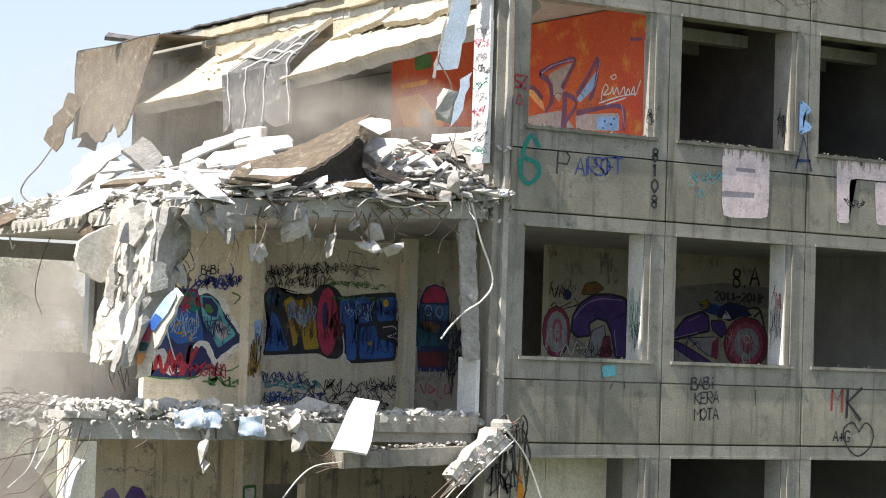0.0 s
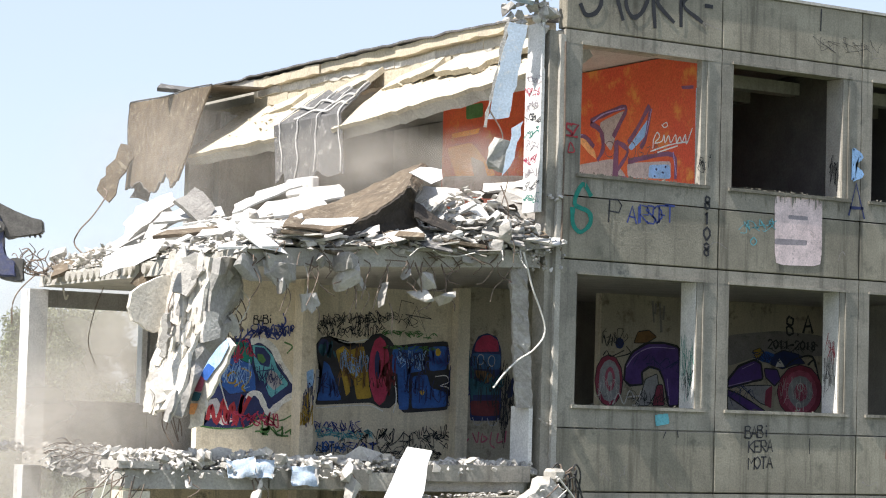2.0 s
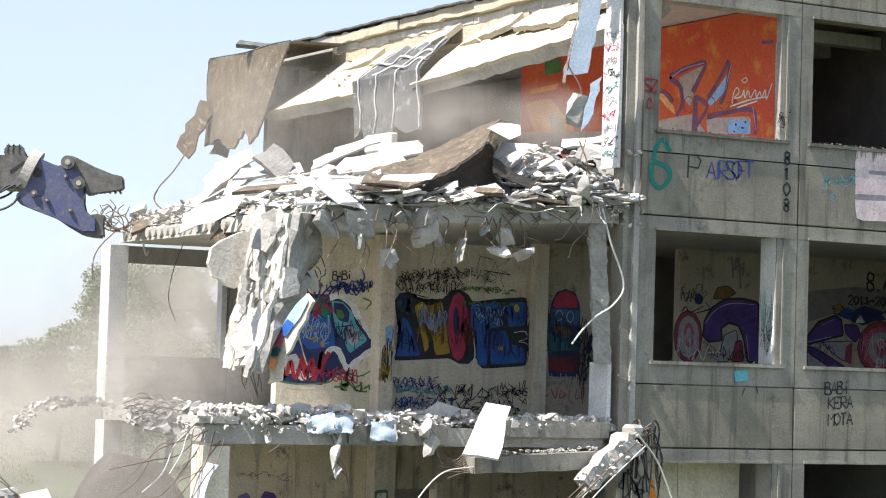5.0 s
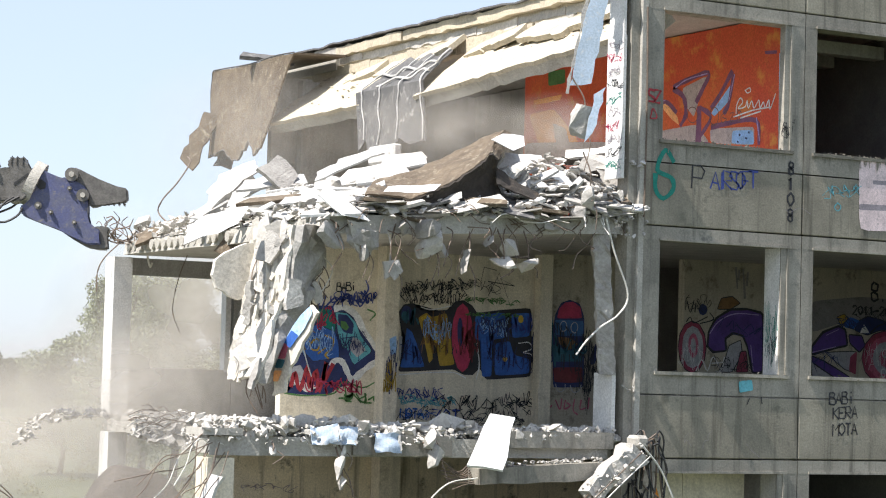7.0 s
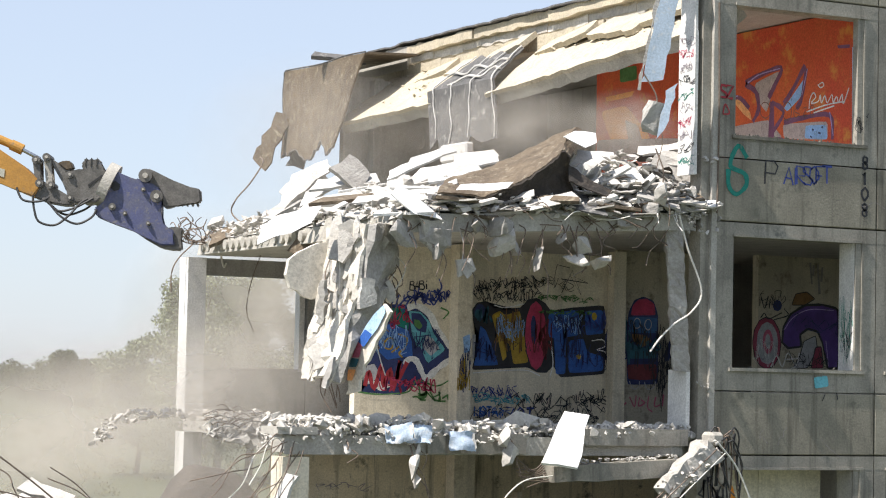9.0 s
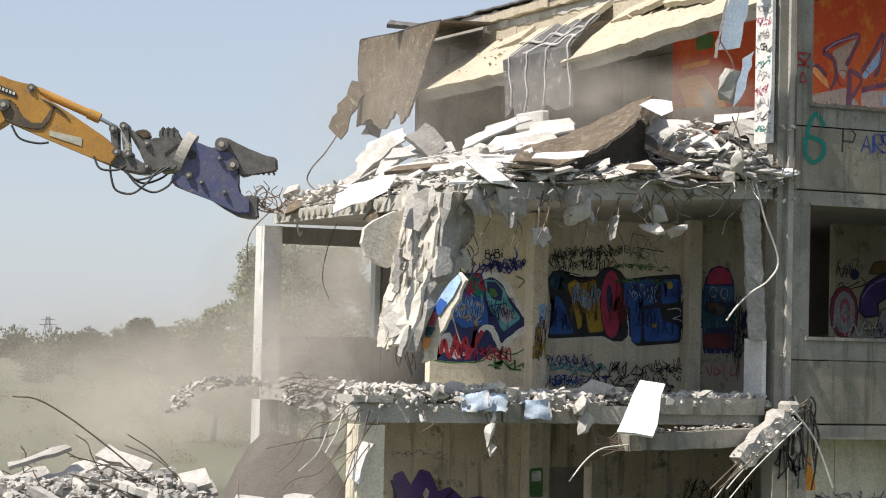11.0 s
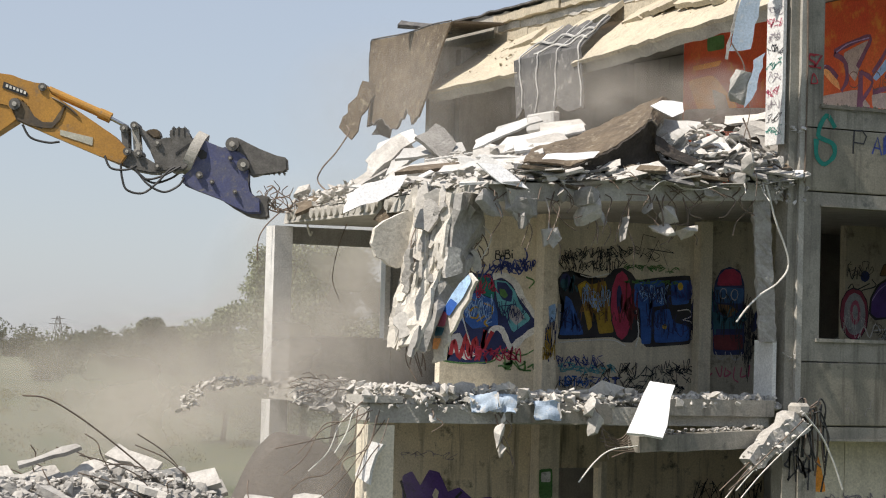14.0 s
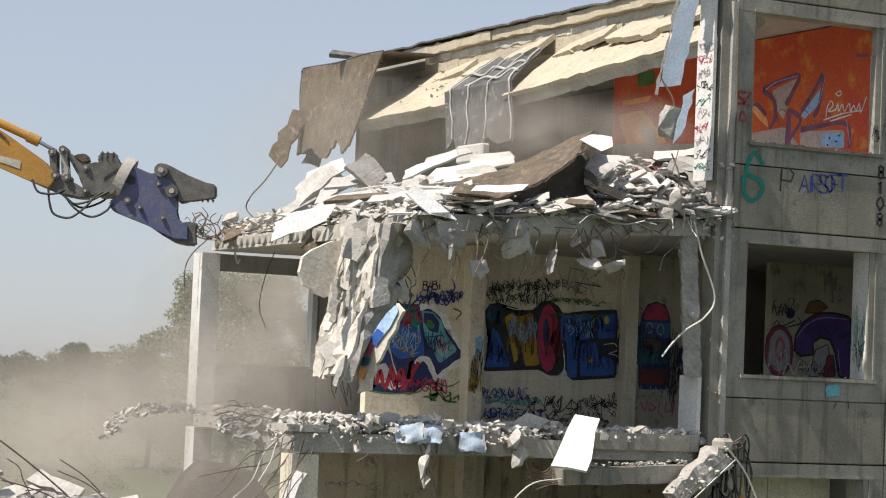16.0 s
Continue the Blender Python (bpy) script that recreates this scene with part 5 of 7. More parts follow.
for i in range(30):
    a = rnd.uniform(0, 1.03)
    b = a * .30 + rnd.uniform(0, .46)
    plate("insulation_scrap", -1.92 + a * .92, .9 - a * .35 + rnd.uniform(-.25, .25), 6.86 - b * 1.0 + a * .05, rnd.uniform(.22, .55), rnd.uniform(.12, .24), .035, rnd.uniform(5, 55), rnd.uniform(20, 60), M_FOAM,
          "small white insulation scrap in the wreckage", "insulation", 200 + i, turn=rnd.uniform(-60, 0), jag=.02, group="insulation scraps")
for i in range(46):
    f, g = rnd.random(), rnd.random()
    x, y = -4.3 + 2.6 * f + .1 * g, .3 + 5.5 * g
    plate("insulation_scrap", x, y, heap_z(x, y) + rnd.uniform(.04, .22), rnd.uniform(.25, .8), rnd.uniform(.10, .28), .025, rnd.uniform(-10, 30), rnd.uniform(5, 40), M_FOAM if i % 3 else M_DUSTY,
          "thin pale insulation scrap in the wreckage", "insulation", 240 + i, turn=rnd.uniform(-70, 10), jag=.03, group="insulation scraps")
for i, (x, y, z, ln, wd, th, an, ti, mt) in enumerate(((-3.31, 5.00, 6.38, 1.3, .5, .10, 12, 20, M_BREAK), (-3.05, 7.00, 6.71, .8, .5, .12, 40, 40, M_BREAK), (-2.91, 5.50, 6.86, .55, .4, .09, -40, 60, M_BREAK),
        (-3.36, 7.00, 6.30, .7, .3, .1, 30, 20, M_BREAK), (-0.31, 0.70, 6.65, .7, .5, .10, -25, 50, M_BREAK), (-0.11, 0.80, 6.85, .6, .3, .08, -12, 40, M_BREAK), (-0.80, 0.80, 6.54, .5, .3, .08, 35, 50, M_BREAK),
        (-0.14, 1.20, 7.05, .7, .25, .07, 8, 35, M_DUSTY), (-2.71, 0.15, 6.03, .6, .25, .05, 20, 40, M_BITUMEN), (-2.01, 0.30, 6.19, .7, .3, .04, -15, 30, M_BITUMEN), (-1.42, 0.40, 6.28, .8, .3, .04, -14, 30, M_BITUMEN),
        (-3.42, 6.00, 5.86, .7, .35, .05, 65, 60, M_FELT), (-3.72, 3.50, 6.31, 1.5, .4, .05, 6, 15, M_FELT), (-2.72, 10.50, 6.21, .9, .5, .06, 25, 25, M_FELT), (-3.45, 0.20, 5.98, .9, .2, .05, 3, 40, M_SLAB))):
    plate("concrete_piece", x, y, z, ln, wd, th, an, ti, mt, "broken flat piece lying in the wreckage", "debris", 300 + i, group="broken pieces")

for k, (pts, y0, lean) in enumerate((([(-4.98, 6.09), (-4.65, 6.08), (-4.31, 5.79), (-4.7, 5.84)], -.12, .5), ([(-4.06, 6.19), (-3.96, 6.27), (-3.16, 6.35), (-3.29, 6.26), (-3.71, 6.19)], -.02, .8), ([(-2.21, 7.04), (-1.98, 7.14), (-1.66, 7.13), (-1.72, 6.98), (-1.95, 6.9)], .3, .9), ([(-6.61, 5.46), (-6.58, 5.67), (-6.22, 5.81), (-5.8, 5.91), (-6.01, 5.67), (-6.31, 5.53)], .1, .6))):
    bm = bmesh.new()
    low = min(q[1] for q in pts)
    prism(bm, jagged(pts, .14, .012, random.Random(60 + k)), -.02, .02, lambda a, b, c: (a, y0 + c + (b - low) * lean, b))
    tagged(part("insulation_sheet", bm, M_CLEAN), "clean white broken insulation sheet on top of the wreckage", "insulation", "insulation sheets")

rnd = random.Random(41)
for i in range(64):
    x = -4.85 + 4.5 * (i + rnd.random()) / 64
    plate("layered_scrap", x, rnd.uniform(-.06, .30), slab_z(x, 0) + .20 + rnd.uniform(0, .22), rnd.uniform(.25, .85), rnd.uniform(.10, .26), rnd.choice((.012, .02, .03, .045)), rnd.uniform(-16, 20), rnd.uniform(-10, 35),
          (M_FOAM, M_BREAK, M_BITUMEN, M_DUSTY, M_FELT, M_SLAB, M_BREAK)[i % 7], "thin broken layer at the torn floor edge", "debris", 400 + i, turn=rnd.uniform(-55, 0), jag=.03, group="layered scraps")
for i in range(44):
    x = rnd.uniform(-4.8, -.3)
    p = Vector((x, rnd.uniform(-.05, .15), slab_z(x, 0) + rnd.uniform(.12, .32)))
    bm = bmesh.new()
    d = Vector((rnd.uniform(-.5, .5), rnd.uniform(-.3, -.02), rnd.uniform(-.28, .16)))
    tube(bm, [p, p + d * .5 + Vector((0, 0, rnd.uniform(-.05, .08))), p + d], .007, 5, 4)
    tagged(part("thin_rebar", bm, M_STEEL if i % 5 else M_PALE), "thin bent bar sticking out of the torn floor edge", "rebar", "edge bars")

FRONT_LIP = [(-4.25, 0.15, 6.15), (-3.55, 0.15, 6.15), (-3.05, 0.15, 6.36), (-2.63, 0.15, 6.6), (-2.39, 0.15, 6.85), (-2.25, 0.15, 6.74)]
BACK_LIP = [(-2.88, 2.2, 6.53), (-2.25, 2.2, 6.79), (-1.71, 2.2, 7.05), (-1.25, 2.2, 7.28), (-0.91, 2.2, 7.41), (-0.76, 2.2, 7.29)]
LIP_FOOT = [(-4.21, 0.22, 6.09), (-3.51, 0.22, 6.06), (-3, 0.22, 6.04), (-2.57, 0.22, 6.08), (-2.31, 0.22, 6.12), (-2.08, 0.22, 6.17)]


def along(line, u):
    f = u * (len(line) - 1)
    i = min(int(f), len(line) - 2)
    return Vector(line[i]).lerp(Vector(line[i + 1]), f - i)


def mat_place(u, v):
    p = along(FRONT_LIP, u).lerp(along(BACK_LIP, u), v)
    return p + Vector((0, 0, .10 * math.sin(math.pi * v) * (1 - .5 * u) + .05 * noise.noise((u * 6, v * 4, 3)) + .025 * noise.noise((u * 24, v * 18, 3))))


def mat_under(u, v):
    p = (Vector(mat_place(.16 + .84 * u, 0)) - Vector((0, 0, .012))).lerp(along(LIP_FOOT, .16 + .84 * u), v)
    return p + Vector((0, .16 * math.sin(math.pi * v) * u + .03 * noise.noise((u * 9, v * 5, 4)), .015 * noise.noise((u * 25, v * 9, 6))))


bm = bmesh.new()
drape(bm, 50, 30, mat_place, .025)
felt2 = tagged(part("roof_felt", bm, M_FELT), "big curled brown roofing felt with a lifted edge on the wreckage", "felt")
bm = bmesh.new()
drape(bm, 40, 12, mat_under, .03)
part("tar_backing", bm, M_TAR, felt2, "dark tarred underside")
bm = bmesh.new()
drape(bm, 14, 5, lambda u, v: along([(-2.22, 0.3, 6.66), (-1.87, 0.3, 6.46), (-1.39, 0.3, 6.29)], u).lerp(along([(-2.3, 0.1, 6.4), (-1.99, 0.1, 6.3), (-1.57, 0.1, 6.19)], u), v) + Vector((0, 0, .02 * noise.noise((u * 8, v * 3, 9)))), .02)
part("tarred_tongue", bm, M_TAR, felt2, "dark tarred tongue")

# ---- the torn wall hanging at the broken slab end ----
hang = tagged(new("hanging_wreckage"), "torn concrete and plaster hanging from the broken slab end", "wreckage")
rnd = random.Random(29)
LEFT_RIM = [(-5.43, 0.9, 5.67), (-5.45, 0.9, 5.13), (-5.53, 0.9, 4.7), (-5.67, 0.9, 4.2), (-5.71, 0.9, 3.75)]
MID_RIM = [(-5.27, 0.05, 5.69), (-5.35, 0.05, 5.15), (-5.41, 0.05, 4.68), (-5.55, 0.05, 4.3), (-5.72, 0.05, 3.7)]
RIGHT_RIM = [(-4.62, 0.75, 5.74), (-4.60, 0.75, 5.33), (-4.66, 0.75, 4.98), (-4.92, 0.75, 4.68), (-5.30, 0.75, 4.2)]


def torn(left, right, nu, nv, thick, relief, seed):
    """A slab of broken wall between two rims, with cracked relief."""
    bm = bmesh.new()
    drape(bm, nu, nv, lambda u, v: along(left, v).lerp(along(right, v), u) + Vector((.09 * noise.noise((u * 41, v * 67, seed)), relief * noise.noise((u * 47, v * 59, seed + 2)), .07 * noise.noise((u * 53, v * 43, seed + 8)))), thick)
    return bm


part("torn_plaster", torn(LEFT_RIM, MID_RIM, 5, 16, .05, .10, 1), M_PLASTER, hang)
part("torn_wall", torn(MID_RIM, RIGHT_RIM, 4, 10, .10, .30, 4), M_BREAK, hang)
lump = []
for _ in range(150):
    v, u = rnd.random() ** .6, rnd.random()
    p = along(LEFT_RIM, v).lerp(along(RIGHT_RIM, v), u ** (1.0 if v < .6 else 1.6))
    lump.append((p.x + rnd.uniform(-.05, .03), p.y - .02 + rnd.uniform(-.12, .12), p.z, rnd.choice((.025, .03, .04, .05, .08)), rnd.uniform(.5, 1)))
tagged(rubble("torn_concrete", lump, M_BREAK, hang), kind="stuff")
for i, (px, py, pz, w, h, ry, rz) in enumerate(((-5.5, 0.32, 5.4, .26, .40, 12, -50), (-5.22, 0.3, 4.85, .20, .42, -4, -10), (-4.97, 0.35, 5.5, .26, .16, 8, -40), (-4.91, 0.45, 5.02, .13, .55, 3, 10), (-4.78, 0.4, 4.87, .10, .30, -14, -30),
        (-5.23, 0.4, 4.5, .10, .34, 32, -30), (-5.57, 0.45, 4.27, .28, .24, 10, -60), (-5.77, 0.4, 4.01, .24, .30, -20, -20), (-5.48, 0.42, 3.77, .22, .22, 30, -45), (-5.65, 0.55, 4.7, .12, .6, 14, -70), (-5.4, 0.35, 5.64, .3, .2, -20, -40))):
    bm = bmesh.new()
    prism(bm, jagged([(-w / 2, -h / 2), (w * .3, -h / 2), (w / 2, h * .2), (w * .2, h / 2), (-w * .4, h * .45)], .07, .035, rnd), -.03, .03, lambda a, b, c: (a, c, b))
    part("plaster_scrap", bm, M_DUSTY if i % 3 else M_BREAK, hang, "", pose(px, py, pz, rnd.uniform(-18, 18), ry, rz))
rnd = random.Random(77)
for i in range(90):   # loose slivers of plaster all down the torn wall
    v, u = rnd.random(), rnd.random()
    p = along(LEFT_RIM, v).lerp(along(MID_RIM if i % 3 else RIGHT_RIM, v), u)
    w, h = rnd.uniform(.05, .18), rnd.uniform(.10, .50)
    bm = bmesh.new()
    prism(bm, jagged([(-w / 2, -h / 2), (w * rnd.uniform(0, .4), -h / 2), (w / 2, h * rnd.uniform(-.1, .3)), (w * .1, h / 2), (-w * .5, h * rnd.uniform(.1, .5))], .06, .025, rnd), -.02, .02, lambda a, b, c: (a, c, b))
    part("plaster_sliver", bm, (M_PLASTER, M_BREAK, M_PLASTER, M_DUSTY)[i % 4], hang, "", pose(p.x - rnd.uniform(.0, .08), p.y - rnd.uniform(.0, .10), p.z, rnd.uniform(-18, 6), rnd.uniform(-14, 26), rnd.uniform(-95, -35)))
DISC = [(-6.03, 0.9, 5.05), (-5.99, 0.9, 5.24), (-5.86, 0.9, 5.35), (-5.67, 0.9, 5.44), (-5.44, 0.9, 5.48), (-5.44, 0.9, 5.23), (-5.46, 0.9, 4.97), (-5.52, 0.9, 4.79), (-5.66, 0.9, 4.74), (-5.8, 0.9, 4.78), (-5.97, 0.9, 4.88)]
bm = bmesh.new()
prism(bm, jagged([(a, c) for a, b, c in DISC], .08, .02, random.Random(4)), .86, .94, lambda a, b, c: (a, c, b))
part("wall_scrap", bm, M_PLASTER, hang, "pale rounded slab of broken plaster")
bm = bmesh.new()
prism(bm, jagged([(-5.40, 5.0), (-5.21, 4.98), (-5.19, 4.69), (-5.41, 4.61)], .08, .02, random.Random(5)), -.05, .2, lambda a, b, c: (a, c, b))
part("torn_block", bm, M_BREAK, hang, "square broken block")
for i, pts in enumerate(([(-4.62, 5.80), (-4.19, 5.76), (-4.24, 5.37), (-4.29, 5.31), (-4.48, 5.46)], [(-4.04, 5.29), (-3.86, 5.31), (-3.87, 5.13), (-3.99, 5.07)])):
    bm = bmesh.new()
    prism(bm, jagged(pts, .08, .02, random.Random(15 + i)), -.09, -.04, lambda a, b, c: (a, c + .12 * (5.8 - b), b))
    if i:
        tube(bm, [(-3.95, .0, 5.2), (-3.93, .0, 5.5), (-3.98, .04, 5.72)], .008, 5)
    part("hanging_plate", bm, M_DUSTY if i else M_SLAB, hang)
SHARD = [(-5.0, 0.3, 4.57), (-4.9, 0.3, 4.67), (-4.82, 0.3, 4.57), (-4.91, 0.3, 4.35), (-5.03, 0.3, 4.13), (-5.16, 0.3, 3.89), (-5.25, 0.3, 3.57), (-5.39, 0.3, 3.52), (-5.36, 0.3, 3.85), (-5.35, 0.3, 4.12), (-5.23, 0.3, 4.27), (-5.12, 0.3, 4.42)]
SHARD_MID = sum((Vector(p) for p in SHARD), Vector()) / len(SHARD)
bm = bmesh.new()
prism(bm, jagged([(p[0] - SHARD_MID.x, p[2] - SHARD_MID.z) for p in SHARD], .07, .022, random.Random(6)), -.02, .02, lambda a, b, c: (.25 * a + c, -1.6 * a, b))
shard = part("painted_shard", bm, M_PLASTER, hang, "plaster shard with blue and pink paint", pose(SHARD_MID.x - .16, -.04, SHARD_MID.z))


def shard_patch(pts, ink):
    shape(shard, lambda u, v, d: (.25 * (u - SHARD_MID.x) - .02 - d, -1.6 * (u - SHARD_MID.x), v - SHARD_MID.z), pts, ink)


shard_patch([(-5.01, 4.55), (-4.89, 4.66), (-4.86, 4.57), (-4.96, 4.37), (-5.1, 4.2), (-5.21, 4.24), (-5.12, 4.4)], "skypale")
shard_patch([(-5.13, 4.36), (-5.03, 4.29), (-5.14, 4.13), (-5.24, 4.2)], "blue")
shard_patch([(-5.27, 4.24), (-5.17, 4.16), (-5.2, 4.0), (-5.33, 4.0), (-5.34, 4.12)], "rosy")
shard_patch([(-5.31, 4.0), (-5.2, 3.98), (-5.24, 3.88), (-5.34, 3.88)], "tealdim")
shard_patch([(-5.35, 3.85), (-5.24, 3.85), (-5.29, 3.71), (-5.36, 3.71)], "peach")
for i in range(64):
    bm = bmesh.new()
    v = rnd.random() * .85
    p = along(LEFT_RIM, v).lerp(along(RIGHT_RIM, v), rnd.random()) + Vector((0, -.2, 0))
    line = [p]
    for _ in range(4):
        p = p + Vector((rnd.uniform(-.13, .13), rnd.uniform(-.10, .06), -rnd.uniform(.06, .28)))
        line.append(p)
    tube(bm, line, .008, 5, 4)
    part("rebar", bm, M_STEEL if i % 7 else M_PALE, hang)
joint = [(-.22 + rnd.uniform(-.30, .22), rnd.uniform(-.12, .10), 5.98 + rnd.uniform(-.16, .30), rnd.choice((.03, .04, .06, .09, .13)), rnd.uniform(.5, 1)) for _ in range(80)]
tagged(rubble("column_rubble", joint, M_BREAK), "broken concrete bits round the column joint", "rubble", kind="stuff")


# ---- lumps that dangle from the slab edge ----
def dangler(x, y, z, sx, sy, sz, seed, material=M_BREAK, top=5.82):
    rnd = random.Random(seed)
    bm = bmesh.new()
    v, f = LUMPS[seed % len(LUMPS)]
    vs = [bm.verts.new((q[0] * sx * 1.15, q[1] * sy * 1.15, q[2] * sz * 1.5)) for q in v]
    for q in f:
        bm.faces.new([vs[i] for i in q])
    bmesh.ops.subdivide_edges(bm, edges=bm.edges[:], cuts=2, use_grid_fill=True)
    for q in bm.verts:
        q.co += Vector(noise.noise_vector(q.co * 9 + Vector((seed, 0, 0)))) * .05 * max(sx, sz)
    ob = tagged(part("dangling_lump", bm, material, None, "", pose(x, y, z, rnd.uniform(-20, 20), rnd.uniform(-25, 25), rnd.uniform(0, 360))),
                "broken concrete lump dangling on bent reinforcing wire", "concrete lump", "dangling lumps")
    bm = bmesh.new()
    inv = ob.matrix_basis.inverted()
    tube(bm, [inv @ Vector(q) for q in ((x, y, z), (x + rnd.uniform(-.08, .08), y, (z + top) / 2), (x + rnd.uniform(-.1, .1), y + .1, top + .02))], .011, 5, 5)
    tube(bm, [inv @ Vector(q) for q in ((x + .05, y, z), (x + .12, y - .05, z - sz * .5), (x + rnd.uniform(-.1, .2), y - .05, z - sz * 1.2))], .007, 5, 5)
    part("rebar", bm, M_STEEL, ob)
    return ob


for i, (sx, sz) in enumerate(((.42, .30), (.32, .36), (.18, .22), (.14, .34), (.24, .24), (.20, .14), (.30, .14), (.30, .12), (.34, .34),
                                     (.22, .30), (.20, .22), (.3, .16), (.4, .3), (.25, .14), (.2, .22))):
    x, y, z = [(-3.43, 0.00, 5.77), (-3.37, 0.00, 5.56), (-3.16, 0.00, 5.45), (-2.81, 0.00, 5.34), (-2.17, 0.00, 5.55), (-2.47, 0.00, 5.64), (-2.21, 0.00, 5.36), (-1.85, 0.00, 5.36), (-4.38, 0.00, 5.57), (-4.32, 0.00, 5.43), (-3.90, 0.00, 5.20), (-3.72, 0.00, 5.75), (-4.77, 0.00, 5.59), (-1.43, 0.00, 5.90), (-1.07, 0.00, 6.13)][i]
    dangler(x, y, z, sx * 1.3, .9 * sx, sz * 1.25, 400 + i, M_DUSTY if i in (6, 7, 4) else M_BREAK)
for i in range(16):
    bm = bmesh.new()
    x = -4.3 + i * .24 + rnd.uniform(-.1, .1)
    p = Vector((x, .06, slab_z(x, 0) + rnd.uniform(.0, .15)))
    line = [p]
    for _ in range(3):
        p = p + Vector((rnd.uniform(-.2, .2), rnd.uniform(-.1, .0), rnd.uniform(-.28, .04)))
        line.append(p)
    tube(bm, line, .008, 5, 5)
    tagged(part("bent_rebar", bm, M_STEEL), "thin bent rebar sticking out of the torn slab", "rebar", "torn slab rebars")
for i, (line, r) in enumerate((([(-2.43, 11.8, 6.1), (-2.38, 11.8, 5.8), (-2.33, 11.8, 5.65), (-2.29, 11.8, 5.72)], .018), ([(-1.83, 11, 6.19), (-2.11, 11, 5.49), (-2.22, 11, 4.9), (-2.08, 11, 4.51)], .008), ([(-2.89, 11.9, 6.03), (-3.15, 11.9, 5.77), (-3.27, 11.9, 5.52), (-3.27, 11.9, 5.17)], .012))):
    bm = bmesh.new()
    tube(bm, line, r)
    tagged(part("hanging_wire", bm, M_PALE if i == 0 else M_STEEL), "bent wire hanging from the hollow slab edge", "wire", "hanging wires")
bm = bmesh.new()
for i in range(26):
    p = Vector((-3.0 + rnd.uniform(-.25, .3), 11.5 + rnd.uniform(-.3, .3), 6.05))
    line = [p]
    for _ in range(4):
        p = p + Vector((rnd.uniform(-.2, .2), rnd.uniform(-.2, .2), rnd.uniform(-.05, .16)))
        line.append(p)
    tube(bm, line, .009, 4, 3)
tagged(part("rebar_tangle", bm, M_STEEL), "tangle of thin rebar at the slab corner", "rebar")
dn = tagged(rubble("concrete_block", [(-2.55, 11.6, 6.38, .55, .75)], M_DUSTY), "pale broken block on the slab corner", "concrete block")

# ---- the light blue shards beside the column ----
def blue_shard(place, w, h, seed, label):
    bm = bmesh.new()
    prism(bm, jagged([(-w / 2, -h / 2), (w * .35, -h * .45), (w / 2, h / 2), (-w * .2, h / 2)], .1, .02, random.Random(seed)), -.03, .03, lambda a, b, c: (a, c, b))
    ob = tagged(part("plaster_shard", bm, M_TARP, None, "", place), label, "plaster shard")
    bm = bmesh.new()
    prism(bm, jagged([(-w * .62, -h * .58), (-w * .5, -h * .58), (-w * .22, h / 2), (-w * .34, h / 2)], .1, .02, random.Random(seed + 1)), .0, .05, lambda a, b, c: (a, c, b))
    part("broken_edge", bm, M_BREAK, ob)
    return ob


blue_shard(pose(-1.05, -0.15, 8.46, 6, 7, -28), .34, 1.35, 61, "light blue plaster shard hanging beside the column")
lump = dangler(-1.13, -0.12, 7.31, .34, .26, .56, 431, M_BREAK, 7.9)
bm = bmesh.new()
prism(bm, jagged([(-.05, -.35), (.10, -.1), (.16, .42), (.02, .3)], .1, .02, random.Random(63)), -.02, .02, lambda a, b, c: (a, c, b))
tagged(part("plaster_shard", bm, M_TARP, None, "", pose(-1.07, -0.25, 7.38, 0, 4, -28)), "small light blue plaster shard on a concrete lump", "plaster shard")
dangler(-1.02, -0.15, 6.3, .24, .2, .36, 432, M_DUSTY, 6.9)
pl = [(-.55 + rnd.uniform(-.25, .5), .15 + rnd.uniform(-.15, .25), 6.0 + rnd.uniform(0, .5) * (1 if i % 3 else .3), rnd.choice((.08, .12, .18, .25)), .7) for i in range(60)]
pl += [(-.6 + rnd.uniform(-.35, .45), .15 + rnd.uniform(-.1, .2), 9.25 + rnd.uniform(-.1, .55), rnd.choice((.1, .15, .2, .3)), .8) for i in range(46)]
pl += [(-.15 + rnd.uniform(-.1, .12), .05 + rnd.uniform(-.1, .1), 6.85 + rnd.uniform(-.06, .08), rnd.choice((.05, .08, .12)), .7) for i in range(16)]
pl += [(-.2 + rnd.uniform(-.1, .12), .05 + rnd.uniform(-.1, .1), 3.75 + rnd.uniform(-.05, .05), rnd.choice((.05, .08)), .7) for i in range(10)]
tagged(rubble("joint_rubble", pl, M_BREAK), "crushed concrete at the broken column joints", "rubble", kind="stuff")
plate("cornice_scrap", -.72, .1, 9.62, .5, .3, .08, -20, 50, M_TARP, "pale blue scrap on the broken cornice", "scrap", 71)

# ---- the edge of the lower floor ----
rnd = random.Random(23)
pl = []
for _ in range(1900):
    x = rnd.uniform(-6.4, -.3)
    k = .15 + .08 * noise.noise((x * 1.3, 4, 0)) + (.07 if x < -4.2 else 0)
    pl.append((x, abs(rnd.gauss(0, .45)) + .0, 3.03 + max(0, rnd.random() * k), rnd.choice((.03, .04, .05, .06, .08, .10, .13, .18, .24)), rnd.uniform(.45, 1)))
for _ in range(380):
    f = rnd.random()
    pl.append((float(np.interp(11.5 * f, (0, 1.1, 3.4, 6, 9, 12), (-6.3, -6.0, -4.9, -4.1, -3.4, -2.9))) + rnd.uniform(0, .9), 11.5 * f, 3.02 + rnd.random() * .12, rnd.choice((.06, .1, .14, .22)), rnd.uniform(.4, .9)))
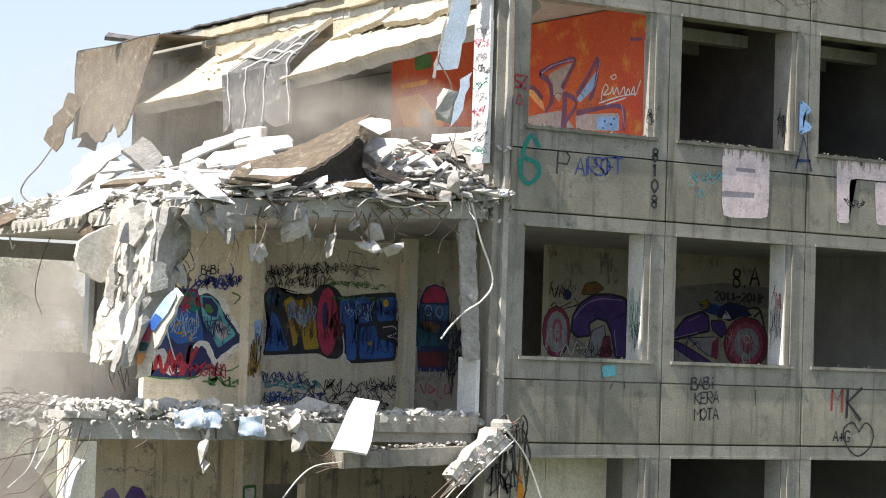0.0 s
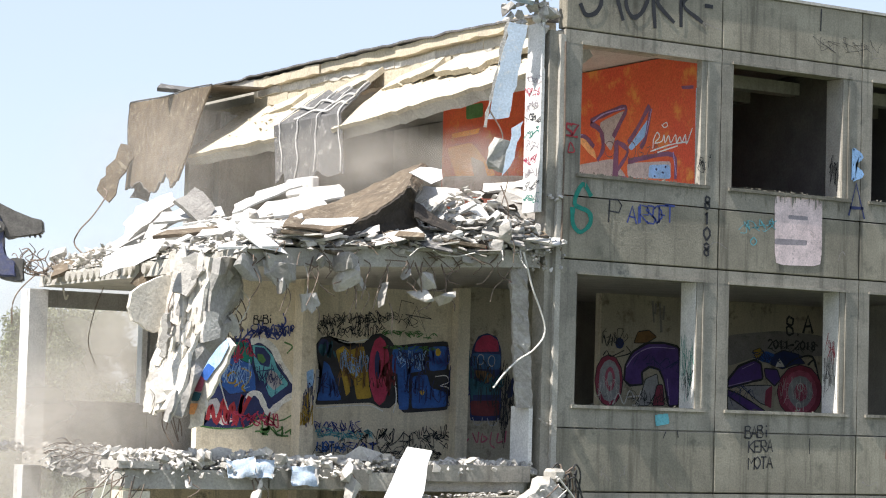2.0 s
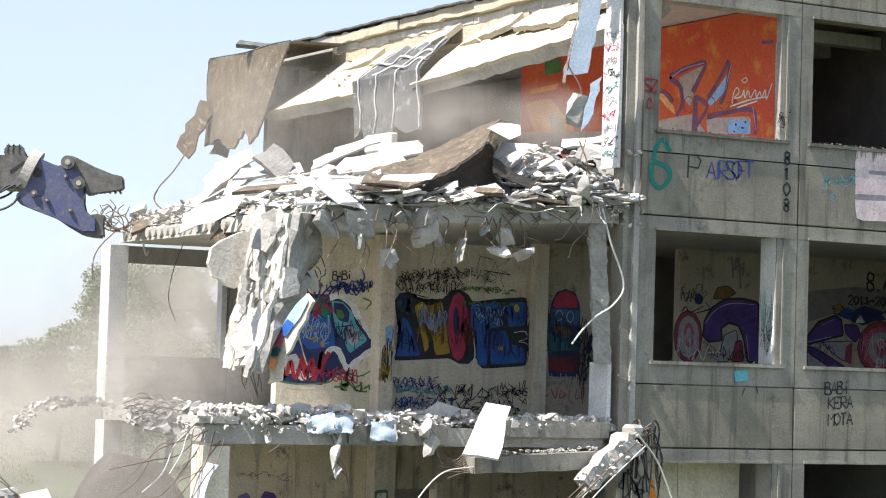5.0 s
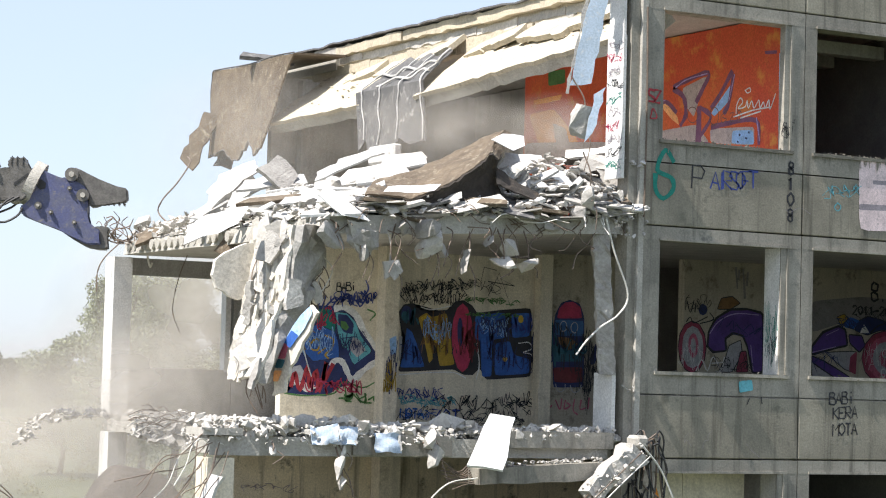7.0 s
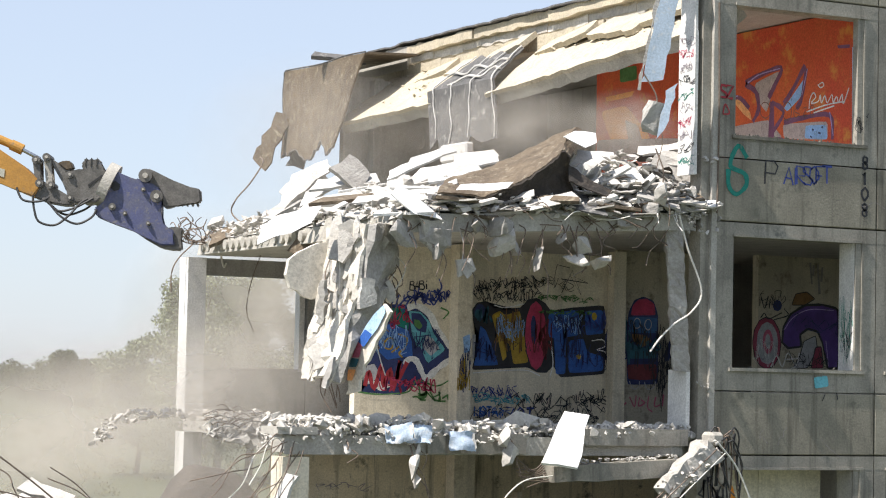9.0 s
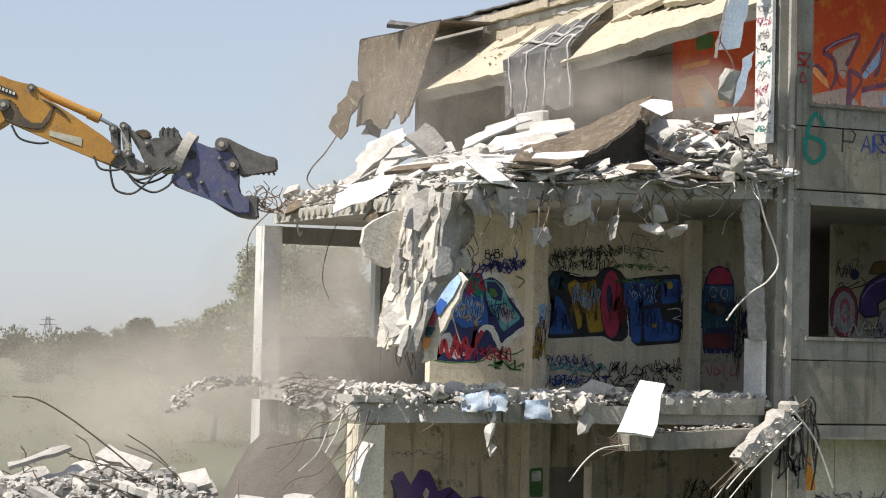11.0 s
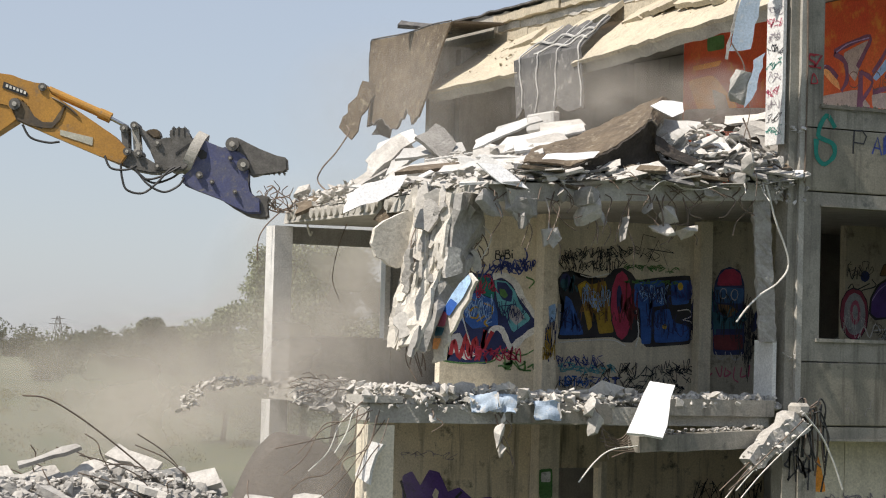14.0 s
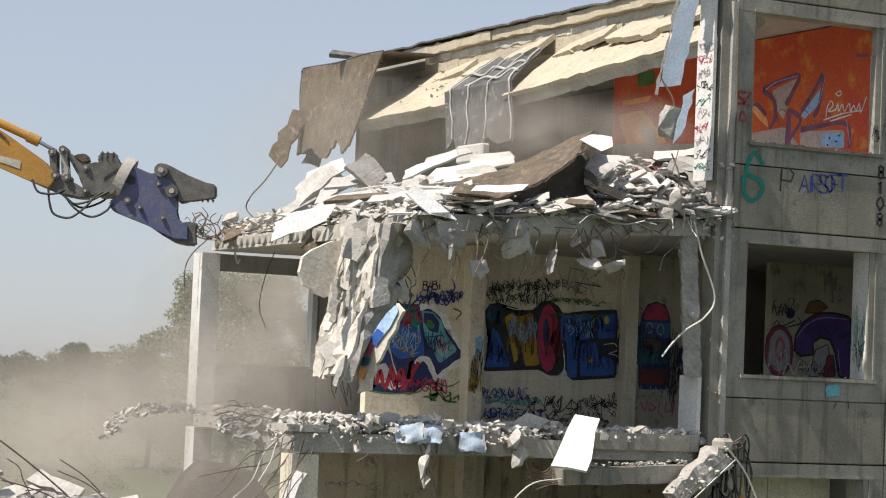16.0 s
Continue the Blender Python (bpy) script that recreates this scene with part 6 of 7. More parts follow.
for _ in range(90):
    x = rnd.uniform(-6.2, -3.4)
    pl.append((x, rnd.uniform(-.12, .06), 2.98 + rnd.uniform(-.05, .1), rnd.choice((.04, .06, .09, .12)), rnd.uniform(.5, 1)))
for _ in range(260):
    f = rnd.random()
    q = [(-6.1, 1.1), (-4.95, 3.4), (-4.1, 6.0), (-3.0, 11.6)]
    k = min(2, int(f * 3))
    g = f * 3 - k
    pl.append((q[k][0] + (q[k + 1][0] - q[k][0]) * g + rnd.uniform(-.2, .12), q[k][1] + (q[k + 1][1] - q[k][1]) * g, 2.97 + rnd.uniform(-.14, .1), rnd.choice((.04, .06, .09)), rnd.uniform(.5, 1)))
tagged(rubble("edge_rubble", pl, M_DUSTY), "pale concrete rubble along the broken floor edge", "rubble", kind="stuff")
for i, s in enumerate((.42, .3, .25, .28, .2, .22, .3, .35, .3, .35)):
    v, f = LUMPS[i]
    me = bpy.data.meshes.new("concrete_lump")
    me.from_pydata([(q[0] * s * 1.5, q[1] * s, q[2] * s * .9) for q in v.tolist()], [], f)
    me.materials.append(M_DUSTY)
    x, y, z = [(-2.93, 0.25, 3.29), (-2.54, 0.25, 3.27), (-3.27, 0.25, 3.26), (-1.57, 0.25, 3.19), (-2.15, 0.25, 3.30), (-3.48, 0.25, 3.20), (-4.47, 0.25, 3.31), (-5.03, 0.25, 3.40), (-5.42, 0.25, 3.39), (-5.74, 0.25, 3.39)][i]
    tagged(link("concrete_lump", me, None, "", pose(x, y, z - (.07 if i < 6 else .20), 0, 0, i * 50)), "pale broken concrete lump on the floor edge", "concrete lump", "edge lumps")
# torn ends of the slab that sag beyond the floor's edge
SAG_TOP, SAG_LOW = [(-4.97, 3.4, 3.17), (-5.36, 3.4, 3.23), (-5.7, 3.4, 3.24), (-5.95, 3.4, 3.22)], [(-5.1, 3.1, 2.77), (-5.44, 3.1, 2.77), (-5.77, 3.1, 2.83), (-6.11, 3.1, 2.98)]
bm = bmesh.new()
drape(bm, 16, 9, lambda u, v: along(SAG_TOP, u).lerp(along(SAG_LOW, u), v) + Vector((.10 * noise.noise((u * 31, v * 17, 2)), .12 * noise.noise((u * 23, v * 29, 5)), .06 * noise.noise((u * 37, v * 21, 7)))), .05)
sag = tagged(part("sagging_slab_end", bm, M_DUSTY), "broken dusty slab end sagging off the floor edge", "slab fragment")
TONGUE = [(-5.43, 9.5, 2.60), (-5.25, 9.5, 2.93), (-4.85, 9.5, 3.10), (-4.3, 9.8, 3.12), (-3.5, 10.0, 3.08)]
tagged(rubble("slab_tongue", [tuple(along(TONGUE, rnd.random()) + Vector((rnd.uniform(-.08, .08), rnd.uniform(-.2, .2), rnd.uniform(-.10, .06)))) + (rnd.choice((.05, .08, .12, .18)), .6) for _ in range(120)], M_DUSTY, sag), kind="stuff")
for i in range(26):
    bm = bmesh.new()
    u = rnd.random()
    p = along(SAG_TOP, u).lerp(along(SAG_LOW, u), rnd.uniform(0, .6)) + Vector((0, -.08, .03))
    d = Vector((-rnd.uniform(.1, .45), -.05, rnd.uniform(-.12, .10)))
    tube(bm, [p, p + d * .5 + Vector((0, 0, .05)), p + d], .007, 5, 4)
    part("rebar", bm, M_STEEL if i % 3 else M_PALE, sag)
boxes("edge_beam", M_FRAME, [(-4.4, -2.95, -.03, .03, 2.80, 3.06)], floor_mid, "smooth grey edge strip")
boxes("edge_beam", M_FRAME, [(-2.2, -.42, -.02, .02, 2.92, 3.14)], floor_mid, "smooth grey edge strip")
pb = pose(-2.70, -.28, 2.55, 0, -2.8, 0)
bm = bmesh.new()
prism(bm, jagged([(0, -.11), (2.0, -.13), (2.02, .10), (0, .10)], .3, .012, rnd), -.05, .24, lambda a, b, c: (a, c, b))
beam = tagged(part("precast_beam", bm, M_FRAME, None, "", pb), "snapped precast panel hanging below the floor edge", "panel")
tagged(rubble("crumbs", [(rnd.uniform(.1, 2.0), rnd.uniform(0, .25), .11 + rnd.random() * .05, rnd.choice((.04, .06, .1)), .6) for _ in range(90)], M_BREAK, beam), kind="stuff")
for i in range(9):
    bm = bmesh.new()
    p0 = Vector((-.02, .05 + .02 * i, -.1 + .03 * i))
    tube(bm, [p0, p0 + Vector((-.15, -.02, -.01 * i)), p0 + Vector((-.35 - .05 * (i % 3), -.03, .05 * (i % 4) - .05))], .008, 5)
    part("rebar", bm, M_STEEL, beam)
bm = bmesh.new()
tube(bm, [(-2.71, -0.3, 2.53), (-3.09, -0.3, 2.48), (-3.33, -0.3, 2.33), (-3.57, -0.3, 2.06)], .010)
part("bent_conduit", bm, M_PALE, beam, "pale bent conduit", pb.inverted())
bm = bmesh.new()
prism(bm, jagged([(-.27, -.48), (.20, -.46), (.21, .48), (-.12, .48)], .2, .02, random.Random(9)), -.02, .02, lambda a, b, c: (a, c, b))
tagged(part("white_sheet", bm, M_CLEAN, None, "", pose(-2.56, -0.42, 3, -44, 8, -34)), "clean white insulation sheet leaning on the floor edge", "insulation")
for i, (x, y, z, w, h, tilt) in enumerate(((-4.86, -.12, 3.06, .36, .24, -8), (-4.60, -.16, 3.05, .30, .25, 10), (-3.95, -.12, 2.96, .34, .25, 4))):
    bm = bmesh.new()
    drape(bm, 14, 10, lambda u, v, w=w, h=h, i=i: ((u - .5) * w * (1 + .18 * noise.noise((v * 3, i, 1))), .05 * math.sin(u * 4 + i) + .05 * noise.noise((u * 2, v * 2, i)), (.5 - v) * h * (1 + .22 * noise.noise((u * 2, i, 6))) + .012 * noise.noise((u * 13, i, 2))), .012)
    ob = tagged(part("blue_scrap", bm, M_TARP, None, "", pose(x, y, z, -20, tilt, -26 + 14 * i)), "torn light blue painted sheet hanging at the floor edge", "scrap", "blue scraps")
    bm = bmesh.new()
    prism(bm, jagged([(w * .38, -h * .5), (w * .56, -h * .3), (w * .52, h * .45), (w * .42, h * .4)], .05, .02, rnd), -.04, -.01, lambda a, b, c: (a, c, b))
    part("broken_edge", bm, M_DUSTY, ob, "pale broken plaster edge")
for i, (sx, sz) in enumerate(((.2, .4), (.25, .3), (.18, .3), (.16, .2), (.14, .2), (.1, .14))):
    x, y, z = [(-3.27, -0.15, 2.83), (-3.32, -0.15, 3.01), (-4.65, -0.15, 2.64), (-4.60, -0.15, 2.46), (-4.62, -0.15, 2.85), (-5.59, -0.15, 2.85)][i]
    dangler(x, y, z, sx, sx, sz, 450 + i, M_DUSTY, 2.95)

# ---- the snapped column at the corner of the lower floor ----
bm = bmesh.new()
rows, rnd = [], random.Random(31)
A0, A1 = Vector([(-0.3, -0.35, 2.91)][0]), Vector([(-1.19, -0.6, 2.32)][0])
for i in range(10):
    c = A0.lerp(A1, i / 9)
    w = .16 - .05 * i / 9
    rows.append([bm.verts.new(c + Vector((sx * w * .7, sy * w, -sx * w * .7)) + Vector((rnd.uniform(-.035, .035), rnd.uniform(-.035, .035), rnd.uniform(-.035, .035)))) for sx, sy in ((-1, -1), (1, -1), (1.1, 0), (1, 1), (-1, 1))])
for a, b in zip(rows, rows[1:]):
    for k in range(5):
        bm.faces.new((a[k], a[(k + 1) % 5], b[(k + 1) % 5], b[k]))
bm.faces.new(rows[0]), bm.faces.new(rows[-1][::-1])
snap = tagged(part("snapped_column", bm, M_BREAK), "snapped concrete column hanging on its bars", "column")
rubble("crumbs", [tuple(A0.lerp(A1, rnd.random()) + Vector((rnd.uniform(-.15, .15), rnd.uniform(-.2, .05), rnd.uniform(-.12, .12)))) + (rnd.choice((.03, .045, .06, .09)), .8) for _ in range(150)], M_DUSTY, snap)["kind"] = "stuff"
for i in range(6):
    bm = bmesh.new()
    d = Vector((rnd.uniform(-.12, .12), rnd.uniform(-.2, 0), rnd.uniform(-.1, .1)))
    tube(bm, [A0 + d, A1 + d, A1 + d + (A1 - A0) * rnd.uniform(.3, .7) + Vector((rnd.uniform(-.1, .1), 0, -.05))], .009, 5)
    part("rebar", bm, M_STEEL if i % 2 else M_PALE, snap)
boxes("column_head", M_SLAB, [(-.30, -.08, -.40, -.12, 2.94, 3.12)], snap, bevel=.045)
for i in range(14):
    bm = bmesh.new()
    p = Vector((-.25 + rnd.random() * .45, -.3 + rnd.uniform(-.1, .1), 2.95 + rnd.random() * .2))
    line = [p]
    for k in range(4):
        p = p + Vector((rnd.uniform(-.06, .14), rnd.uniform(-.05, .05), rnd.uniform(.0, .12) if k == 0 else -rnd.uniform(.1, .4)))
        line.append(p)
    tube(bm, line, .013, 5, 5)
    part("cable", bm, M_RUBBER if i % 3 else M_STEEL, snap)
bm = bmesh.new()
tube(bm, [(-0.21, -0.4, 2.99), (0.08, -0.4, 2.69), (0.28, -0.4, 2.35), (0.45, -0.4, 1.96)], .014)
part("bent_conduit", bm, M_PALE, snap)

# ---- loose ends at the ground floor pillar ----
for i in range(13):
    bm = bmesh.new()
    p = Vector((-6.35 + rnd.uniform(-.1, .3), rnd.uniform(-.05, .3), 2.9 + rnd.uniform(-.1, .2)))
    line = [p]
    dx = -rnd.uniform(.05, .3)
    for k in range(4):
        p = p + Vector((dx + rnd.uniform(-.08, .08), rnd.uniform(-.1, .1), rnd.uniform(.0, .15) if k == 0 and i % 3 == 0 else -rnd.uniform(.05, .4)))
        line.append(p)
    tube(bm, line, .007, 5, 5)
    tagged(part("bent_rebar", bm, M_STEEL if i % 6 else M_PALE), "long bent rebar hanging from the torn floor corner", "rebar", "corner rebars")
plate("leaning_shard", -6.36, 0, 2.3, .55, .2, .08, 68, 70, M_WHITE, "white broken plaster shard on the pillar", "plaster shard", 81)


# ---- the demolition machine: a long arm with a steel shear ----
ARM = pose(-4.27, 8.20, 6.35, 0, 0, -25.7) @ Matrix.Diagonal((.92, .92, .92, 1))


def side_plate(name, outline, depth, material, parent, label="", lift=0.0):
    """A steel piece with a side outline in tenths of a metre, cut out of the arm's own plane."""
    bm = bmesh.new()
    prism(bm, [(a / 10, b / 10) for a, b in outline], lift - depth / 2, lift + depth / 2, lambda a, b, c: (a, c, b))
    if depth > .2:
        bmesh.ops.bevel(bm, geom=bm.edges[:], offset=.025, segments=2, affect="EDGES")
    return part(name, bm, material, parent, label)


def pin(parent, a, b, r, depth):
    bm = bmesh.new()
    r *= .78
    ring = [(a / 10 + r * math.cos(q), b / 10 + r * math.sin(q)) for q in [2 * math.pi * k / 18 for k in range(18)]]
    prism(bm, ring, -depth / 2, depth / 2, lambda x, z, c: (x, c, z))
    ob = part("pin", bm, M_GREASE, parent)
    bm = bmesh.new()
    prism(bm, [(a / 10 + (p - a / 10) * .4, b / 10 + (q - b / 10) * .4) for p, q in ring], -depth / 2 - .03, -depth / 2, lambda x, z, c: (x, c, z))
    part("pin_cap", bm, M_SLAB, ob)
    return ob


machine = new("demolition_excavator")
machine.matrix_basis = ARM
tagged(machine, "yellow demolition excavator arm with a worn blue concrete shear", "excavator")
boom = side_plate("boom", [(-75.8, -13.5), (-74.5, -23.2), (-62.3, -5.3), (-50.8, 5.9), (-48.9, 7.2), (-46.6, 8.7), (-45.6, 10.7), (-46.6, 12.8), (-49.1, 12.4), (-56.8, 8.0)], .50, M_YELLOW, machine)
stick = side_plate("stick", [(-70.8, 18.5), (-57.1, 18.3), (-51.2, 17.0), (-47.7, 16.6), (-43.7, 15.1), (-42.5, 15.3), (-41.5, 15.0), (-41.0, 13.3), (-37.8, 11.7), (-35.8, 10.5), (-29.8, 6.6), (-27.5, 4.4), (-27.3, 3.1), (-28.4, 1.5), (-32.2, 3.0), (-41.6, 6.7), (-46.6, 8.7), (-48.0, 11.5), (-51.0, 12.1), (-60.8, 10.4)], .55, M_YELLOW, machine)
side_plate("stick_head", [(-28.5, 5.2), (-27.3, 4.1), (-25.2, 3.5), (-22.9, 2.2), (-21.4, 1.4), (-21.5, .3), (-23.3, .2), (-26.2, .7), (-28.4, 1.5)], .44, M_GREASE, machine)
badge = side_plate("badge", [(-49.0, 15.4), (-45.2, 13.9), (-44.7, 13.3), (-44.9, 12.8), (-49.2, 14.3)], .012, M_RUBBER, stick, "black plate with pale bars", lift=-.285)
for k in range(6):
    a, b = -48.6 + k * .62, 14.45 - k * .22
    side_plate("badge_bar", [(a, b), (a + .38, b - .14), (a + .44, b + .36), (a + .06, b + .5)], .01, M_PALE, badge, lift=-.296)
side_plate("faded_patch", [(-39.0, 7.3), (-33.3, 6.1), (-33.4, 4.7), (-39.0, 6.4)], .012, INK["whitewash"], stick, lift=-.282)
side_plate("knuckle_guard", [(-48.1, 12.1), (-46.2, 12.7), (-44.6, 11.5), (-43.7, 9.3), (-42.1, 8.3), (-40.2, 8.3), (-39.2, 9.9), (-38.5, 11.9), (-38.0, 11.5), (-38.8, 8.9), (-40.3, 7.3), (-41.9, 7.3), (-44.5, 8.0), (-46.6, 8.7)], .60, M_SOOTY, stick)
pin(stick, -46.9, 11.5, .13, .70)
pin(stick, -42.3, 14.6, .09, .62)
bm = bmesh.new()
tube(bm, [(-4.15, -.1, 1.43), (-3.14, -.1, 1.01)], .075, 14)
cyl = part("cylinder", bm, M_YELLOW, machine)
bm = bmesh.new()
tube(bm, [(-3.26, -.1, 1.055), (-3.06, -.1, .97)], .095, 14)
part("gland", bm, M_YELLOW, cyl)
bm = bmesh.new()
tube(bm, [(-3.14, -.1, 1.01), (-2.76, -.1, .82)], .036, 10)
part("piston_rod", bm, M_CHROME, cyl)
bm = bmesh.new()
tube(bm, [(-4.1, -.25, 1.30), (-3.9, -.30, 1.20), (-3.72, -.3, 1.08), (-3.6, -.3, .98)], .02, 6)
part("hydraulic_pipe", bm, M_SOOTY, cyl)
for lift in (-.2, .2):
    side_plate("tipping_link", [(-28.7, 8.0), (-27.4, 8.0), (-27.2, 3.6), (-28.1, 3.6)], .07, M_GREASE, machine, lift=lift)
    side_plate("tipping_link", [(-26.9, 8.7), (-25.7, 8.7), (-25.2, 3.7), (-26.3, 3.7)], .07, M_SLAB, machine, lift=lift * .8)
for a, b, r in ((-28.1, 7.9, .09), (-26.3, 8.4, .09), (-27.4, 3.9, .09), (-25.4, 3.6, .08), (-22.2, 5.5, .08), (-22.1, 1.5, .08)):
    pin(machine, a, b, r, .56)
side_plate("bucket_link", [(-26.2, 8.6), (-25.0, 7.9), (-22.9, 6.7), (-21.0, 5.4), (-21.4, 3.2), (-22.9, 2.6), (-24.2, 5.6), (-25.6, 7.4)], .30, M_GREASE, machine)
coupler = side_plate("coupler", [(-22.6, 5.3), (-22.4, 6.1), (-20.5, 6.6), (-18.5, 6.2), (-19.6, 3.2), (-20.2, .7), (-22.3, .6), (-22.8, 2.8)], .48, M_GREASE, machine)
side_plate("coupler_ear", [(-24.6, 7.5), (-23.4, 8.0), (-22.2, 7.9), (-21.7, 6.6), (-23.0, 6.2)], .36, M_SOOTY, coupler)
turn = side_plate("turntable_housing", [(-20.3, 7.2), (-19.8, 8.0), (-17.4, 8.2), (-17.0, 6.8), (-15.8, 5.9), (-15.4, 4.3), (-16.0, 2.3), (-17.4, .9), (-19.5, .5), (-20.5, 1.1), (-20.6, 3.2), (-19.3, 5.4)], .66, M_GREASE, machine)
for a in (-19.8, -18.9, -17.9):
    side_plate("housing_lug", [(a, 6.6), (a + .5, 6.6), (a + .55, 8.5), (a + .05, 8.4)], .70, M_GREASE, turn)
side_plate("slot", [(-19.0, 3.8), (-16.6, 5.6), (-16.5, 5.3), (-18.9, 3.4)], .01, M_RUBBER, turn, lift=-.336)
bm = bmesh.new()
ring = [(.40 * math.cos(q), .40 * math.sin(q)) for q in [2 * math.pi * k / 28 for k in range(28)]]
prism(bm, ring, -.09, .09, lambda a, b, c: (c, a, b))
part("slew_ring", bm, M_SLAB, machine, "worn bright slewing ring", pose(-1.60, 0, .40, 0, 24, 0))
shear = side_plate("shear_body", [(-16.4, 6.3), (-15.4, 6.9), (-11.4, 4.8), (-10.9, 5.2), (-8.5, 4.5), (-6.8, 3.5), (-6.4, .8), (-6.7, -1.2), (-6.3, -2.6), (-5.3, -3.5), (-4.1, -3.7), (-4.6, -5.2), (-3.8, -6.2), (-6.4, -6.3), (-9.4, -4.8), (-11.4, -3.8), (-15.4, -2.4), (-17.5, -1.6), (-18.0, -.1), (-16.2, .8), (-15.1, 3.3)], .54, M_BLUE, machine)
side_plate("lower_jaw", [(-5.3, -3.5), (-4.4, -2.9), (-3.4, -3.1), (-2.6, -3.2), (-2.8, -4.0), (-3.3, -4.8), (-3.1, -6.6), (-2.9, -7.0), (-4.5, -7.0), (-6.4, -6.7), (-9.0, -5.3), (-11.0, -4.0), (-8.5, -4.2)], .40, M_GREASE, machine)
side_plate("hole", [(-15.2, 4.2), (-14.4, 4.6), (-13.6, 4.0), (-13.7, 3.1), (-14.6, 2.8), (-15.2, 3.4)], .01, M_RUBBER, shear, lift=-.276)
upper = side_plate("upper_jaw", [(-10.6, 5.4), (-10.2, 6.6), (-9.0, 7.0), (-8.0, 6.6), (-4.8, 4.8), (-1.9, 4.0), (.1, 3.6), (.3, 1.5), (-.5, 1.3), (-1.7, 1.1), (-3.8, 1.0), (-4.7, .4), (-6.1, .2), (-6.8, 3.5), (-8.5, 4.5)], .36, M_GREASE, machine)
for k in range(4):
    side_plate("tooth", [(-3.4 + k * .9, 1.3), (-2.8 + k * .9, 1.3), (-2.9 + k * .9, .7), (-3.2 + k * .9, .7)], .30, M_GREASE, upper)
for a, b, r in ((-9.3, 5.6, .15), (-7.3, 2.1, .14), (-14.8, .1, .08), (-12.6, -1.0, .05), (-9.6, 3.2, .05), (-8.6, -2.6, .05)):
    pin(shear, a, b, r, .66)
for k, line in enumerate(([(-3.12, -.3, .30), (-3.0, -.34, .09), (-2.72, -.34, .07), (-2.56, -.3, .15)], [(-2.84, -.3, .17), (-2.80, -.34, -.08), (-2.71, -.36, -.28), (-2.44, -.36, -.33), (-2.2, -.35, -.15), (-2.03, -.33, .05), (-1.9, -.32, .14)],
                          [(-2.63, -.3, .13), (-2.41, -.34, -.08), (-2.13, -.33, -.03), (-1.8, -.33, .15)], [(-2.56, -.28, .06), (-2.36, -.36, -.17), (-2.08, -.36, -.30), (-1.83, -.35, -.19), (-1.74, -.3, -.04)],
                          [(-4.55, -.3, .80), (-4.4, -.33, .58), (-4.1, -.33, .50), (-3.9, -.3, .52)], [(-2.66, .28, .10), (-2.36, .34, -.10), (-2.05, .34, -.02), (-1.85, .3, .12)])):
    bm = bmesh.new()
    tube(bm, line, .020, 7, 7)
    part("hydraulic_hose", bm, M_RUBBER, machine)

# ---- rubble heap in front, fallen from the torn end ----
rnd = random.Random(41)


def pile_z(x, y):
    r = ((x + 10.6) / 4.6) ** 2 + ((y - .2) / 3.4) ** 2
    return max(-.05, 1.95 * max(0, 1 - r) ** .7 + .30 * math.exp(-((x + 9.2) / 1.3) ** 2 - ((y - .3) / .9) ** 2) + .22 * noise.noise((x * 1.1, y * 1.1, 3)) + .10 * noise.noise((x * 3, y * 3, 8)))


bm = bmesh.new()
N = 44
gv = [[bm.verts.new((-15.4 + 9.6 * i / N, -3.4 + 7.2 * k / N, pile_z(-15.4 + 9.6 * i / N, -3.4 + 7.2 * k / N) - .06)) for k in range(N + 1)] for i in range(N + 1)]
for i in range(N):
    for k in range(N):
        bm.faces.new((gv[i][k], gv[i + 1][k], gv[i + 1][k + 1], gv[i][k + 1]))
tagged(part("rubble_heap", bm, M_BREAK), "large grey heap of demolition rubble on the ground", "rubble", kind="stuff")
pl = []
for _ in range(4600):
    x, y = rnd.uniform(-15, -6.1), rnd.uniform(-3.2, 3.2)
    pl.append((x, y, pile_z(x, y) + .01, rnd.choice((.04, .05, .07, .1, .14, .2, .28)), rnd.uniform(.4, .9)))
for _ in range(2200):
    x, y = rnd.uniform(-13, -7), rnd.gauss(0, .8)
    pl.append((x, y, pile_z(x, y) + .03, rnd.choice((.03, .04, .06, .08, .11, .16)), rnd.uniform(.4, .9)))
tagged(rubble("concrete_rubble", pl, M_BREAK), "broken pale concrete lumps of the heap", "rubble", kind="stuff")
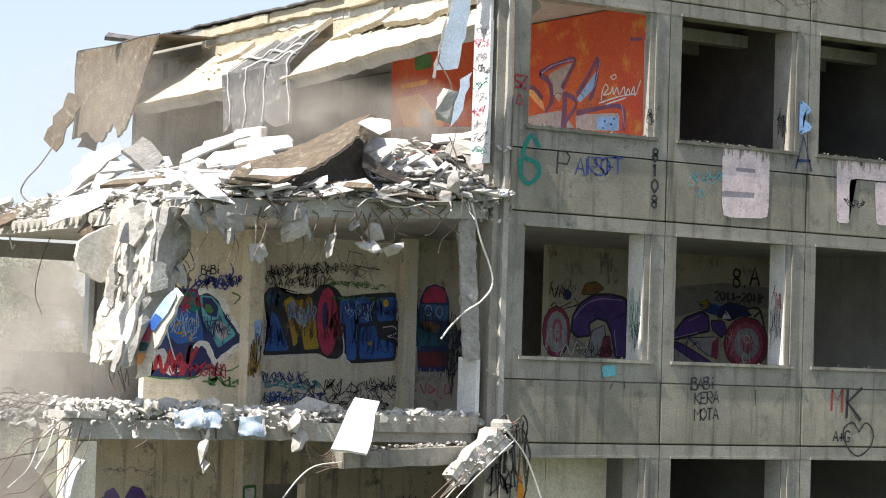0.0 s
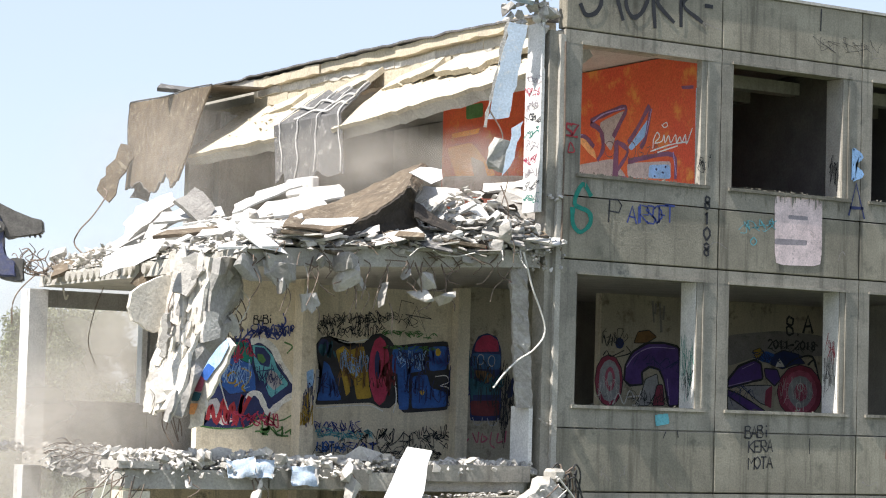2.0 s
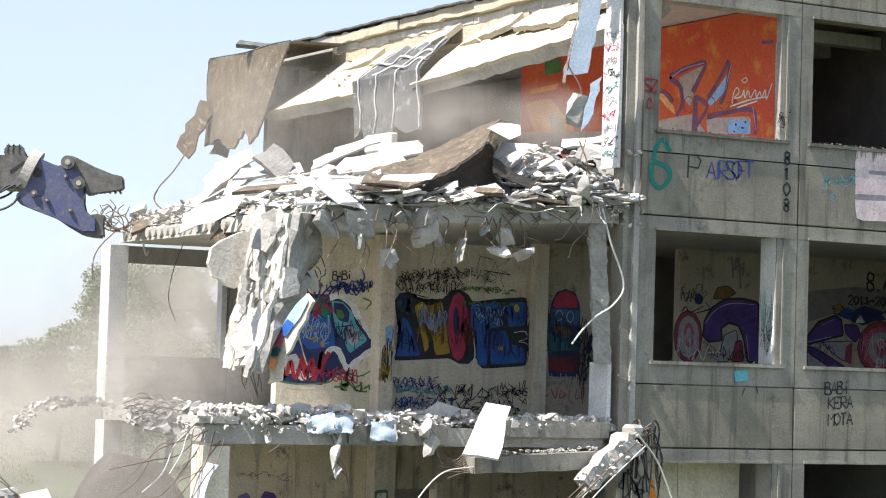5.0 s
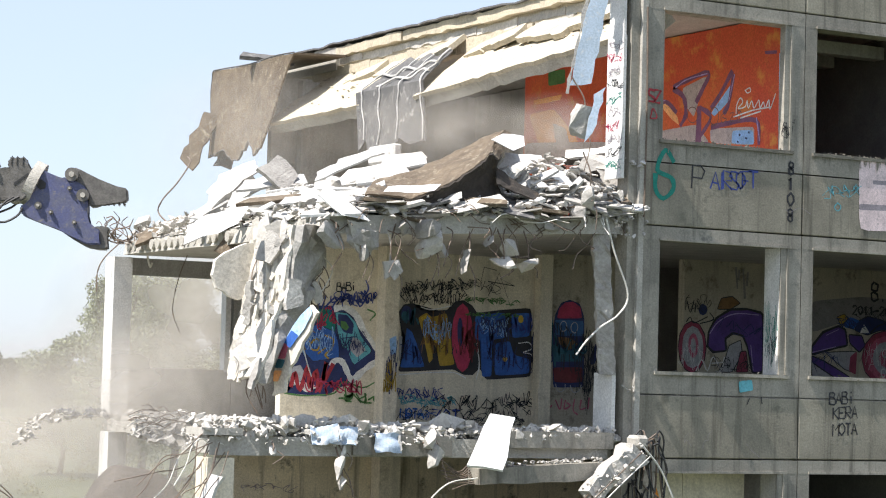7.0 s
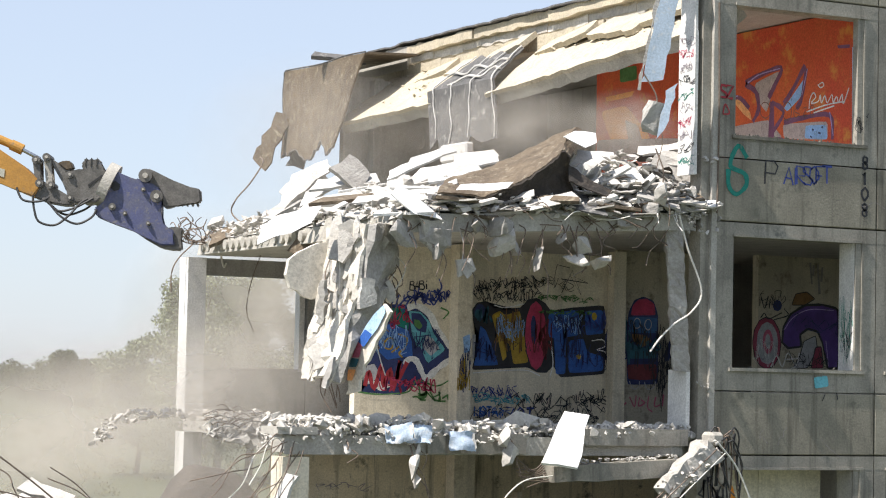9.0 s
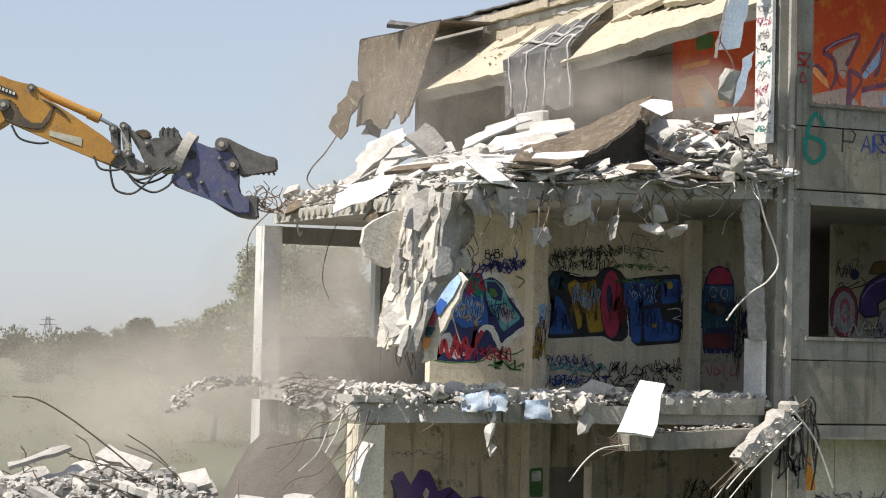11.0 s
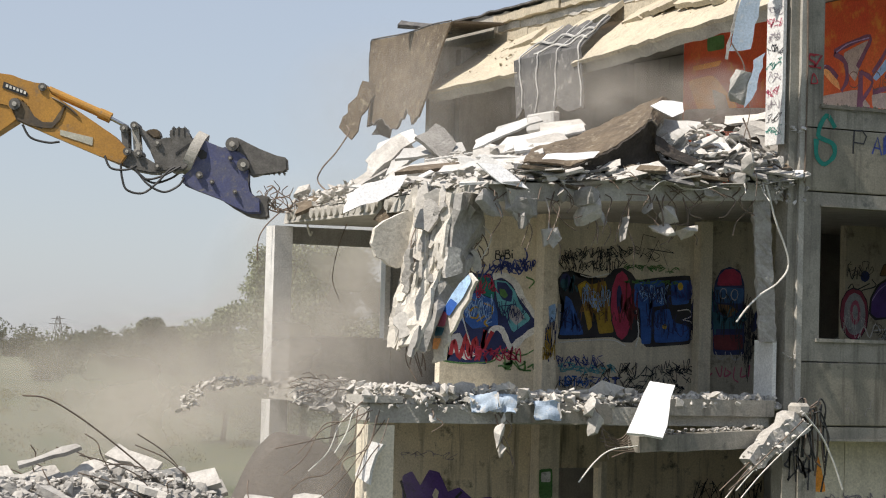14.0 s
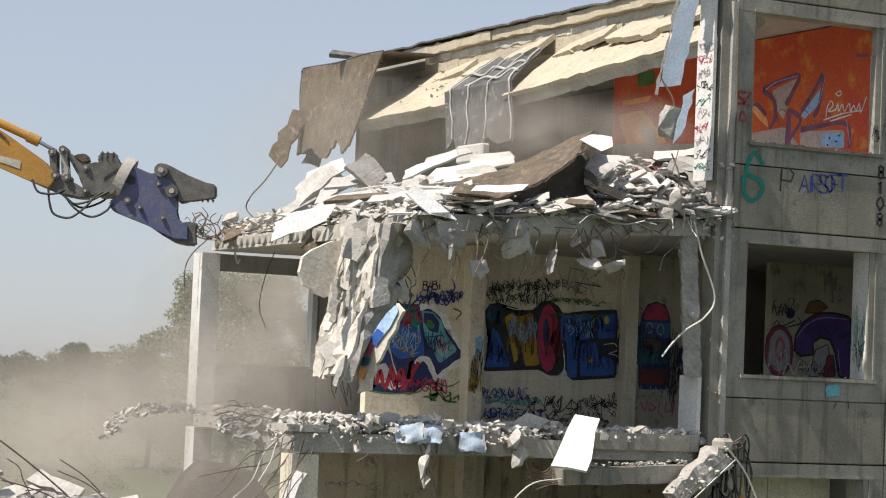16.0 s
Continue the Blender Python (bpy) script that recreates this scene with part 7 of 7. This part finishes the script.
for i, (x, y, z, ln, wd, th, an, ti) in enumerate((
        (-9.33, 0.3, 2.35, 1.0, 0.35, 0.12, -18, 50), (-10.37, 0.3, 2.38, 1.1, 0.2, 0.08, 18, 20), (-10.58, 0.5, 2.07, 1.3, 0.5, 0.14, 15, 35), (-9.61, 0.9, 1.91, 1.0, 0.4, 0.12, 0, 50), (-8.16, 0.9, 1.9, 0.7, 0.45, 0.14, 15, 50), (-8.96, 0.3, 2.1, 0.8, 0.3, 0.12, 20, 30), (-7.18, 0.7, 1.72, 1.3, 0.3, 0.12, -4, 30), (-7.56, 0.7, 1.79, 0.6, 0.3, 0.1, -5, 30), (-9.2, 1.0, 2.21, 0.6, 0.4, 0.14, -30, 60), (-10.23, 0.5, 2.1, 0.9, 0.4, 0.1, -15, 40), (-8.38, 1.1, 1.75, 0.5, 0.3, 0.12, 30, 50), (-6.96, 0.5, 1.83, 0.6, 0.3, 0.12, 3, 30), (-10.66, 0.9, 1.74, 0.8, 0.4, 0.12, -10, 40), (-9.03, 0.7, 1.69, 0.9, 0.4, 0.1, 10, 40), (-7.93, 0.7, 1.65, 0.7, 0.35, 0.1, -12, 40))):
    plate("slab_fragment", x, y, z - .04, ln * .68, wd * .62, th * .6, an, ti, M_BREAK if i % 3 else M_DUSTY, "broken concrete slab fragment on the rubble heap", "slab fragment", 500 + i, turn=-25 + (i * 29 % 30) - 15, group="slab fragments")
for i in range(30):
    bm = bmesh.new()
    x, y = rnd.uniform(-12.6, -7.6), rnd.uniform(-1.2, 1.2)
    p = Vector((x, y, pile_z(x, y)))
    d = Vector((rnd.uniform(-.9, .3), rnd.uniform(-.3, .3), rnd.uniform(.25, .8))) * rnd.uniform(.25, .55)
    line = [p]
    for k in range(3):
        p = p + d + Vector((rnd.uniform(-.08, .08), 0, -.06 * k))
        line.append(p)
    tube(bm, line, .008, 5, 5)
    tagged(part("bent_rebar", bm, M_STEEL), "rusty bent rebar sticking out of the rubble heap", "rebar", "heap rebars")
bm = bmesh.new()
tube(bm, [(-9.28, 0, 2.2), (-9.67, 0, 2.5), (-10.13, 0, 2.82), (-10.51, 0, 3.02), (-10.8, 0, 3.05)], .011)
tagged(part("bent_rebar", bm, M_STEEL), "long rusty rebar arching over the rubble heap", "rebar", "heap rebars")

rnd = random.Random(92)
for i in range(20):
    x, y = rnd.uniform(-12.4, -6.6), rnd.uniform(-.6, .9)
    plate("slab_fragment", x, y, pile_z(x, y) + .05, rnd.uniform(.25, .75), rnd.uniform(.15, .35), rnd.uniform(.04, .10), rnd.uniform(-28, 28), rnd.uniform(-20, 55), (M_BREAK, M_DUSTY, M_BREAK)[i % 3], "broken concrete slab fragment on the rubble heap", "slab fragment", 800 + i, turn=rnd.uniform(-80, 20), jag=.04, group="slab fragments")

# dark mound of soil behind the pillar
bm = bmesh.new()
N = 36
gv = []
for i in range(N + 1):
    row = []
    for k in range(N + 1):
        x, y = -9.4 + 5.4 * i / N, -.6 + 5.4 * k / N
        r = math.hypot((x + 6.60) / (1.0 if x < -6.6 else 1.25), (y - 2.0) / 1.1)
        row.append(bm.verts.new((x, y, 2.72 / (1 + (r / 1.0) ** 3.0) - .16 + .10 * noise.noise((x * 1.5, y * 1.5, 1)) + .04 * noise.noise((x * 5, y * 5, 1)))))
    gv.append(row)
for i in range(N):
    for k in range(N):
        bm.faces.new((gv[i][k], gv[i + 1][k], gv[i + 1][k + 1], gv[i][k + 1]))
tagged(part("soil_mound", bm, M_SOIL, smooth=True), "dark brown mound of soil beside the building", "soil mound")


# ---- trees and distance ----
def leaves(name, centres, per, size, material, seed, parent=None):
    """Many small leaf cards round clump centres (x, y, z, radius)."""
    r = np.random.default_rng(seed)
    vs, fs = [], []
    for x, y, z, rad in centres:
        d = r.normal(size=(per, 3))
        d /= np.linalg.norm(d, axis=1)[:, None]
        c = np.array((x, y, z)) + d * rad * r.uniform(.35, 1.05, (per, 1)) * (1, 1, .85)
        u = r.normal(size=(per, 3))
        u /= np.linalg.norm(u, axis=1)[:, None]
        w = np.cross(u, r.normal(size=(per, 3)))
        w /= np.linalg.norm(w, axis=1)[:, None]
        s = size * r.uniform(.6, 1.3, (per, 1))
        q = np.stack([c - u * s, c + w * s * .5, c + u * s, c - w * s * .5], 1).reshape(-1, 3)
        o = len(vs)
        vs.extend(q.tolist())
        fs.extend([(o + 4 * i, o + 4 * i + 1, o + 4 * i + 2, o + 4 * i + 3) for i in range(per)])
    me = bpy.data.meshes.new(name)
    me.from_pydata(vs, [], fs)
    me.materials.append(material)
    return link(name, me, parent)


def tree(x, y, h, spread, seed, label):
    rnd = random.Random(seed)
    bm = bmesh.new()
    rings = []
    for k in range(7):
        f = k / 6
        c, r = Vector((x + .15 * math.sin(f * 3), y, h * .75 * f)), .16 * h / 7 * (1 - .8 * f)
        rings.append([bm.verts.new(c + Vector((r * math.cos(a), r * math.sin(a), 0))) for a in [2 * math.pi * j / 9 for j in range(9)]])
    for a, b in zip(rings, rings[1:]):
        for j in range(9):
            bm.faces.new((a[j], a[(j + 1) % 9], b[(j + 1) % 9], b[j]))
    centres = []
    for _ in range(26):
        a, f = rnd.uniform(0, 6.3), rnd.uniform(.12, 1)
        rr = spread * (1 - .65 * abs(f - .35)) * rnd.uniform(.25, 1)
        c = Vector((x + rr * math.cos(a), y + rr * math.sin(a), h * (.10 + .86 * f)))
        tube(bm, [Vector((x, y, c.z * .6)), (Vector((x, y, c.z * .7)) + c) / 2, c], .03 * h / 7, 5, 3)
        centres.append((*c, rnd.uniform(.12, .2) * h * (1.15 - .5 * f)))
    t = tagged(part("tree", bm, M_BARK), label, "tree")
    leaves("crown", centres, 1100, .065, M_HAZYLEAF, seed, t)
    return t


for i, (x, y, h, s) in enumerate([(12.7, 50, 7.3, 1.5), (14.2, 54, 6.6, 1.7), (15.6, 55, 7.5, 1.5), (17.1, 55.5, 7.6, 1.6), (18.9, 55, 6.4, 1.6), (13.6, 58, 5.2, 2.0)]):
    tree(x, y, h, s, 600 + i, "green leafy tree standing behind the building")
rnd = random.Random(77)
centres = []
for k in range(250):
    f = rnd.random()
    x, y = -60 + 420 * f, 400 + rnd.uniform(-30, 60)
    h = rnd.uniform(3.5, 6.0) * (1.25 if .3 < f < .34 else 1)
    centres += [(x + rnd.uniform(-3, 3), y, h * q, rnd.uniform(2.0, 3.2)) for q in (.25, .55, .8)]
tagged(leaves("far_woods", centres, 330, .34, M_FARLEAF, 5), "far line of trees on the horizon", "woods", kind="stuff")
centres = []
for k in range(120):
    x, y = rnd.uniform(-10, 200), rnd.uniform(150, 330)
    centres += [(x + rnd.uniform(-2, 2), y, rnd.uniform(.3, 1.6), rnd.uniform(.8, 1.7)) for _ in range(3)]
tagged(leaves("hedges", centres, 300, .15, M_FARLEAF, 6), "scattered bushes over the field", "bushes", kind="stuff")
r = np.random.default_rng(9)
centres = [(x, y, .05, .5) for x, y in zip(r.uniform(-14, 60, 500), r.uniform(40, 130, 500))]
tagged(leaves("dry_grass", centres, 130, .05, mat("dry_grass", (.22, .19, .09), (.15, .15, .06), scale=.2, fine=2, bump=0, vary=.3), 8), "tufts of dry grass on the field", "grass", kind="stuff")
for i, (x, y, h) in enumerate([(106.0, 334.9, 7.2), (91.6, 378.4, 6.0), (115.7, 349.9, 6), (125.0, 357.2, 6.5)]):
    centres = [(x + rnd.uniform(-.3, .3) * h, y, h * q, h * .22) for q in (.3, .45, .6, .7, .8, .85) for _ in (0, 1)]
    bm = bmesh.new()
    tube(bm, [(x, y, -.3), (x, y, h * .4), (x + .2, y, h * .8)], .25, 6, 3)
    t = tagged(part("tree", bm, M_BARK), "tall dark tree above the far woods", "tree", "far tall trees")
    leaves("crown", centres, 500, .28, M_FARLEAF, 20 + i, t)
# far power pylon
bm = bmesh.new()
px, py = (241.0, 837.4)
for sx, sy in ((-1, -1), (1, -1), (1, 1), (-1, 1)):
    tube(bm, [(px + sx * 2.2, py + sy * 2.2, 0), (px + sx * .4, py + sy * .4, 12)], .14, 4, smooth_it=False)
for k in range(4):
    z, w = 2.8 * k + .4, 2.2 - 1.8 * (2.8 * k + .4) / 12
    tube(bm, [(px - w, py - w, z), (px + w * .9, py - w * .9, z + 2.6)], .08, 4, smooth_it=False)
    tube(bm, [(px + w, py - w, z), (px - w * .9, py - w * .9, z + 2.6)], .08, 4, smooth_it=False)
for z, w in ((9, 3.4), (11, 2.6)):
    tube(bm, [(px - w, py, z), (px + w, py, z)], .14, 4, smooth_it=False)
tagged(part("power_pylon", bm, M_GREASE), "thin grey lattice power pylon far off", "pylon")


# ---- dust that hangs over the torn end ----
dust = bpy.data.materials.new("hanging_dust")
dust.use_nodes = True
dn, dl = dust.node_tree.nodes, dust.node_tree.links
dn.remove(dn["Principled BSDF"])
d_tc, d_sep, d_mix = dn.new("ShaderNodeTexCoord"), dn.new("ShaderNodeSeparateXYZ"), dn.new("ShaderNodeMixShader")
d_clear, d_white, d_noise = dn.new("ShaderNodeBsdfTransparent"), dn.new("ShaderNodeBsdfDiffuse"), dn.new("ShaderNodeTexNoise")
d_white.inputs["Color"].default_value = (.60, .555, .49, 1)
d_noise.inputs["Scale"].default_value, d_noise.inputs["Detail"].default_value = 1.6, 4.0


def dust_math(op, a, b):
    q = dn.new("ShaderNodeMath")
    q.operation, q.use_clamp = op, op == "MULTIPLY"
    for i, v in enumerate((a, b)):
        if isinstance(v, float):
            q.inputs[i].default_value = v
        else:
            dl.new(v, q.inputs[i])
    return q.outputs[0]


dl.new(d_tc.outputs["Object"], d_sep.inputs[0])
dl.new(d_tc.outputs["Object"], d_noise.inputs["Vector"])
rr = dust_math("POWER", dust_math("ADD", dust_math("POWER", dust_math("ABSOLUTE", d_sep.outputs[0], 0.0), 2.0), dust_math("POWER", dust_math("ABSOLUTE", d_sep.outputs[2], 0.0), 2.0)), 0.5)
thin = dust_math("MULTIPLY", dust_math("SUBTRACT", 0.97, rr), dust_math("SUBTRACT", dust_math("ADD", d_noise.outputs[0], d_noise.outputs[0]), 0.35))
d_info = dn.new("ShaderNodeObjectInfo")
dl.new(dust_math("MULTIPLY", dust_math("MULTIPLY", thin, 0.8), d_info.outputs["Alpha"]), d_mix.inputs[0])
dl.new(d_clear.outputs[0], d_mix.inputs[1]), dl.new(d_white.outputs[0], d_mix.inputs[2])
dl.new(d_mix.outputs[0], dn["Material Output"].inputs["Surface"])
for x, y, z, a, b, c, thickness in ((2.2, 31.6, 1.9, 7.0, 2.0, 2.6, .7), (-5.6, 12.6, 2.2, 3.6, 1.0, 2.6, .95), (-6.7, .75, 1.9, 1.5, .08, 1.3, .35), (0.8, 17.06, 4.96, 3.2, 1.0, 2.6, 1), (-1.75, 2.6, 7.30, 1.7, .12, .8, .6), (-1.38, 10.4, 7.86, 2.3, .2, 1.7, .36), (-6.22, 3.4, 3.42, 2.3, .15, 1.35, .9), (-0.23, 2, 7.35, .9, .1, .7, .6)):
    bm = bmesh.new()
    bmesh.ops.create_icosphere(bm, subdivisions=4, radius=1.0)
    ob = part("dust_cloud", bm, dust, None, "", pose(x, y, z, 0, 0, -28) @ Matrix.Diagonal((a, b, c, 1)), smooth=True)
    ob.color = (1, 1, 1, thickness)
    tagged(ob, "thin pale dust hanging in the air", "dust", kind="stuff")
